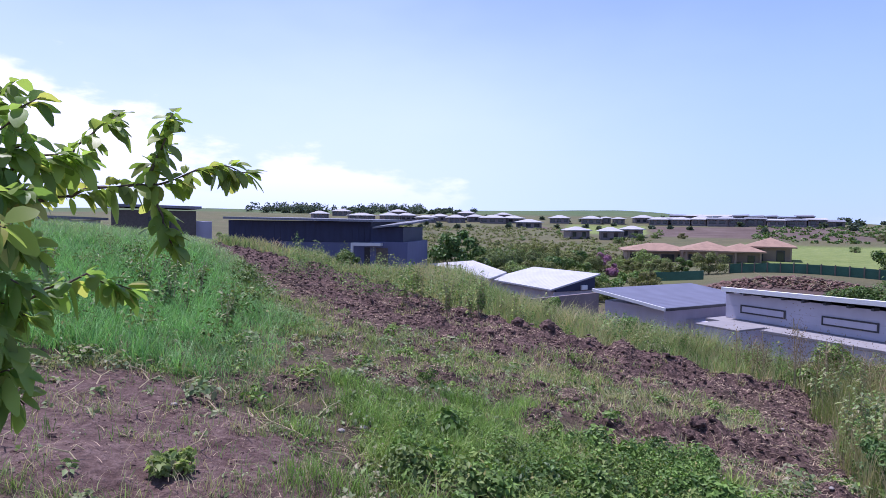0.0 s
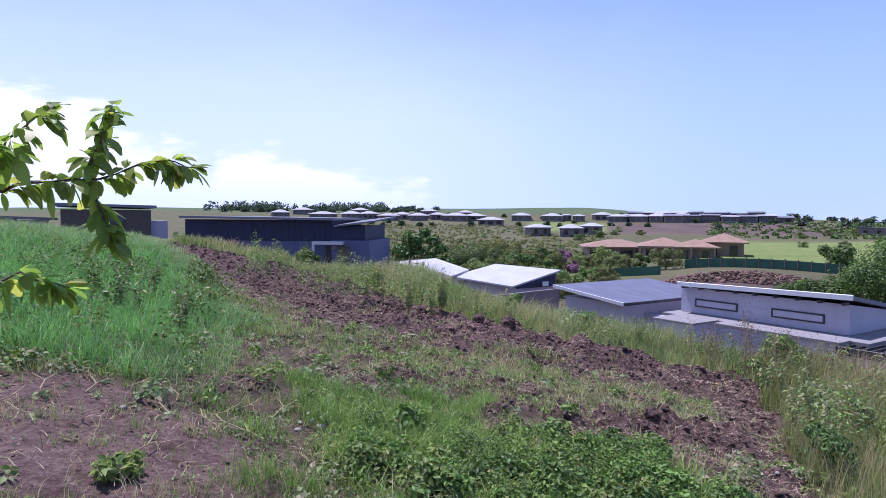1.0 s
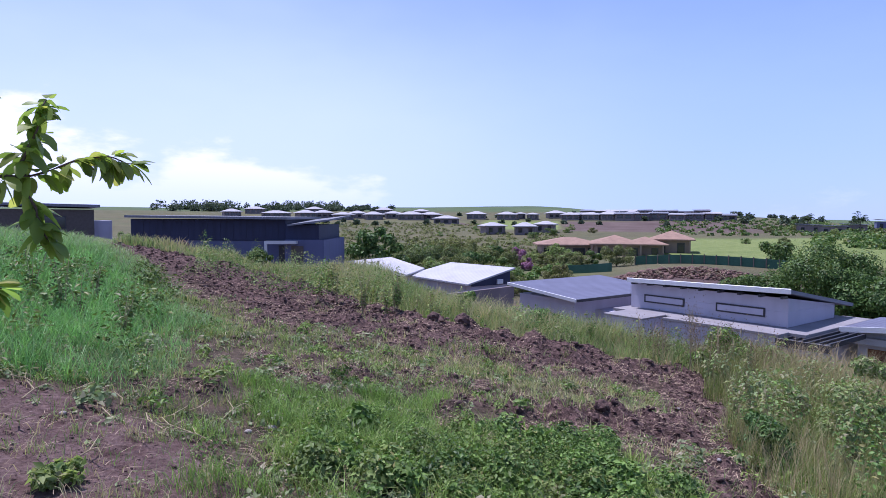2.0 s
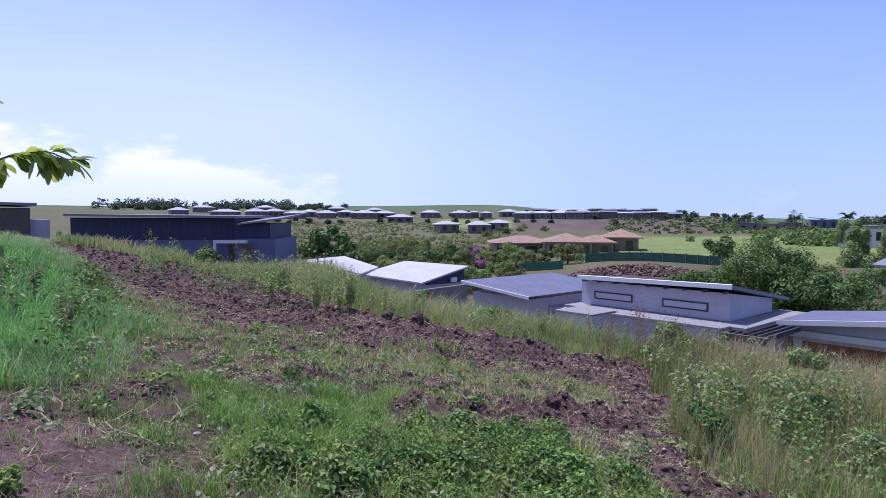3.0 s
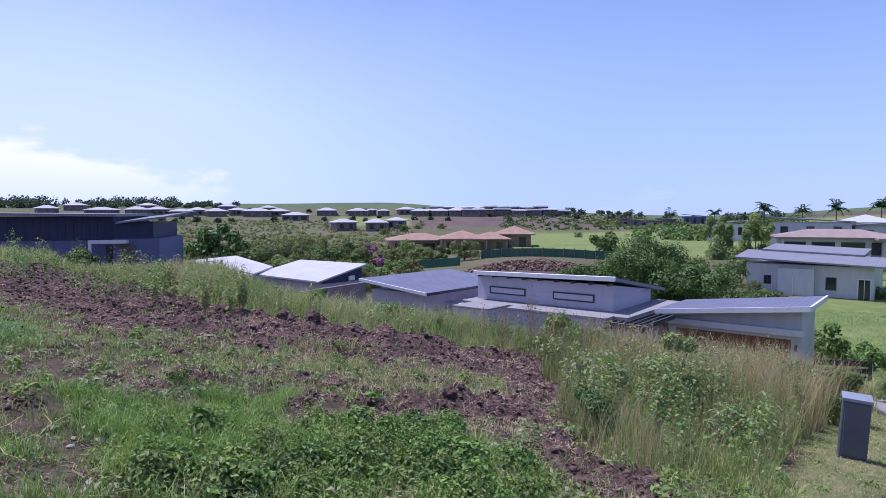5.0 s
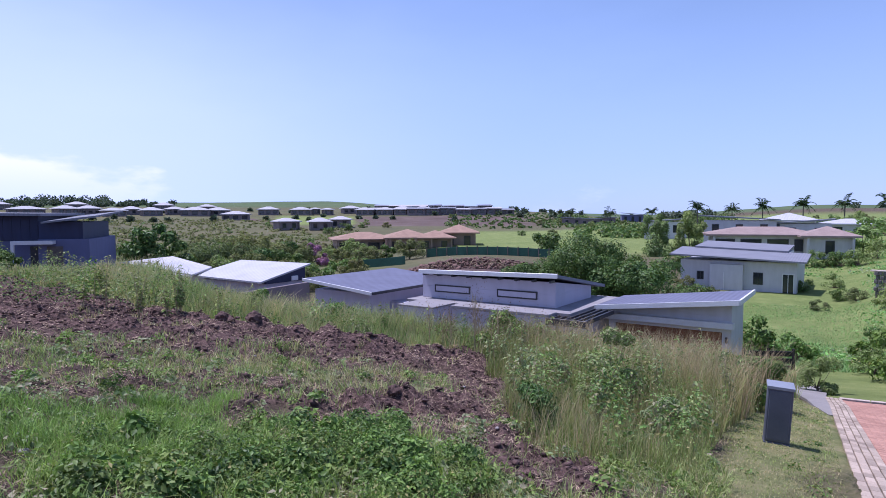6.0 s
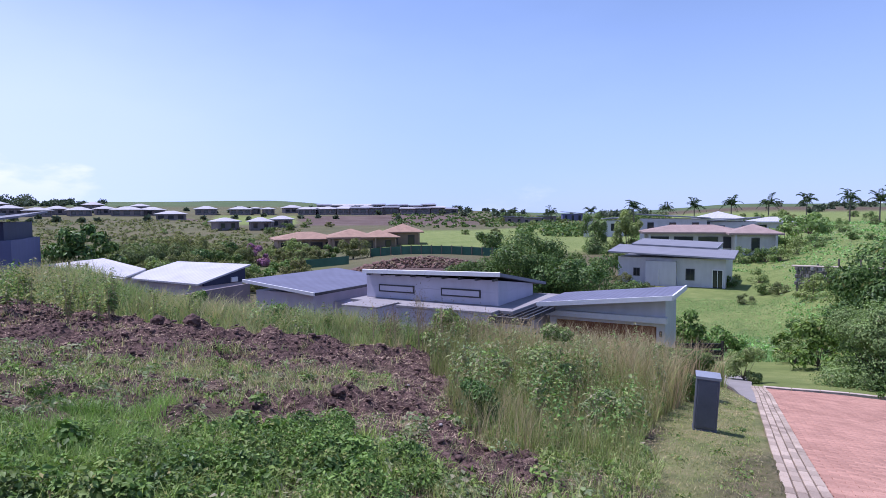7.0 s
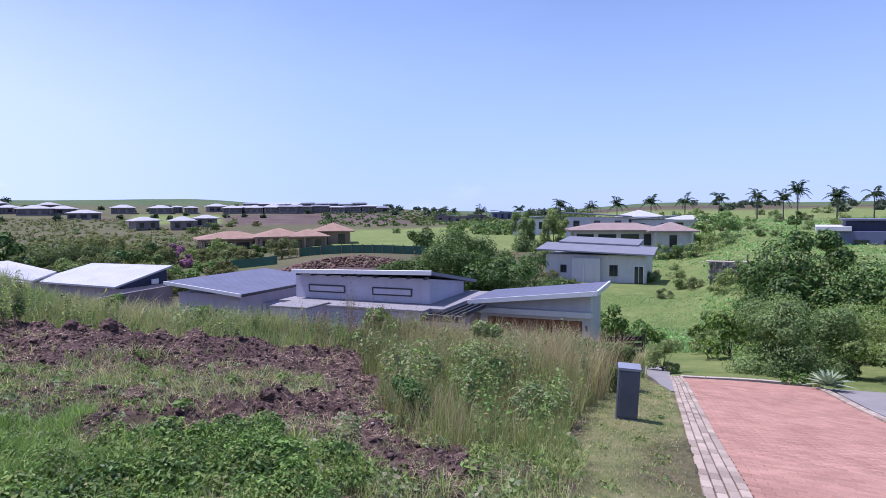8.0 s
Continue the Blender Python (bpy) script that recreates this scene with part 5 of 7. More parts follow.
spots += [(x, y, rng.uniform(0.8, 2.2)) for x, y in zip(rng.uniform(3.4, 11.5, 260), rng.uniform(3.6, 12, 260)) if inside(np.array([x]), np.array([y]), TALL_RIGHT)[0]]
weed_patch("tall_weeds", "leafy pale green weeds among rank grass", 74, spots[::4], 110, 0.04, 0.78, M_WILLOW, 0.3, 0.24)
weed_patch("bank_weeds", "leafy bright green weeds among rank grass", 76, spots[1::3], 110, 0.036, 0.68, None, 0.12, 0.2)
spots = []
for _ in range(120):
    x, y = sector(rng, 1, -44, -8, 6, 17)
    if x[0] < -1.9 - 0.25 * max(0.0, y[0] - 8):
        spots.append((x[0], y[0], rng.uniform(0.5, 1.8)))
weed_patch("meadow_weeds", "leafy weeds standing in the meadow grass", 77, spots, 80, 0.05, 0.4, M_BUSH, 0.1, 0.2)

spots = []
for _ in range(150):
    x, y = sector(rng, 1, 42, 66, 4.2, 14)
    if mown_at(x, y)[0] > 0.4 and off_road(x, y)[0]:
        spots.append((x[0], y[0], rng.uniform(0.2, 0.7)))
weed_patch("verge_weeds", "small flat weeds in the mown verge", 75, spots, 60, 0.03, 0.05, None, 0.3, 0.16)

spots = []
for _ in range(260):
    x, y = rng.uniform(2.3, 5.6), rng.uniform(2.5, 5.6)
    if mown_at(np.array([x]), np.array([y]))[0] < 0.3 and soil_at(np.array([x]), np.array([y]))[0] < 0.75 and blob(np.array([x]), np.array([y]), 3.8, 3.9, 1.8, 1.3, 35)[0] < 1 + 0.2 * rng.uniform():
        spots.append((x, y, rng.uniform(0.2, 1.1)))
weed_patch("foot_weeds", "low leafy weeds at the foot of the bank", 80, spots[::2], 70, 0.04, 0.14, None, 0.1, 0.14)
weed_patch("dull_weeds", "dull grey-green weeds at the foot of the bank", 81, spots[1::2], 60, 0.045, 0.12, M_WILT, 0.3, 0.14)

SHRUBS = [  # x, y, radius, height, leaves, leaf size, dry, kind of leaf, words
    (7.3, 11.3, 1.15, 1.15, 6500, 0.065, 0.15, M_WEED, "bright leafy shrub with yellowing leaves"),
    (4.15, 5.45, 0.4, 0.6, 3400, 0.045, 0.02, M_BUSH, "small dark round shrub"),
    (6.5, 7.0, 0.7, 1.3, 3600, 0.05, 0.35, M_WILLOW, "pale straggling shrub among tall grass"),
    (6.1, 5.5, 0.42, 0.6, 1300, 0.06, 0.2, M_WILT, "grey-leaved broad weed shrub"),
    (10.2, 7.5, 1.0, 1.35, 7000, 0.065, 0.1, M_BUSH, "dark green shrub behind the utility kiosk"),
    (9.2, 9.0, 0.8, 1.0, 2000, 0.06, 0.3, M_FEATHER, "straw-tinted shrub among tall grass"),
    (-3.5, 21.9, 0.65, 0.8, 2400, 0.09, 0.05, M_BUSH, "green shrub on the bank beyond turned soil"),
    (-1.1, 22.6, 0.8, 0.7, 2200, 0.09, 0.1, M_BUSH, "green shrub on the bank beyond turned soil"),
    (2.9, 17.0, 1.0, 1.0, 2600, 0.09, 0.1, M_WEED, "green shrub on the grassy bank"),
    (4.6, 15.2, 0.8, 0.9, 2000, 0.08, 0.15, M_WEED, "green shrub on the grassy bank"),
    (6.0, 14.0, 0.7, 1.0, 2000, 0.08, 0.15, M_BUSH, "green shrub on the grassy bank"),
    (5.2, 12.9, 0.45, 0.8, 1200, 0.06, 0.15, M_BUSH, "small leafy shrub at the edge of soil"),
    (-0.1, 6.6, 0.2, 0.25, 500, 0.04, 0.05, M_BUSH, "small dark weed clump"),
    (-1.42, 3.2, 0.15, 0.12, 520, 0.05, 0.1, M_FEATHER, "small pale rosette weed on bare soil"),
    (8.7, 11.4, 0.7, 1.1, 1800, 0.07, 0.35, M_FEATHER, "half-dry shrub on the bank"),
    (11.6, 8.6, 0.7, 0.9, 2000, 0.07, 0.05, M_BUSH, "green shrub beside the driveway"),
]
for k, (x, y, r, h, n, size, dry, lm, words) in enumerate(SHRUBS):
    tree("shrub", on_ground(x, y, k * 50), words, "shrub", 100 + k, r, h, h * 0.2, 9, n, size, lm, dry=dry, trunk=0.015)

# upright leafy weeds that stand clear of the rank grass
def stalk_weed(x, y, H, seed, leaf_m, label, group):
    rng = np.random.RandomState(seed)
    t = thing("leafy_weed", on_ground(x, y, 73 * seed), label, "weed", group)
    stems, chunks = [], []
    for j in range(rng.randint(2, 5)):
        a, lean = rng.uniform(0, 6.28), rng.uniform(0.05, 0.3)
        h = H * rng.uniform(0.65, 1.0)
        tip = np.array([math.cos(a) * lean * h, math.sin(a) * lean * h, h])
        mid = tip * np.array([0.35, 0.35, 0.55])
        stems.append(tube_data([(0, 0, -0.05), tuple(mid), tuple(tip)], [0.009, 0.006, 0.003], 4))
        n = int(34 * h)
        f = rng.uniform(0.2, 1.0, n)[:, None]
        p = np.where(f < 0.55, mid * f / 0.55, mid + (tip - mid) * (f - 0.55) / 0.45)
        b = rng.uniform(0, 6.28, n)
        out = np.stack([np.cos(b), np.sin(b), np.full(n, 0.1)], -1)
        nrm = np.stack([-0.35 * np.cos(b), -0.35 * np.sin(b), np.ones(n)], -1)
        d = out / np.linalg.norm(out, axis=1, keepdims=True)
        s = np.cross(nrm, d)
        s /= np.linalg.norm(s, axis=1, keepdims=True)
        L = (0.075 + 0.05 * (1 - f[:, 0])) * rng.uniform(0.7, 1.3, n)
        L = L[:, None]
        drop = np.array([0, 0, -1.0])
        P = np.stack([p, p + d * L * 0.5 + s * L * 0.2 + drop * L * 0.05, p + d * L + drop * L * 0.45, p + d * L * 0.5 - s * L * 0.2 + drop * L * 0.05], 1)
        T = np.array([[0, 1, 2], [0, 2, 3]])[None] + np.arange(n)[:, None, None] * 4
        chunks.append((P.reshape(-1, 3), T.reshape(-1, 3), np.repeat(np.where(rng.uniform(size=n) < 0.2, 0.7, 0.1), 4)))
    part("stem", mesh_of("stem", *join_data(stems)), M_STRAW, t)
    V, T, q = gather(chunks)
    part("foliage", fast_mesh("foliage", V, T, leaf_m, q), leaf_m, t)


rng = np.random.RandomState(83)
k = 0
while k < 46:
    x, y = rng.uniform(4.0, 11.5), rng.uniform(4.0, 12.0)
    if inside(np.array([x]), np.array([y]), TALL_RIGHT)[0] and x > 4.6 + 0.25 * max(0, y - 6):
        stalk_weed(x, y, rng.uniform(0.55, 0.95) + 0.4 * float(step(5.5, 8.5, np.array([x]))[0]), 700 + k, M_WILT if k % 3 else M_WILLOW, "tall grey-green leafy weed among straw grass beside the verge", "leafy weeds by the verge")
        k += 1
for k in range(74):
    p = spot(rng.uniform(-4, 40), rng.uniform(12.8, 18.5))
    stalk_weed(p.x, p.y, rng.uniform(0.6, 1.15), 900 + k, M_WEED if k % 3 else M_WILLOW, "tall green leafy weed on the grassy bank", "leafy weeds on the bank")

for k, (x, y, H) in enumerate(((-3.45, 7.8, 0.95), (-3.2, 7.6, 0.7), (-2.85, 8.2, 0.75), (-4.3, 8.8, 0.8), (-3.7, 9.3, 0.8), (-5.2, 8.0, 0.7), (-2.5, 7.0, 0.55), (-4.6, 10.5, 0.7))):
    stalk_weed(x, y, H, 860 + k, M_BUSH, "tall dark green weed standing in the meadow grass", "tall weeds in the meadow")

# dead brown stalks on the bank
rng = np.random.RandomState(77)
for k in range(26):
    az, d = rng.uniform(27, 37), rng.uniform(12.2, 14.5)
    if k > 16:
        az, d = rng.uniform(24, 40), rng.uniform(11.8, 13)
    p = spot(az, d)
    t = thing("dead_weed", pose(p.x, p.y, p.z, 0, 0, 40 * k), "dry brown seeded weed stalk on the bank", "weed", "dead weeds")
    H = rng.uniform(0.8, 1.3)
    chunks = [tube_data([(0, 0, -0.05), (0.03, 0.02, H * 0.5), (rng.uniform(-0.1, 0.1), rng.uniform(-0.1, 0.1), H)], [0.012, 0.009, 0.005], 4)]
    for j in range(7):
        z = H * rng.uniform(0.45, 0.95)
        a = rng.uniform(0, 6.28)
        chunks.append(tube_data([(0.02, 0.02, z), (0.10 * math.cos(a), 0.10 * math.sin(a), z + 0.12)], [0.004, 0.002], 3))
    part("stalk", mesh_of("stalk", *join_data(chunks)), M_STRAW, t)
    q = rng.normal(size=(220, 3)) * np.array([0.10, 0.10, 0.22]) * H + np.array([0, 0, 0.65 * H])
    V, T, tn = leaves(rng, q, rng.normal(size=(220, 3)), 0.035, np.full(220, 0.9), 0.3, 0.35)
    tagged(part("seed_head", fast_mesh("seed_head", V, T, M_SEED, tn), M_SEED, t), kind="stuff")

# ---- the young broad-leaved tree beside the path ----
def reach(az, el, d):
    """A place by bearing, rise and distance from the standpoint."""
    return np.array([d * math.sin(radians(az)), d * math.cos(radians(az)), 1.5 + d * math.tan(radians(el - 1.7))])


def young_tree():
    rng = np.random.RandomState(33)
    foot = reach(-43, 0, 2.5)
    foot[2] = height(foot[0], foot[1])
    t = thing("young_tree", Matrix.Translation(foot), "young tree with arching twigs and large drooping green leaves", "tree")
    trunk = [foot + (0, 0, -0.1), reach(-42.5, -14, 2.5), reach(-41, -2, 2.5), reach(-39.5, 5, 2.5)]
    part("trunk", mesh_of("trunk", *tube_data([p - foot for p in trunk], [0.034, 0.03, 0.024, 0.016], 8)), M_BARK, t, smooth=True)
    twigs = [  # bearing, rise, distance at each bend; leaf count
        ([(-41, -2, 2.5), (-35, 2.2, 2.5), (-32, 5.0, 2.5), (-29.5, 8.4, 2.55), (-27.6, 10.0, 2.6)], 46),
        ([(-35, 2.2, 2.5), (-30, 3.6, 2.55), (-25.5, 4.2, 2.6), (-20.5, 6.0, 2.65), (-17.6, 5.5, 2.7)], 58),
        ([(-26, 4.2, 2.6), (-25.0, 7.0, 2.6), (-23.8, 10.2, 2.6)], 30),
        ([(-25.5, 4.2, 2.6), (-24.6, 1.0, 2.58), (-23.6, -1.6, 2.55)], 22),
        ([(-41, 0, 2.5), (-38, 8.0, 2.5), (-34.8, 11.6, 2.5)], 30),
        ([(-42, -8, 2.5), (-35, -5.4, 2.5), (-30.4, -3.4, 2.5), (-27.0, -4.6, 2.5)], 40),
        ([(-40, 3, 2.4), (-37, 3.8, 2.3), (-33, 6.4, 2.35), (-30.5, 6.2, 2.4)], 40),
        ([(-42, -5, 2.4), (-37.5, -2.0, 2.3), (-34.5, -4.0, 2.25)], 34),
        ([(-42, -12, 2.3), (-38, -10.0, 2.2), (-35.2, -10.5, 2.15)], 30),
        ([(-40, 1, 2.4), (-36.5, 0.5, 2.3), (-33.5, -1.5, 2.3)], 34),
        ([(-40, 3, 2.4), (-36.5, 5.5, 2.3), (-34.0, 7.5, 2.3)], 30),
        ([(-41, -4, 2.4), (-37, -4.5, 2.3), (-34.0, -6.5, 2.3)], 30),
        ([(-40, 4, 2.4), (-42, 12.0, 2.4), (-46, 16.0, 2.4)], 40),
        ([(-41, 0, 2.5), (-48, 4.0, 2.6), (-54, 3.0, 2.7)], 40),
        ([(-42, -8, 2.4), (-38, -9.0, 2.3), (-34.6, -13.0, 2.25)], 26),
        ([(-41, -3, 2.4), (-37.5, -6.0, 2.2), (-35.0, -9.0, 2.15)], 30),
        ([(-40, 2, 2.4), (-36.8, 3.0, 2.2), (-34.2, 3.5, 2.15)], 30),
        ([(-40, 3, 2.4), (-36.0, 8.0, 2.3), (-33.2, 10.6, 2.3)], 22),
        ([(-39, 4, 2.4), (-36.5, 1.0, 1.9), (-35.6, 0.5, 1.7)], 8)]
    for bends, n in twigs:
        pts = [reach(a, e + 0.35, d) for a, e, d in bends]
        fine = []
        for a, b in zip(pts, pts[1:]):
            fine += [a + (b - a) * k / 4 + rng.normal(0, 0.006, 3) for k in range(4)]
        fine.append(pts[-1])
        rad = np.linspace(0.008, 0.002, len(fine))
        tw = part("twig", mesh_of("twig", *tube_data([p - foot for p in fine], rad, 6)), M_BARK, t, smooth=True)
        chunks_v, chunks_f, tones = [], [], []
        for k in range(int(n * 1.9)):
            s = (0.18 + 0.82 * (k + rng.uniform(0, 0.8)) / (n * 1.9)) * (len(fine) - 1)
            i = min(int(s), len(fine) - 2)
            p = fine[i] + (fine[i + 1] - fine[i]) * (s - i) - foot
            along = fine[i + 1] - fine[i]
            along /= np.linalg.norm(along)
            side = rng.normal(size=3)
            out = 0.45 * along + 0.75 * side / np.linalg.norm(side) + np.array([0, 0, -0.22])
            out /= np.linalg.norm(out)
            v, f = big_leaf(rng, p, out, rng.uniform(0.045, 0.088))
            k0 = len(chunks_v)
            chunks_v += v
            chunks_f += [tuple(q + k0 for q in ff) for ff in f]
            tones += [0.75 if rng.uniform() < 0.06 else max(0.0, rng.normal(0.05, 0.1))] * len(v)
        me = mesh_of("foliage", chunks_v, chunks_f)
        a = me.attributes.new("tone", "FLOAT", "POINT")
        a.data.foreach_set("value", tones)
        part("foliage", me, M_BIGLEAF, tw, smooth=True)


def big_leaf(rng, p, d, size):
    """A broad ovate leaf that bends down along its midrib; its halves fold up a little."""
    d = Vector(d)
    s = d.cross(Vector((rng.normal() * 0.5, rng.normal() * 0.5, 1.0))).normalized()
    u = s.cross(d).normalized()
    p = Vector(p)
    stalk = size * 0.15
    v, f = [], []
    n = 5
    widths = (0.03, 0.22, 0.30, 0.27, 0.07)
    bend = rng.uniform(0.15, 0.7)
    fold = rng.uniform(0.05, 0.2)
    for k in range(n):
        t = k / (n - 1)
        c = p + d * (stalk + size * t) - Vector((0, 0, 1)) * (bend * size * t * t) - u * 0.0
        w = widths[k] * size
        v += [c + s * w + u * w * fold, c, c - s * w + u * w * fold]
        if k:
            a = (k - 1) * 3
            f += [(a, a + 1, a + 4, a + 3), (a + 1, a + 2, a + 5, a + 4)]
    return v, f


young_tree()

# ---- trees behind the houses ----
TREES = [  # bearing, distance, radius, height, low, clumps, leaves, size, leaf, words
    (35.2, 52, 3.4, 4.2, 0.6, 22, 17000, 0.2, M_BUSH, "dense dark green broad-crowned tree behind the grey house"),
    (40.0, 52, 5.1, 6.3, 0.9, 34, 32000, 0.21, M_BUSH, "dense dark green broad-crowned tree behind the grey house"),
    (44.6, 50, 4.5, 5.7, 0.6, 30, 26000, 0.2, M_BUSH, "dense dark green broad-crowned tree behind the grey house"),
    (48.6, 47, 2.6, 3.6, 0.4, 16, 12000, 0.15, M_BUSH, "rounded green tree behind the grey house"),
    (45.8, 104, 3.2, 6.6, 0.1, 22, 12000, 0.27, M_WILLOW, "feathery willow-like green tree"),
    (48.8, 106, 3.1, 6.6, 0.1, 22, 12000, 0.27, M_WILLOW, "feathery willow-like green tree"),
    (70.4, 34, 3.9, 5.8, 0.5, 26, 26000, 0.19, M_BUSH, "dense dark glossy green tree below the road"),
    (75.2, 31, 3.2, 4.6, 0.3, 20, 17000, 0.18, M_BUSH, "dense dark green tree below the road"),
    (66.6, 38, 2.4, 3.4, 0.2, 14, 9000, 0.19, M_BUSH, "bushy green tree below the road"),
    (68.6, 23.8, 2.25, 3.1, 0.02, 40, 48000, 0.08, M_WILLOW, "feathery grey-green acacia bush beside the road end"),
    (76.2, 25.0, 2.4, 2.9, 0.9, 24, 24000, 0.08, M_FEATHER, "feathery spreading acacia beside the road end"),
    (58.9, 22.0, 0.72, 1.4, 0.12, 12, 7000, 0.06, M_WILLOW, "young feathery sapling on the lawn"),
    (54.8, 33, 1.5, 2.6, 0.4, 10, 2200, 0.18, M_WEED, "light green shrub beside the garage"),
    (57.2, 36, 1.2, 1.9, 0.3, 8, 1500, 0.18, M_WEED, "light green shrub in the meadow"),
    (64.2, 29, 1.5, 2.1, 0.2, 10, 2200, 0.2, M_WEED, "broad-leaved green bush in the meadow"),
    (61.5, 33, 1.0, 1.3, 0.2, 8, 1200, 0.2, M_WEED, "low green bush in the meadow"),
    (1.2, 57, 2.7, 5.2, 1.0, 16, 3000, 0.40, M_BUSH, "bushy green tree beside the dark house"),
    (3.4, 62, 2.4, 4.0, 0.6, 12, 2200, 0.40, M_BUSH, "bushy green tree below the dark house"),
    (63.0, 112, 4.6, 5.0, 1.6, 16, 2600, 0.45, M_FEATHER, "umbrella-shaped tree on a green lawn"),
    (61.3, 108, 3.0, 4.0, 0.8, 12, 1800, 0.45, M_FEATHER, "loose-crowned tree on a green lawn"),
    (68.5, 118, 1.3, 3.4, 1.4, 7, 700, 0.4, M_BUSH, "small round lawn tree on a thin stem"),
    (36.6, 98, 3.0, 4.2, 0.6, 12, 2200, 0.45, M_BUSH, "dense green tree beside the netting fence"),
]
for k, (az, d, r, h, low, nl, n, size, lm, words) in enumerate(TREES):
    tree("tree", at_bearing(az, d, k * 47), words, "tree", 300 + k, r, h, low, nl, n, size, lm, flat=0.6 if lm is M_FEATHER else 1.3 if d > 100 and lm is M_WILLOW else 0.85)

# rounded crowns of the wooded valley floor behind the white-roofed house
rng = np.random.RandomState(24)
GROVE = [tree("tree", at_bearing(az, d, 40 * k), words, "tree", 470 + k, r, h, 0.8, 15, 4200, 0.30, lm, "valley grove", flat=0.85, dry=0.08)
         for k, (az, d, r, h, lm, words) in enumerate(((5.4, 74, 3.2, 4.4, M_SCRUB, "rounded olive green tree on the valley floor"), (7.6, 79, 3.6, 5.0, M_SCRUB, "rounded olive tree on the valley floor"),
                                                      (9.8, 76, 3.0, 4.3, M_BUSH, "dense green tree with yellowing crown in the valley")))]
for k, (az, d, s) in enumerate(((4.0, 84, 1.0), (6.6, 86, 1.05), (8.7, 71, 0.8), (9.0, 90, 1.1), (10.8, 84, 1.0), (12.0, 78, 0.95), (12.4, 92, 1.0), (3.0, 76, 0.8), (6.3, 70, 0.7), (11.3, 71, 0.7), (2.2, 88, 1.0), (7.4, 97, 1.0), (13.4, 86, 0.8), (10.2, 99, 0.9), (4.8, 98, 0.9), (21.6, 96, 0.6), (23.6, 92, 0.7), (19.9, 97, 0.55))):
    copy_thing(GROVE[(k * 2 + k // 3) % 3], at_bearing(az, d, 67 * k, s))

# thickets across the valley, from a few grown forms
rng = np.random.RandomState(21)
FORMS = [tree("bush", at_bearing(6.5 + 3 * k, 66 + 3 * k, 30 * k), words, "bush", 400 + k, r, h, 0.3, 14, 1900, 0.26, lm, "valley bushes", dry=dry)
         for k, (r, h, lm, dry, words) in enumerate([(2.6, 3.2, M_WILLOW, 0.05, "dense green bush in the valley"), (2.2, 2.4, M_SCRUB, 0.2, "olive green bush in the valley thicket"),
                                                  (3.0, 2.8, M_BUSH, 0.1, "broad green bush in the valley thicket"), (1.8, 2.0, M_WEED, 0.1, "bright yellow-green bush in the valley"),
                                                  (2.4, 2.2, M_SCRUB, 0.3, "brownish half-dry bush on the valley side")])]
SPOTS = []
for _ in range(50):
    SPOTS.append((rng.uniform(1, 15), rng.uniform(60, 100), 0))
for _ in range(26):
    SPOTS.append((rng.uniform(10, 24), rng.uniform(90, 120), 1))
for _ in range(36):
    SPOTS.append((rng.uniform(34, 62), rng.uniform(165, 280), 2))
for _ in range(22):
    SPOTS.append((rng.uniform(-6, 22), rng.uniform(135, 260), 2))
for _ in range(16):
    SPOTS.append((rng.uniform(50, 64), rng.uniform(125, 190), 2))
for _ in range(14):
    SPOTS.append((rng.uniform(60, 80), rng.uniform(120, 300), 2))
for az, d, zone in SPOTS:
    if (zone == 0 and 12 < az < 16 and d > 84) or (zone == 1 and 15.5 < az < 30 and d > 112) or (zone == 1 and 24 < az and d < 100):
        continue
    f = FORMS[rng.choice(5, p=[0.24, 0.27, 0.18, 0.06, 0.25] if zone < 2 else [0.3, 0.25, 0.25, 0.02, 0.18])]
    copy_thing(f, at_bearing(az, d, rng.uniform(0, 360), rng.uniform(0.6, 1.15) * (0.9 if zone == 2 else 1)))
for az, d, k in ((-21.5, 80, 0.6), (-20.0, 90, 0.8), (-18.5, 84, 0.6), (-17.5, 100, 0.9), (-22.5, 105, 0.9), (-16.5, 78, 0.5), (50.5, 64, 0.5), (58.5, 60, 0.4), (60.0, 66, 0.45), (61.0, 64, 0.5), (57.5, 72, 0.5), (59.5, 76, 0.5), (63.5, 66, 0.5), (64.5, 60, 0.6), (65.5, 52, 0.7), (66.5, 48, 0.6), (63.0, 45, 0.45), (70, 27, 0.35), (72.5, 25.5, 0.3), (63.4, 57, 0.6), (38.5, 70, 0.8), (40.0, 78, 0.9), (42.5, 72, 0.9), (44.0, 82, 1.0), (46.0, 75, 0.8), (47.5, 88, 0.9), (41.5, 92, 1.0), (48.5, 70, 0.6), (38.0, 88, 0.8), (57.0, 92, 0.6), (58.0, 93, 0.7), (59.0, 94, 0.7), (60.0, 93, 0.8), (61.0, 92, 0.7), (62.2, 96, 0.8), (63.4, 99, 0.7), (66.0, 104, 0.5), (67.2, 103, 0.4), (69.5, 125, 0.6), (65.0, 130, 0.8), (71.5, 140, 0.9), (73.0, 135, 0.8), (65.2, 58, 0.5), (66.8, 56, 0.7), (64.5, 35, 0.5), (62.5, 31, 0.35)):
    copy_thing(FORMS[rng.randint(0, 3)], at_bearing(az, d, rng.uniform(0, 360), k))
bloom = tree("bougainvillea", at_bearing(15.2, 94), "purple flowering bougainvillea bush", "bush", 450, 2.1, 3.9, 0.3, 12, 5000, 0.24, M_PINK, dry=0.0)
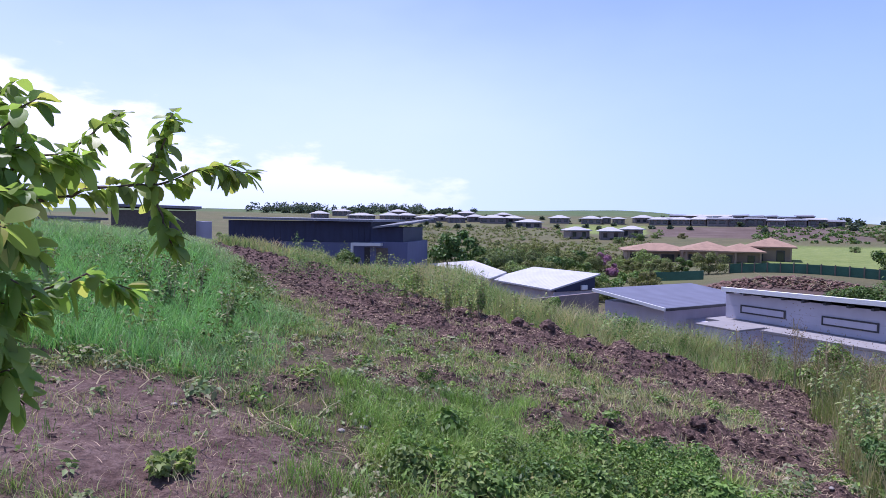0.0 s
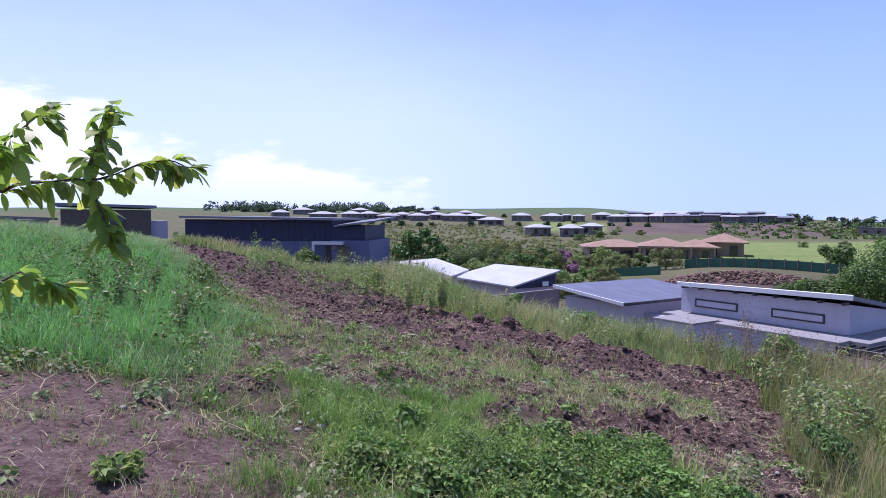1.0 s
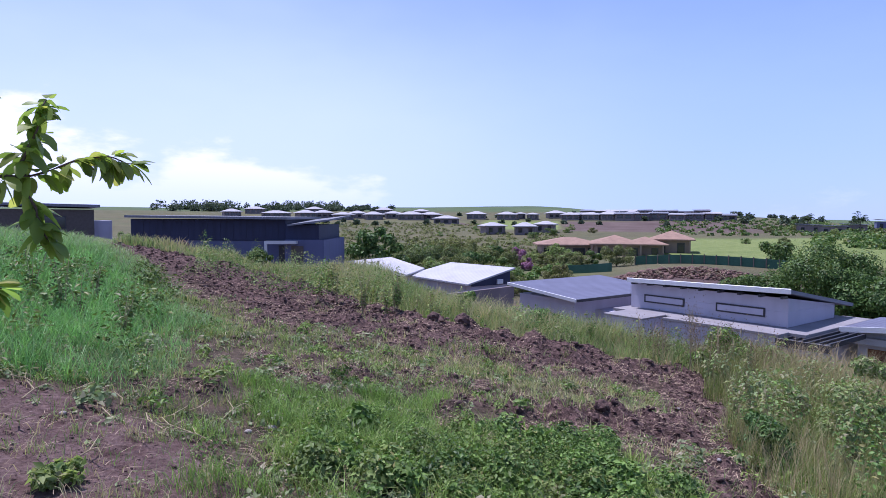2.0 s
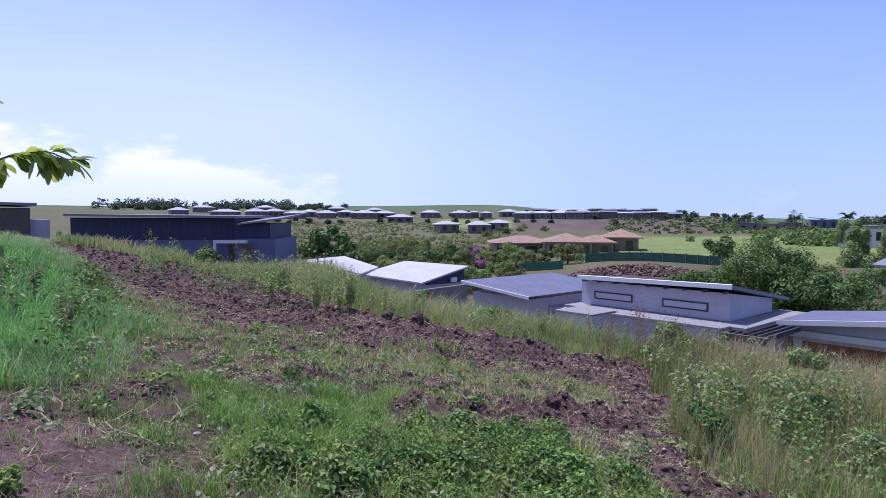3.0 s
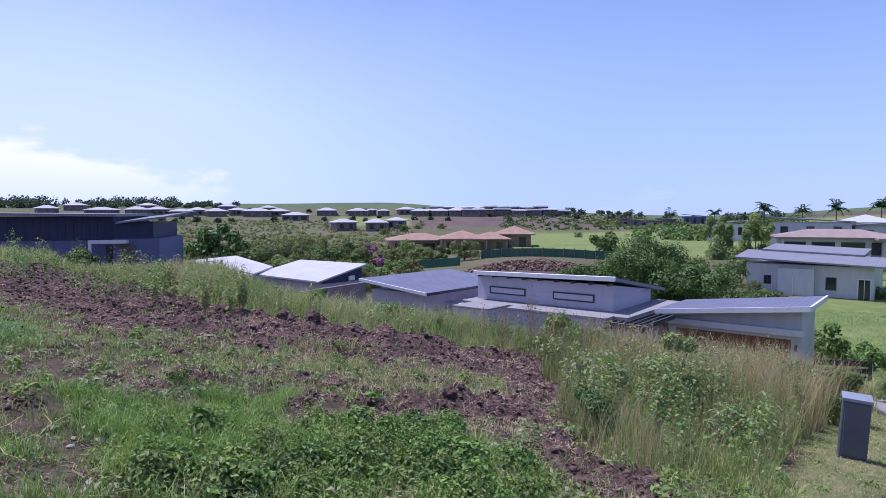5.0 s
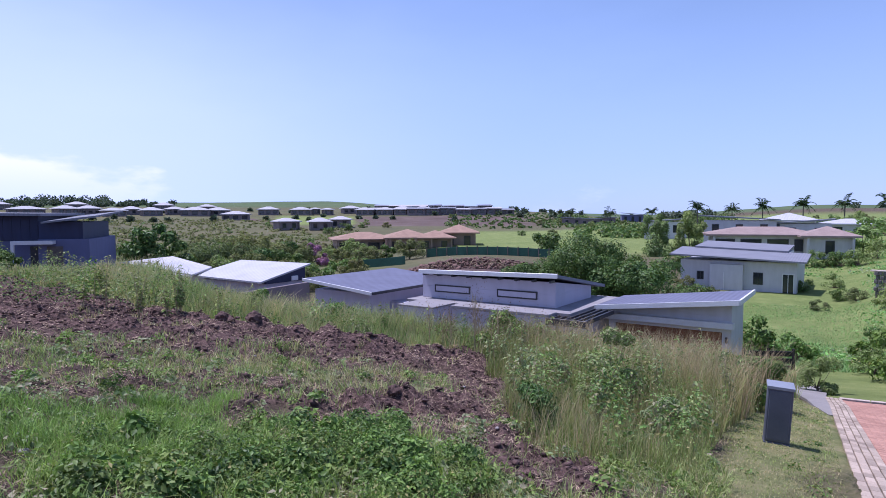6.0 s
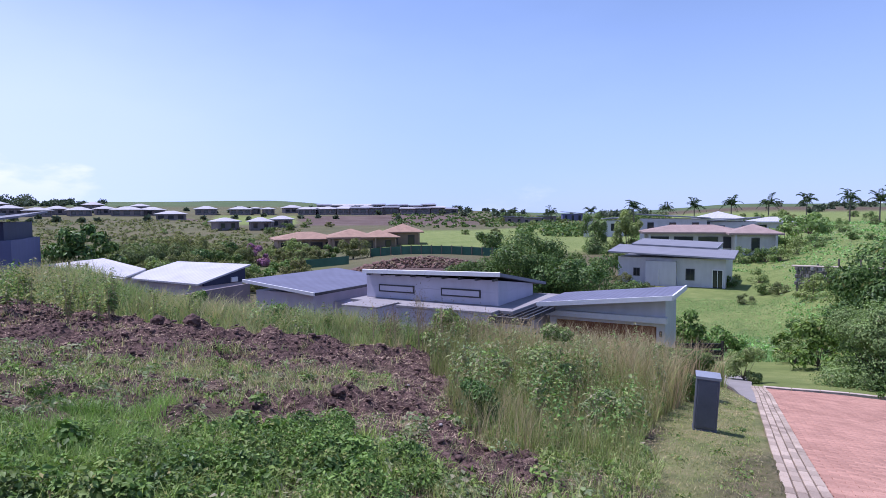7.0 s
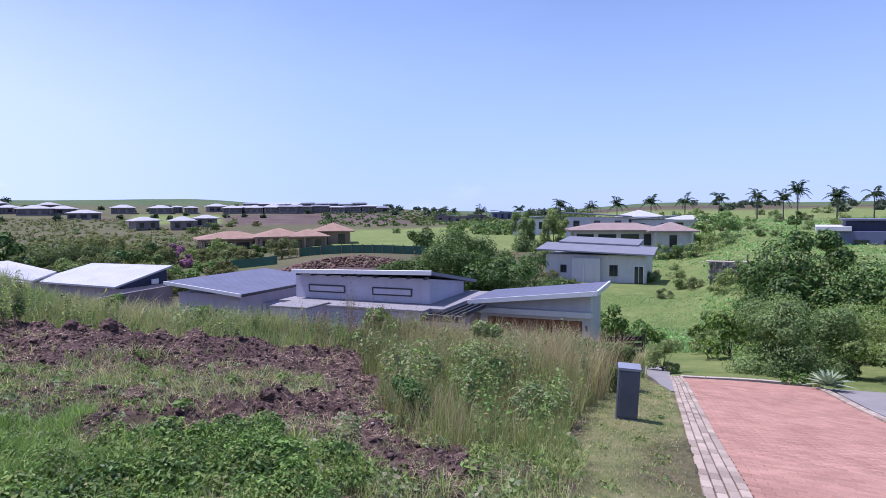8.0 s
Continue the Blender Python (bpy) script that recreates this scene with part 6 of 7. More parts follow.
for az, d, k in ((16.8, 86, 0.8), (18.2, 85, 0.9), (18.9, 88, 0.8)):
    copy_thing(FORMS[3], at_bearing(az, d, 80 * k, k))


# ---- palms on the far field ----
def palm(m, H, seed, label):
    rng = np.random.RandomState(seed)
    t = thing("palm_tree", m, label, "palm", "palms on the far field")
    part("trunk", mesh_of("trunk", *tube_data([(0, 0, -0.5), (0.05, 0, H * 0.3), (0, 0.05, H)], [0.24, 0.17, 0.13], 8)), M_POST, t)
    chunks = []
    for k in range(17):
        a = k * 2.4 + rng.uniform(-0.2, 0.2)
        up, L = rng.uniform(0.15, 2.1), rng.uniform(3.0, 4.0)
        pts = []
        for j in range(7):
            s = j / 6
            pts.append(np.array([math.cos(a) * L * s * math.cos(up * 0.5), math.sin(a) * L * s * math.cos(up * 0.5), H + L * (up * 0.8 * s - 0.85 * s * s)]))
        for j in range(6):
            for side in (-1, 1):
                for q in range(3):
                    p = pts[j] + (pts[j + 1] - pts[j]) * q / 3
                    w = np.array([-math.sin(a), math.cos(a), 0]) * side
                    chunks.append(leaves(rng, p[None], (w + 0.5 * (pts[j + 1] - pts[j]) / np.linalg.norm(pts[j + 1] - pts[j]) + np.array([0, 0, -0.35]))[None], 0.95 - 0.07 * j, np.zeros(1), 0.2, 0.22))
    V, T, q = gather(chunks)
    part("fronds", fast_mesh("fronds", V, T, M_PALM, q), M_PALM, t)
    return t


PALMS = [(49.3, 196, 7.6), (52.0, 215, 6.2), (54.3, 205, 6.6), (57.2, 200, 7.0), (60.0, 200, 7.0), (62.7, 198, 7.2), (65.6, 190, 7.6), (67.5, 195, 6.6), (68.5, 175, 8.6), (71.2, 178, 7.0), (73.6, 180, 7.2), (45.5, 240, 6), (42.0, 260, 5), (38.5, 270, 5)]
for k, (az, d, H) in enumerate(PALMS):
    palm(at_bearing(az, d, 31 * k), H * 0.86, 500 + k, "tall feather palm on a green field")
# woods along the skyline, beyond counting
rng = np.random.RandomState(88)
chunks = []
for k in range(290):
    if k < 190:
        az, d, s = rng.choice([-15.5, -13.5, -12, -8, -6.5, -4, -2.5, 0.5]) + rng.normal(0, 0.9), rng.uniform(470, 620), rng.choice([1.2, 1.8, 2.2, 3.0, 4.6])
    elif k < 250:
        az, d, s = rng.choice([33, 38, 41, 47, 62, 66, 71, 76]) + rng.normal(0, 1.6), rng.uniform(300, 560), rng.uniform(1.2, 2.8)
    else:
        az, d, s = rng.uniform(-6, 30), rng.uniform(270, 420), rng.uniform(0.5, 1.1)
    p = np.array(spot(az, d))
    n = 90
    q = rng.normal(size=(n, 3))
    q /= np.linalg.norm(q, axis=1, keepdims=True)
    pos = p + np.array([0, 0, s * 0.8]) + q * s * np.array([1.1, 1.1, 0.85]) * rng.uniform(0.5, 1.05, n)[:, None]
    chunks.append(leaves(rng, pos, rng.normal(size=(n, 3)), 1.5, np.where(rng.uniform(size=n) < 0.1, 0.5, 0), 0.2, 0.8))
V, T, tn = gather(chunks)
tagged(part("far_woods", fast_mesh("far_woods", V, T, M_FARWOOD, tn), M_FARWOOD), "distant woods along the ridge, coloured as if hazed", "woods", kind="stuff")
# scrub on the far slopes
chunks = []
for k in range(1500):
    az, d = rng.uniform(-14, 19), rng.uniform(95, 300)
    if az > 11 and d > 225:
        continue
    p = np.array(spot(az, d))
    s = rng.uniform(0.3, 1.0)
    n = 16
    q = rng.normal(size=(n, 3))
    pos = p + np.array([0, 0, s * 0.4]) + q * s * np.array([0.6, 0.6, 0.3])
    chunks.append(turned_leaves(rng, pos, q + np.array([0, 0, 1.2]), 0.6, np.where(rng.uniform(size=n) < 0.3, 0.6, 0), 0.2, 0.9))
V, T, tn = gather(chunks)
tagged(part("hillside_scrub", fast_mesh("hillside_scrub", V, T, M_SCRUB, tn), M_SCRUB), "olive and brown scrub on the far hillside", "scrub", kind="stuff")

# rough grass clumps on the lawns and leafy scrub in the open valley
chunks = []
for k in range(3600):
    az, d = rng.uniform(49, 80), 36 * (200 / 36) ** rng.uniform()
    if not off_road(np.array([d * math.sin(radians(az))]), np.array([d * math.cos(radians(az))]))[0] or (50 < az < 62 and 44 < d < 84):
        continue
    p = np.array(spot(az, d))
    n, s = 16, (0.07 + 0.0011 * d) * rng.uniform(0.6, 1.6)
    pos = p + rng.normal(size=(n, 3)) * np.array([s * 3.0, s * 3.0, 0.04]) + np.array([0, 0, 0.06])
    chunks.append(turned_leaves(rng, pos, rng.normal(size=(n, 3)) * 0.6 + np.array([0, 0, 0.7]), s * 1.3, np.full(n, max(0.0, rng.normal(0.12, 0.25))), 0.1, 0.6))
V, T, tn = gather(chunks)
tagged(part("lawn_clumps", fast_mesh("lawn_clumps", V, T, M_MEADOW, np.clip(tn, 0, 1)), M_MEADOW), "uneven clumps of coarse grass on the sloping lawns", "grass", kind="stuff")
chunks = []
for k in range(900):
    az, d = rng.uniform(27, 52), 150 * (420 / 150) ** rng.uniform()
    if az < 39 and d < 228:
        continue
    p = np.array(spot(az, d))
    s = rng.uniform(0.5, 1.7) * (0.6 if az < 37 else 1.0)
    n = 34
    q = rng.normal(size=(n, 3))
    q /= np.linalg.norm(q, axis=1, keepdims=True)
    q[:, 2] = np.abs(q[:, 2])
    chunks.append(turned_leaves(rng, p + q * s * np.array([1.3, 1.3, 0.9]), q + rng.normal(size=(n, 3)) * 0.35, 0.75, np.where(rng.uniform(size=n) < 0.15, 0.6, 0), 0.2, 0.8))
V, T, tn = gather(chunks)
tagged(part("valley_scrub", fast_mesh("valley_scrub", V, T, M_BUSH, tn), M_BUSH), "dark green scrub dotting the far valley", "scrub", kind="stuff")

# ---- utility kiosk on the verge ----
kx, ky = 7.53, 4.97
kiosk = thing("utility_kiosk", Matrix.Translation((kx, ky, height(kx, ky) - 0.02)) @ pose(0, 0, 0, 0, 3.0, -52) @ Matrix.Scale(0.88, 4), "dark blue-grey metal utility kiosk leaning on the mown verge", "kiosk")
part("plinth", box(-0.172, 0.172, -0.144, 0.144, -0.12, 0.06, 0.01), M_KIOSK, kiosk)
part("body", box(-0.168, 0.168, -0.14, 0.14, 0.062, 0.87, 0.012), M_KIOSK, kiosk, "dark blue-grey cabinet body")
part("door", box(-0.14, 0.14, -0.153, -0.141, 0.10, 0.83, 0.005), M_KIOSK, kiosk)
lid = slab([(-0.18, -0.16, 0.895), (0.18, -0.16, 0.895), (0.18, 0.15, 0.915), (-0.18, 0.15, 0.915)], 0.04)
part("lid", lid, M_KIOSKTOP, kiosk, "pale grey sloping lid")

# ---- aloe at the road's end ----
ap = road_point(19.2, 4.75)
aloe = thing("aloe", Matrix.Translation(ap), "large pale spiky aloe rosette beside the road", "aloe")
rng = np.random.RandomState(15)
for k in range(34):
    a, up = k * 2.4, 0.15 + 1.1 * (k / 34)
    L = 0.75 * (1 - 0.25 * k / 34)
    d = Vector((math.cos(a) * math.cos(up), math.sin(a) * math.cos(up), math.sin(up)))
    s = d.cross(Vector((0, 0, 1))).normalized()
    u = s.cross(d)
    v = []
    for t, w in ((0.0, 0.06), (0.4, 0.06), (0.75, 0.035), (1.0, 0.003)):
        c = d * (L * t) - Vector((0, 0, 1)) * (0.12 * t * t) + Vector((0, 0, 0.12))
        v += [c + s * w + u * w * 0.5, c - u * w * 0.2, c - s * w + u * w * 0.5]
    f = []
    for i in range(3):
        b = i * 3
        f += [(b, b + 1, b + 4, b + 3), (b + 1, b + 2, b + 5, b + 4)]
    part("leaf", mesh_of("leaf", v, f), M_ALOE, aloe)
for k, (s, v) in enumerate(((19.6, 4.0), (19.9, 4.6), (20.2, 5.3))):
    p = road_point(s + 0.4, v)
    tree("shrub", pose(p.x, p.y, p.z, 0, 0, 90 * k), "small yellow-green flowering shrub beside the road", "shrub", 600 + k, 0.35, 0.4, 0.05, 6, 500, 0.07, M_WEED, dry=0.2, trunk=0.012)

# ---- pale kerb at the road's end ----
kerb = thing("kerb", Matrix.Identity(4), "low pale concrete kerb across the road's end", "kerb")
for k in range(5):
    a, b = road_point(ROAD_END + 0.02 + 0.08 * k, 0.95 + 0.72 * k), road_point(ROAD_END + 0.02 + 0.08 * (k + 1), 0.95 + 0.72 * k + 0.70)
    n = Vector((ROAD_D[0], ROAD_D[1], 0)) * 0.14
    part("kerb_stone", slab([a + Vector((0, 0, 0.03)), b + Vector((0, 0, 0.03)), b + n + Vector((0, 0, 0.03)), a + n + Vector((0, 0, 0.03))][::-1], 0.25), M_PAVER, kerb)

# ---- garage fence and meadow fences ----
def fence(name, pts, gap, H, label, post_m, board=None, boards=3, post_w=0.05):
    f = thing(name, Matrix.Identity(4), label, "fence")
    for (ax, ay), (bx, by) in zip(pts, pts[1:]):
        L = math.hypot(bx - ax, by - ay)
        n = max(1, round(L / gap))
        for k in range(n + 1):
            x, y = ax + (bx - ax) * k / n, ay + (by - ay) * k / n
            z = float(land(np.array([x]), np.array([y]))[0])
            part("post", box(x - post_w, x + post_w, y - post_w, y + post_w, z - 0.3, z + H * (1 + 0.06 * math.sin(3.1 * k)), 0.006), post_m, f)
        if board:
            for j in range(boards):
                zz = H * (j + 0.6) / boards
                za, zb = (float(land(np.array([q]), np.array([r]))[0]) for q, r in ((ax, ay), (bx, by)))
                part("rail", slab([(ax, ay, za + zz), (bx, by, zb + zz), (bx + 0.05, by + 0.05, zb + zz), (ax + 0.05, ay + 0.05, za + zz)], board), post_m, f)
    return f


fence("picket_fence", [(22.6, 18.1), (23.7, 17.95)], 0.22, 1.15, "dark timber picket fence beside the garage", M_FENCE, 0.06, 2, 0.035)
fence("board_fence", [(23.95, 17.8), (25.6, 16.6)], 0.9, 0.95, "dark board fence at the foot of the meadow", M_FENCE, 0.22, 3, 0.05)
ga, gb_ = spot(62.3, 63), spot(71.0, 60)
fence("post_fence", [(ga.x, ga.y), (gb_.x, gb_.y)], 1.6, 1.9, "rough post fence above the stone wall", M_POST, 0.05, 3, 0.06)
wall = thing("gabion_wall", facing(65.0, 60.5, 0, 0), "grey stone-filled retaining wall below the lawn", "wall")
rng = np.random.RandomState(4)
gz = -3.3 - spot(65.0, 60.5).z
for i in range(22):
    for j in range(6):
        x, z = -3.1 + i * 0.29 + (j % 2) * 0.14 + 0.05 * rng.uniform(), gz - 0.32 * (j + 1) + 0.05 * rng.uniform()
        part("stone", box(x + 0.01, x + 0.27, -0.1 - 0.08 * rng.uniform(), 0.5, z, z + 0.29 + 0.02 * rng.uniform(), 0.04), M_DARKSTONE if rng.uniform() < 0.93 else M_CONCRETE, wall)
part("cap", box(-3.3, 3.4, -0.15, 0.6, gz + 0.02, gz + 0.12, 0.02), M_PAVER, wall)

# ---- shade-net fence and heap of cleared earth ----
net = thing("net_fence", Matrix.Identity(4), "green shade-net fence round a cleared plot", "fence")
for k in range(15):
    a0, a1 = 25.2 + 0.95 * k, 25.2 + 0.95 * (k + 1)
    a, b = spot(a0, 93), spot(a1, 93)
    sag = Vector((0, 0, 1.25))
    part("net_panel", slab([a + sag, b + sag, b + sag + Vector((0.05, 0.06, 0)), a + sag + Vector((0.05, 0.06, 0))], 1.4), M_NET, net)
    part("post", box(a.x - 0.09, a.x + 0.03, a.y - 0.15, a.y - 0.03, a.z - 0.3, a.z + 1.4), M_POST, net)
low_net = [spot(19.0 + 1.4 * k, 86 - 1.0 * k) for k in range(4)]
for a, b in zip(low_net, low_net[1:]):
    up = Vector((0, 0, 1.15))
    part("net_panel", slab([a + up, b + up, b + up + Vector((0.05, 0.06, 0)), a + up + Vector((0.05, 0.06, 0))], 1.25), M_NET, net)


def rubble(rng, n, cx, cy, rx, ry, turn, size, z_of):
    V, F = [], []
    for _ in range(n):
        a, q = rng.uniform(0, 2 * np.pi), math.sqrt(rng.uniform())
        u, v = q * rx * math.cos(a), q * ry * math.sin(a)
        c, s = math.cos(radians(turn)), math.sin(radians(turn))
        x, y = cx + u * c - v * s, cy + u * s + v * c
        V.append((x, y, z_of(x, y, q)))
    return V


CLOD_FORMS = []
for k in range(4):
    bm = bmesh.new()
    bmesh.ops.create_icosphere(bm, subdivisions=1, radius=1.0)
    r = np.random.RandomState(40 + k)
    for v in bm.verts:
        v.co = v.co * r.uniform(0.4, 1.45)
        v.co.z *= 0.7
    CLOD_FORMS.append(([tuple(v.co) for v in bm.verts], [tuple(v.index for v in f.verts) for f in bm.faces]))
    bm.free()


def clods(name, label, seed, places, sizes, material_):
    """Rough lumps joined into one heap of stuff."""
    rng = np.random.RandomState(seed)
    V, T, k = [], [], 0
    for (x, y, z), s in zip(places, sizes):
        fv, ft = CLOD_FORMS[rng.randint(4)]
        a = rng.uniform(0, 6.28)
        c, q = math.cos(a), math.sin(a)
        P = np.array(fv) * s * np.array([1, rng.uniform(0.7, 1.2), rng.uniform(0.6, 1.1)])
        P = np.stack([P[:, 0] * c - P[:, 1] * q + x, P[:, 0] * q + P[:, 1] * c + y, P[:, 2] + z], -1)
        V.append(P)
        T.append(np.array(ft) + k)
        k += len(P)
    me = fast_mesh(name, np.vstack(V), np.vstack(T), material_)
    return tagged(part(name, me, material_), label, "soil", kind="stuff")


rng = np.random.RandomState(52)
hp = spot(31, 72)
def heap_z(x, y, q):
    return height(x, y) + 0.85 * (1 - q * q) * rng.uniform(0.1, 1.0)
P = rubble(rng, 2600, hp.x, hp.y, 10.5, 3.6, -30, 0, heap_z)
clods("earth_heap", "heap of cleared red-brown earth", 53, P, rng.lognormal(-2.1, 0.5, len(P)), M_DUMP)
brush = thing("brushwood", Matrix.Identity(4), "pale dead branches lying on the cleared earth", "branches")
for k in range(110):
    x, y, z = rubble(rng, 1, hp.x - 0.6, hp.y - 1.5, 8.5, 2.2, -30, 0, heap_z)[0]
    a, L = rng.uniform(0, 6.28), rng.uniform(0.8, 2.4)
    p = Vector((x, y, z + 0.15))
    d = Vector((math.cos(a), math.sin(a), rng.uniform(-0.1, 0.35)))
    part("branch", mesh_of("branch", *tube_data([p, p + d * L * 0.5 + Vector((0, 0, 0.1)), p + d * L], [0.028, 0.022, 0.01], 4)), M_STRAW, brush)

# ---- clods and litter on the turned soil ----
rng = np.random.RandomState(54)
px_, py_ = sector(rng, 150000, -42, 48, 2.4, 27, 1.2)
m = soil_at(px_, py_)
flat_patch = blob(px_, py_, -2.2, 3.7, 1.5, 1.1, -20) < 1.0
ok = (rng.uniform(size=len(m)) < np.where(flat_patch, m * 0.3, m)) & (mown_at(px_, py_) < 0.3) & off_road(px_, py_)
px_, py_ = px_[ok][:30000], py_[ok][:30000]
pz_ = ground(px_, py_)
d_ = np.hypot(px_, py_)
size_ = np.clip(rng.lognormal(-4.85, 0.65, len(px_)) * (0.6 + d_ / 13), 0.004, 0.055) * np.where(blob(px_, py_, -2.2, 3.7, 1.7, 1.3, -20) < 1, 0.55, 1.0)
clods("soil_clods", "loose red-brown clods of turned soil", 55, zip(px_, py_, pz_ + size_ * 0.15), size_, M_CLOD)
# stubble, small weeds and grass roots on the trodden bare patch
n = 5200
c = rng.randint(0, 330, n)
cx, cy = rng.uniform(-4.2, -0.2, 330), rng.uniform(2.5, 5.3, 330)
x, y = cx[c] + rng.normal(0, 0.035, n), cy[c] + rng.normal(0, 0.035, n)
kind = rng.uniform(-0.5, 1.2, 330)[c]
sward("stubble", "cut straw stubble and sprouting grass on bare soil", 69, x, y, 0.02 + 0.13 * rng.uniform(size=n) ** 2, np.clip(kind + rng.uniform(-0.2, 0.2, n), 0, 1), 1.0, (0.1, 1.0), off_road(x, y))
spots = [(x, y, k) for x, y, k in zip(rng.uniform(-3.8, -0.4, 90), rng.uniform(2.6, 5.2, 90), rng.uniform(0.15, 0.6, 90))]
weed_patch("sprouting_weeds", "small weeds sprouting from bare soil", 78, spots, 40, 0.03, 0.06, M_WILT, 0.25, 0.1)
# a line of larger lumps on the crest of the bank
BIG = [(1.6, 12.75, 0.13), (2.12, 12.15, 0.15), (2.3, 12.3, 0.09), (0.5, 13.6, 0.18), (-0.2, 13.9, 0.14), (3.6, 12.5, 0.13), (4.4, 11.8, 0.15), (5.0, 11.6, 0.16), (2.75, 6.45, 0.08), (2.6, 6.3, 0.06), (2.9, 6.6, 0.06), (4.6, 9.6, 0.1), (-1.6, 17.6, 0.16), (-2.6, 19.2, 0.16), (-6.8, 25.0, 0.2)]
rng = np.random.RandomState(56)
for x, y, s in BIG:
    bm = bmesh.new()
    bmesh.ops.create_icosphere(bm, subdivisions=3, radius=s)
    for v in bm.verts:
        n = noise.noise(v.co * (2.2 / s) + Vector((x, y, 0))) * 0.35 + noise.noise(v.co * (6 / s)) * 0.18
        v.co *= 1 + n
        v.co.z *= 0.8
    ob = part("soil_lump", bm, M_CLOD)
    ob.matrix_basis = on_ground(x, y, 57 * x, 1.0, s * 0.25)
    tagged(ob, "dark lump of turned soil on the bank", "soil", "soil lumps")
# straw and cut stalks lying about
n = 80000
x, y = sector(rng, n, -42, 55, 2.4, 16, 1.3)
keep = (rng.uniform(size=n) < 0.65) & ((soil_at(x, y) > 0.15) | (rng.uniform(size=n) < 0.35)) & ((blob(x, y, -2.2, 3.7, 1.7, 1.3, -20) > 1) | (rng.uniform(size=n) < 0.2)) & off_road(x, y) & (mown_at(x, y) < 0.4) & (wave_noise(x, y, 1.1, 60) > -0.35)
x, y = x[keep], y[keep]
n = len(x)
L = rng.uniform(0.03, 0.15, n)
V, T, q = blades(rng, x, y, ground(x, y) + 0.03 + 0.02 * rng.uniform(size=n), np.full(n, 0.014), np.maximum(0.004, np.hypot(x, y) * 0.0013), L / 0.014, np.clip(rng.normal(0.7, 0.3, n), 0.1, 1))
tagged(part("straw_litter", fast_mesh("straw_litter", V, T, M_LITTER, q), M_LITTER), "dry straw and cut stalks lying on the soil", "litter", kind="stuff")
STONES = [(3.3, 5.05, 0.022), (-0.75, 4.55, 0.028), (-0.6, 4.7, 0.035), (3.9, 8.6, 0.04), (1.7, 9.6, 0.03), (-1.9, 4.3, 0.025), (2.9, 3.9, 0.018), (4.2, 7.4, 0.025)]
for x, y, s in STONES:
    bm = bmesh.new()
    bmesh.ops.create_icosphere(bm, subdivisions=2, radius=s)
    for v in bm.verts:
        v.co *= 1 + 0.3 * noise.noise(v.co * (2 / s) + Vector((x, y, 3)))
        v.co.z *= 0.6
    ob = part("stone", bm, M_STONE)
    ob.matrix_basis = on_ground(x, y, 90 * x, 1.0, s * 0.3)
    tagged(ob, "small pale stone lying on bare soil", "stone", "stones on the soil")
for x, y, a, L in ((1.75, 6.5, 100, 0.5), (1.9, 6.7, 20, 0.45), (-0.9, 4.9, 60, 0.3), (-1.35, 4.35, 130, 0.34), (-1.2, 4.3, 142, 0.4), (-1.0, 4.2, 136, 0.3), (-1.7, 4.5, 120, 0.28), (-2.2, 4.6, 70, 0.25), (-2.5, 4.5, 95, 0.28), (-0.7, 3.6, 120, 0.25), (0.9, 3.3, 35, 0.4)) + tuple((rng.uniform(-3.6, -0.5), rng.uniform(2.9, 4.9), rng.uniform(0, 360), rng.uniform(0.07, 0.2)) for _ in range(34)):
    t = thing("stick", on_ground(x, y, a), "dry bleached stick lying on the soil", "stick", "sticks on the soil")
    part("stem", mesh_of("stem", *tube_data([(-L / 2, 0, 0.02), (0, 0.03, 0.05), (L * 0.3, 0.0, 0.07), (L / 2, -0.04, 0.03)], [0.005, 0.0045, 0.0035, 0.002], 6)), M_STRAW, t)
    part("side_twig", mesh_of("side_twig", *tube_data([(0, 0.03, 0.05), (L * 0.2, 0.14, 0.09)], [0.005, 0.002], 5)), M_STRAW, t)

# ---- more houses round the valley ----
def flat_house(m, w, d, h0, h1, wall_m, roof_m, label, n=3, group=""):
    """A plain block under a monopitch roof, eaves h0 on one side and h1 on the other."""
    h = thing("house", m, label, "house", group)
    wall = part("wall", box(-w / 2, w / 2, -d / 2, d / 2, -2.0, min(h0, h1) - 0.2), wall_m, h)
    part("roof", slab([(-w / 2 - 0.6, -d / 2 - 0.6, h0), (w / 2 + 0.6, -d / 2 - 0.6, h1), (w / 2 + 0.6, d / 2 + 0.6, h1), (-w / 2 - 0.6, d / 2 + 0.6, h0)], 0.22), roof_m, h)
    for k in range(n):
        x = -w / 2 + w * (k + 0.5) / n
        window(wall, x - 0.6, x + 0.6, 0.4, min(h0, h1) - 0.9, -d / 2, frame_w=0.1)
    return h


def raised(az, d, z, turn=0.0):
    """Pose at a bearing and distance, with the floor at a given height."""
    p = spot(az, d)
    return pose(p.x, p.y, z, 0, 0, -az + turn)


hip_house(raised(54.2, 108, -4.7, 8), 14.5, 8, 3.0, 1.1, M_PINKROOF, M_WALLWHITE, "white house under a low pink tiled roof", "", 4)
hip_house(raised(58.9, 104, -4.8, 8), 5.6, 6, 3.1, 1.3, M_PINKROOF, M_WALLWHITE, "white house wing under a pink hipped roof", "", 1)
flat_house(raised(52.6, 128, -3.0), 12, 7, 4.2, 3.4, M_WALLGREY, M_ROOFGREY, "grey house with a shallow monopitch roof")
flat_house(raised(57.4, 130, -3.2), 8, 7, 3.0, 3.7, M_WALLGREY, M_ROOFGREY, "grey house with a shallow monopitch roof", 2)
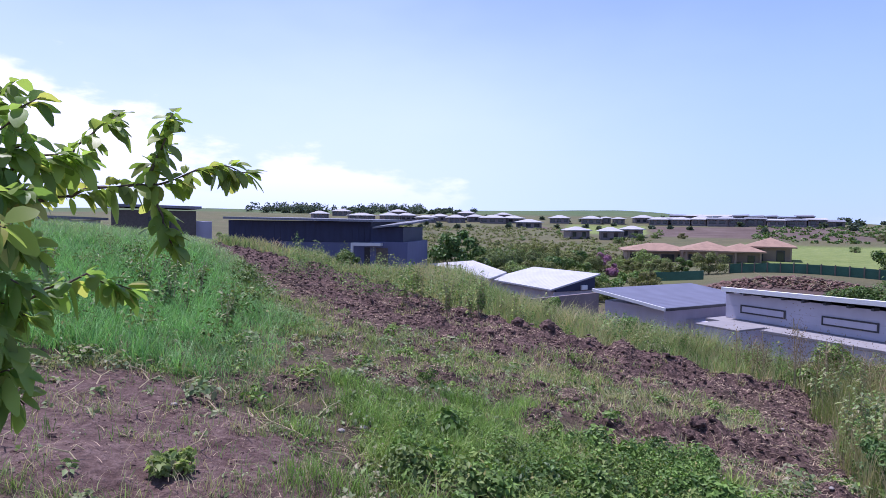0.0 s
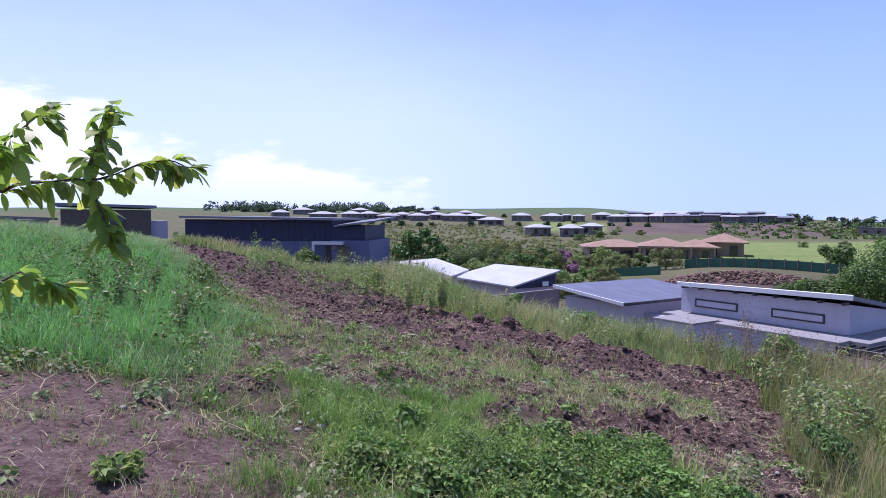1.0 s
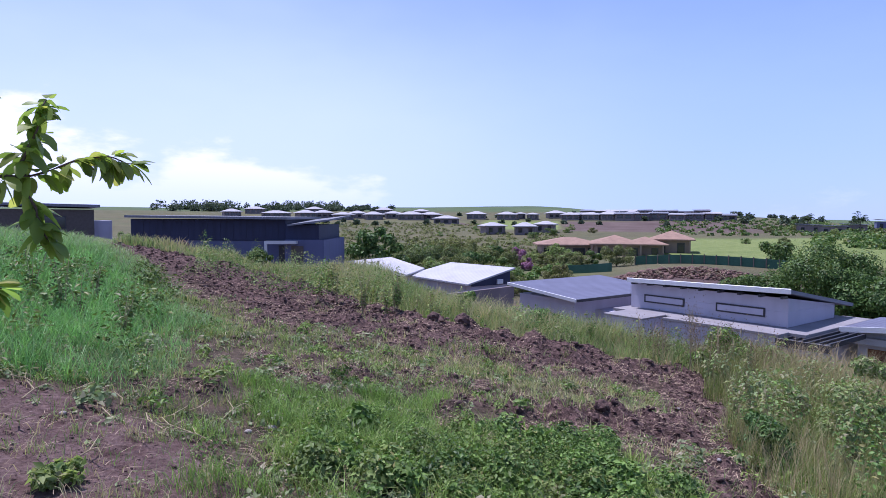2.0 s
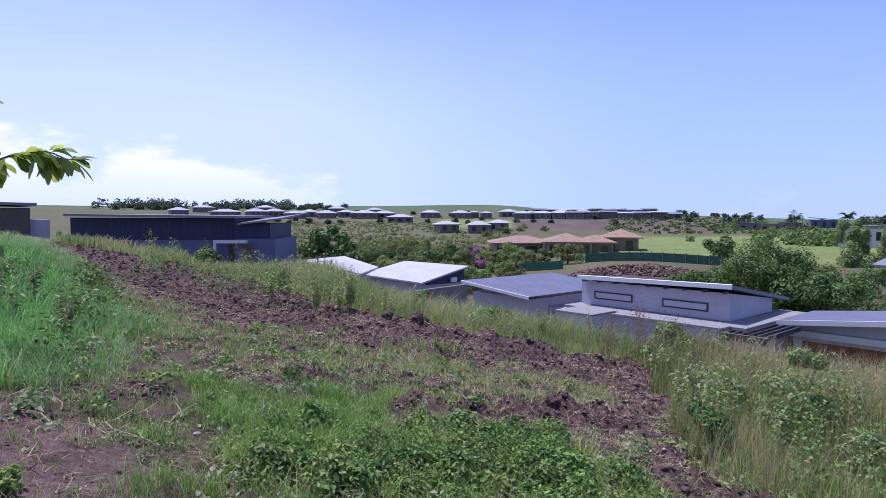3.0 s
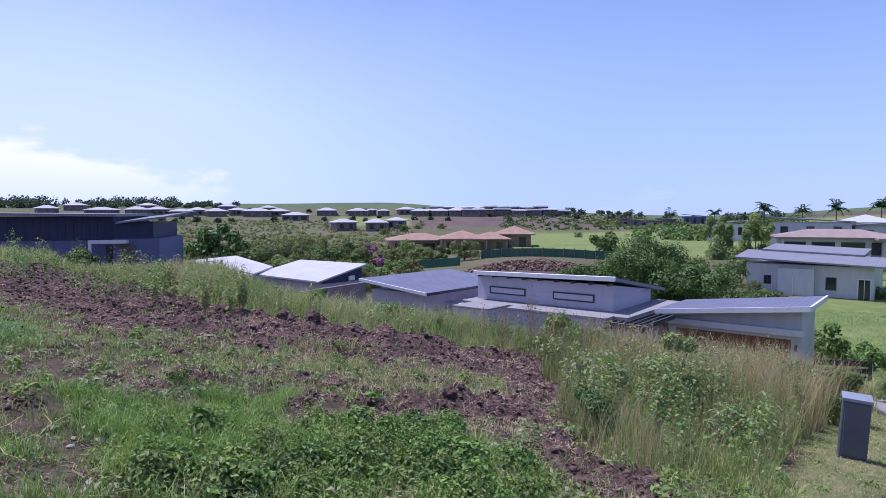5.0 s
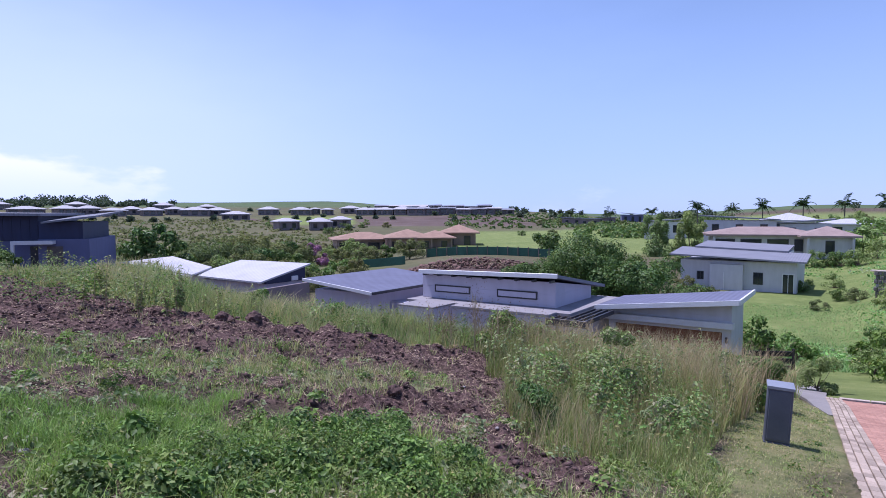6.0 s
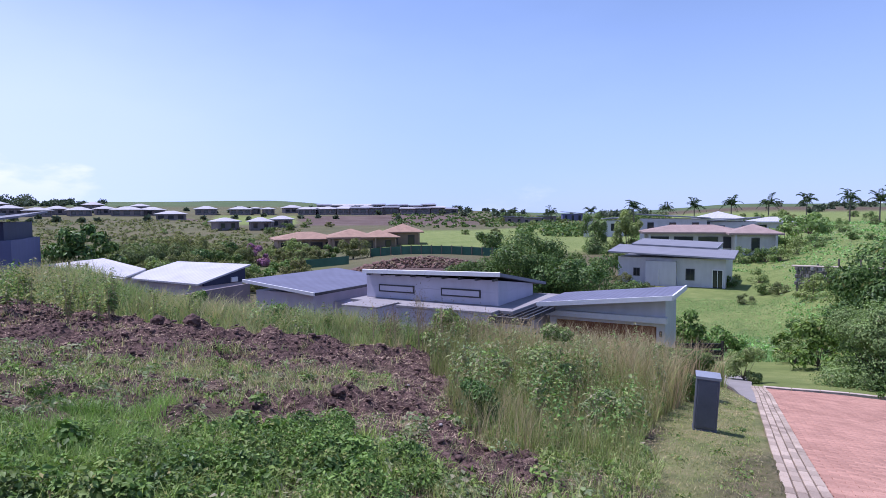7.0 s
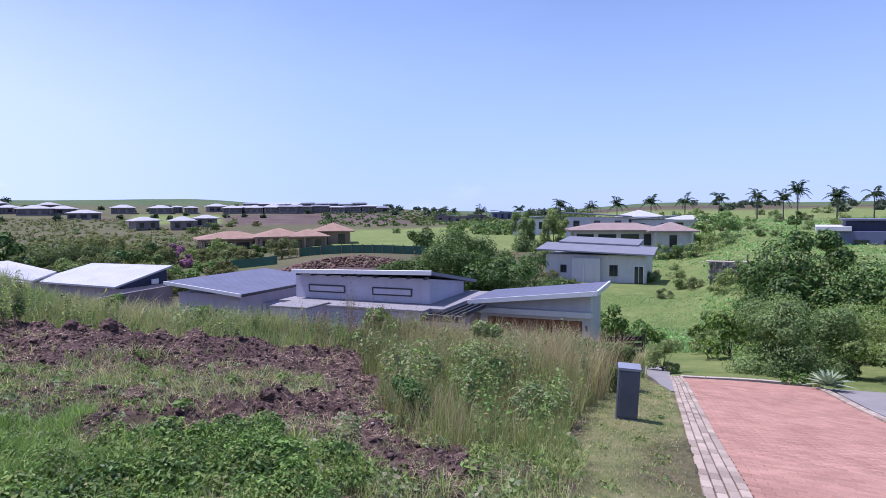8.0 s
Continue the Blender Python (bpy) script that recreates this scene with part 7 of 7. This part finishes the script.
hip_house(raised(56.2, 158, -2.2, 5), 9.5, 9.5, 2.2, 1.6, M_ROOFWHITE, M_WALLPALE, "pale house under a white hipped roof", "", 2)
hip_house(raised(60.3, 156, -2.6, 5), 9.5, 8, 1.9, 1.0, M_ROOFWHITE, M_WALLPALE, "pale house under a low white roof", "", 2)
flat_house(raised(46.7, 150, -3.2), 9, 7, 3.0, 3.6, M_WALLPALE, M_ROOFGREY, "pale house with a shallow roof among trees", 2)
tall = flat_house(raised(43.85, 300, -5.0, 6), 9.5, 9, 7.1, 6.2, M_WALLBLUE, M_ROOFWHITE, "tall dark grey house under a pale monopitch roof", 3)
for az, d in ((38.6, 262), (40.2, 250), (41.6, 270)):
    flat_house(raised(az, d, float(spot(az, d).z)), 8, 6, 3.0, 2.6, M_FARWALL, M_ROOFGREY, "small grey house among trees in the distance", 2, "distant grey houses")
modern = thing("house", raised(73.4, 92, -4.8, 4), "flat-roofed blue-grey modern house on the lawn", "house")
w = part("wall", box(-5.4, 7.0, -4.0, 6.0, -1.0, 3.6, 0.02), M_WALLBLUE, modern)
part("parapet", box(-5.7, -2.0, -4.5, 6.2, 3.602, 4.15, 0.02), M_WALLPALE, modern)
part("upper_wall", box(-2.6, 7.2, -3.0, 5.5, 3.602, 4.85, 0.02), M_CLAD, modern)
part("roof", box(-3.0, 7.8, -3.6, 6.0, 4.852, 5.05, 0.02), M_ROOFDARK, modern)
for x in (-4.6, -1.8, 1.2):
    window(w, x, x + 1.6, 0.6, 2.6, -4.0, frame_w=0.1)
left = thing("house", raised(-25.2, 60, -0.25, 2), "dark low house seen over the grassy rise", "house")
w = part("wall", box(-3.4, 3.2, -2.0, 6.0, -1.0, 2.45, 0.01), M_POST, left)
part("roof", slab([(-3.8, -2.6, 2.95), (3.6, -2.6, 2.85), (3.6, 6.6, 2.85), (-3.8, 6.6, 2.95)], 0.22), M_ROOFGREY, left)
part("side_block", box(3.202, 4.6, -1.2, 4.0, -1.0, 1.55, 0.01), M_WALLGREY, left)
window(w, -0.6, 1.2, 0.9, 1.9, -2.0)
for k, (az, d) in enumerate(((-31.5, 66), (-34.0, 70))):
    flat_house(raised(az, d, -0.6), 5, 5, 2.3, 2.1, M_WALLGREY, M_ROOFGREY, "low grey roof seen over the grass", 2, "low roofs over the rise")

# ---- pavers and road blocks ----
def block_mesh(lx, ly, lz, ch):
    x, y = lx / 2, ly / 2
    v = [(-x, -y, 0), (x, -y, 0), (x, y, 0), (-x, y, 0), (-x, -y, lz - ch), (x, -y, lz - ch), (x, y, lz - ch), (-x, y, lz - ch),
         (-x + ch, -y + ch, lz), (x - ch, -y + ch, lz), (x - ch, y - ch, lz), (-x + ch, y - ch, lz)]
    f = [(8, 9, 10, 11)]
    for a, b in ((0, 4), (4, 8)):
        for i in range(4):
            f.append((a + i, a + (i + 1) % 4, b + (i + 1) % 4, b + i))
    return v, f


def laid(s, v, lift, rng, wob=0.004):
    """Poses of blocks that lie along the road at (s, v), tilted with it."""
    s, v = np.asarray(s, float), np.asarray(v, float)

    def place(s, v):
        x, y = s * ROAD_D[0] + v * ROAD_N[0], s * ROAD_D[1] + v * ROAD_N[1]
        return np.stack([x, y, land(x, y)], -1)
    ex = place(s + 0.1, v) - place(s - 0.1, v)
    ex /= np.linalg.norm(ex, axis=1, keepdims=True)
    side = place(s, v - 0.1) - place(s, v + 0.1)
    ez = np.cross(ex, side)
    ez /= np.linalg.norm(ez, axis=1, keepdims=True)
    ey = np.cross(ez, ex)
    p = place(s, v) + ez * (lift + rng.uniform(-wob, wob, len(s)))[:, None]
    M = np.zeros((len(s), 4, 4))
    M[:, :3, 0], M[:, :3, 1], M[:, :3, 2], M[:, :3, 3], M[:, 3, 3] = ex, ey, ez, p, 1
    return M


def course(parent, mesh, name, M):
    for m in M:
        p = new(name, mesh)
        p.parent = parent
        p.matrix_basis = Matrix(m.tolist())


rng = np.random.RandomState(91)
edging = thing("paver_edging", Matrix.Identity(4), "pale block edging of four courses along the road", "edging", kind="structure")
pm = mesh_of("paver", *block_mesh(0.232, 0.088, 0.1, 0.008))
pm.materials.append(M_PAVER_R)
I, J = np.meshgrid(np.arange(64), np.arange(4), indexing="ij")
course(edging, pm, "paver", laid((4.2 + I * 0.245 + (J % 2) * 0.12).ravel(), (0.655 + J * 0.101).ravel(), -0.07, rng))
right = thing("paver_edging", Matrix.Identity(4), "pale block edging beside grey tarmac", "edging", kind="structure")
I, J = np.meshgrid(np.arange(40), np.arange(2), indexing="ij")
course(right, pm, "paver", laid((9.8 + I * 0.245 + J * 0.12).ravel(), (4.53 + J * 0.101).ravel(), -0.06, rng))
surface_ = thing("block_paving", Matrix.Identity(4), "red-pink clay paving blocks of the road", "paving", kind="structure")
bmh = mesh_of("paving_block", *block_mesh(0.098, 0.198, 0.06, 0.006))
bmh.materials.append(M_BLOCK)
fv, ff = block_mesh(0.098, 0.198, 0.06, 0.006)
fv = np.array(fv)
tri = np.array([t for f in ff for t in ((f[0], f[1], f[2]), (f[0], f[2], f[3]))])
I, J = np.meshgrid(np.arange(150), np.arange(18), indexing="ij")
S, W = (4.6 + I * 0.101).ravel(), (1.13 + J * 0.201 - (I % 2) * 0.1).ravel()
S, W = S[W < 4.48], W[W < 4.48]
M = laid(S, W, -0.06, rng, 0.002)
first = np.where((S > 5.2) & (W < 3.4))[0][:290]
rest = np.setdiff1d(np.arange(len(S)), first)
course(surface_, bmh, "paving_block", M[first])
V = np.einsum("nij,kj->nki", M[rest][:, :3, :3], fv) + M[rest][:, None, :3, 3]
T = tri[None] + 12 * np.arange(len(rest))[:, None, None]
rest = part("paving_blocks", fast_mesh("paving_blocks", V.reshape(-1, 3), T.reshape(-1, 3), M_BLOCKS), M_BLOCKS, surface_)
tagged(rest, kind="stuff")
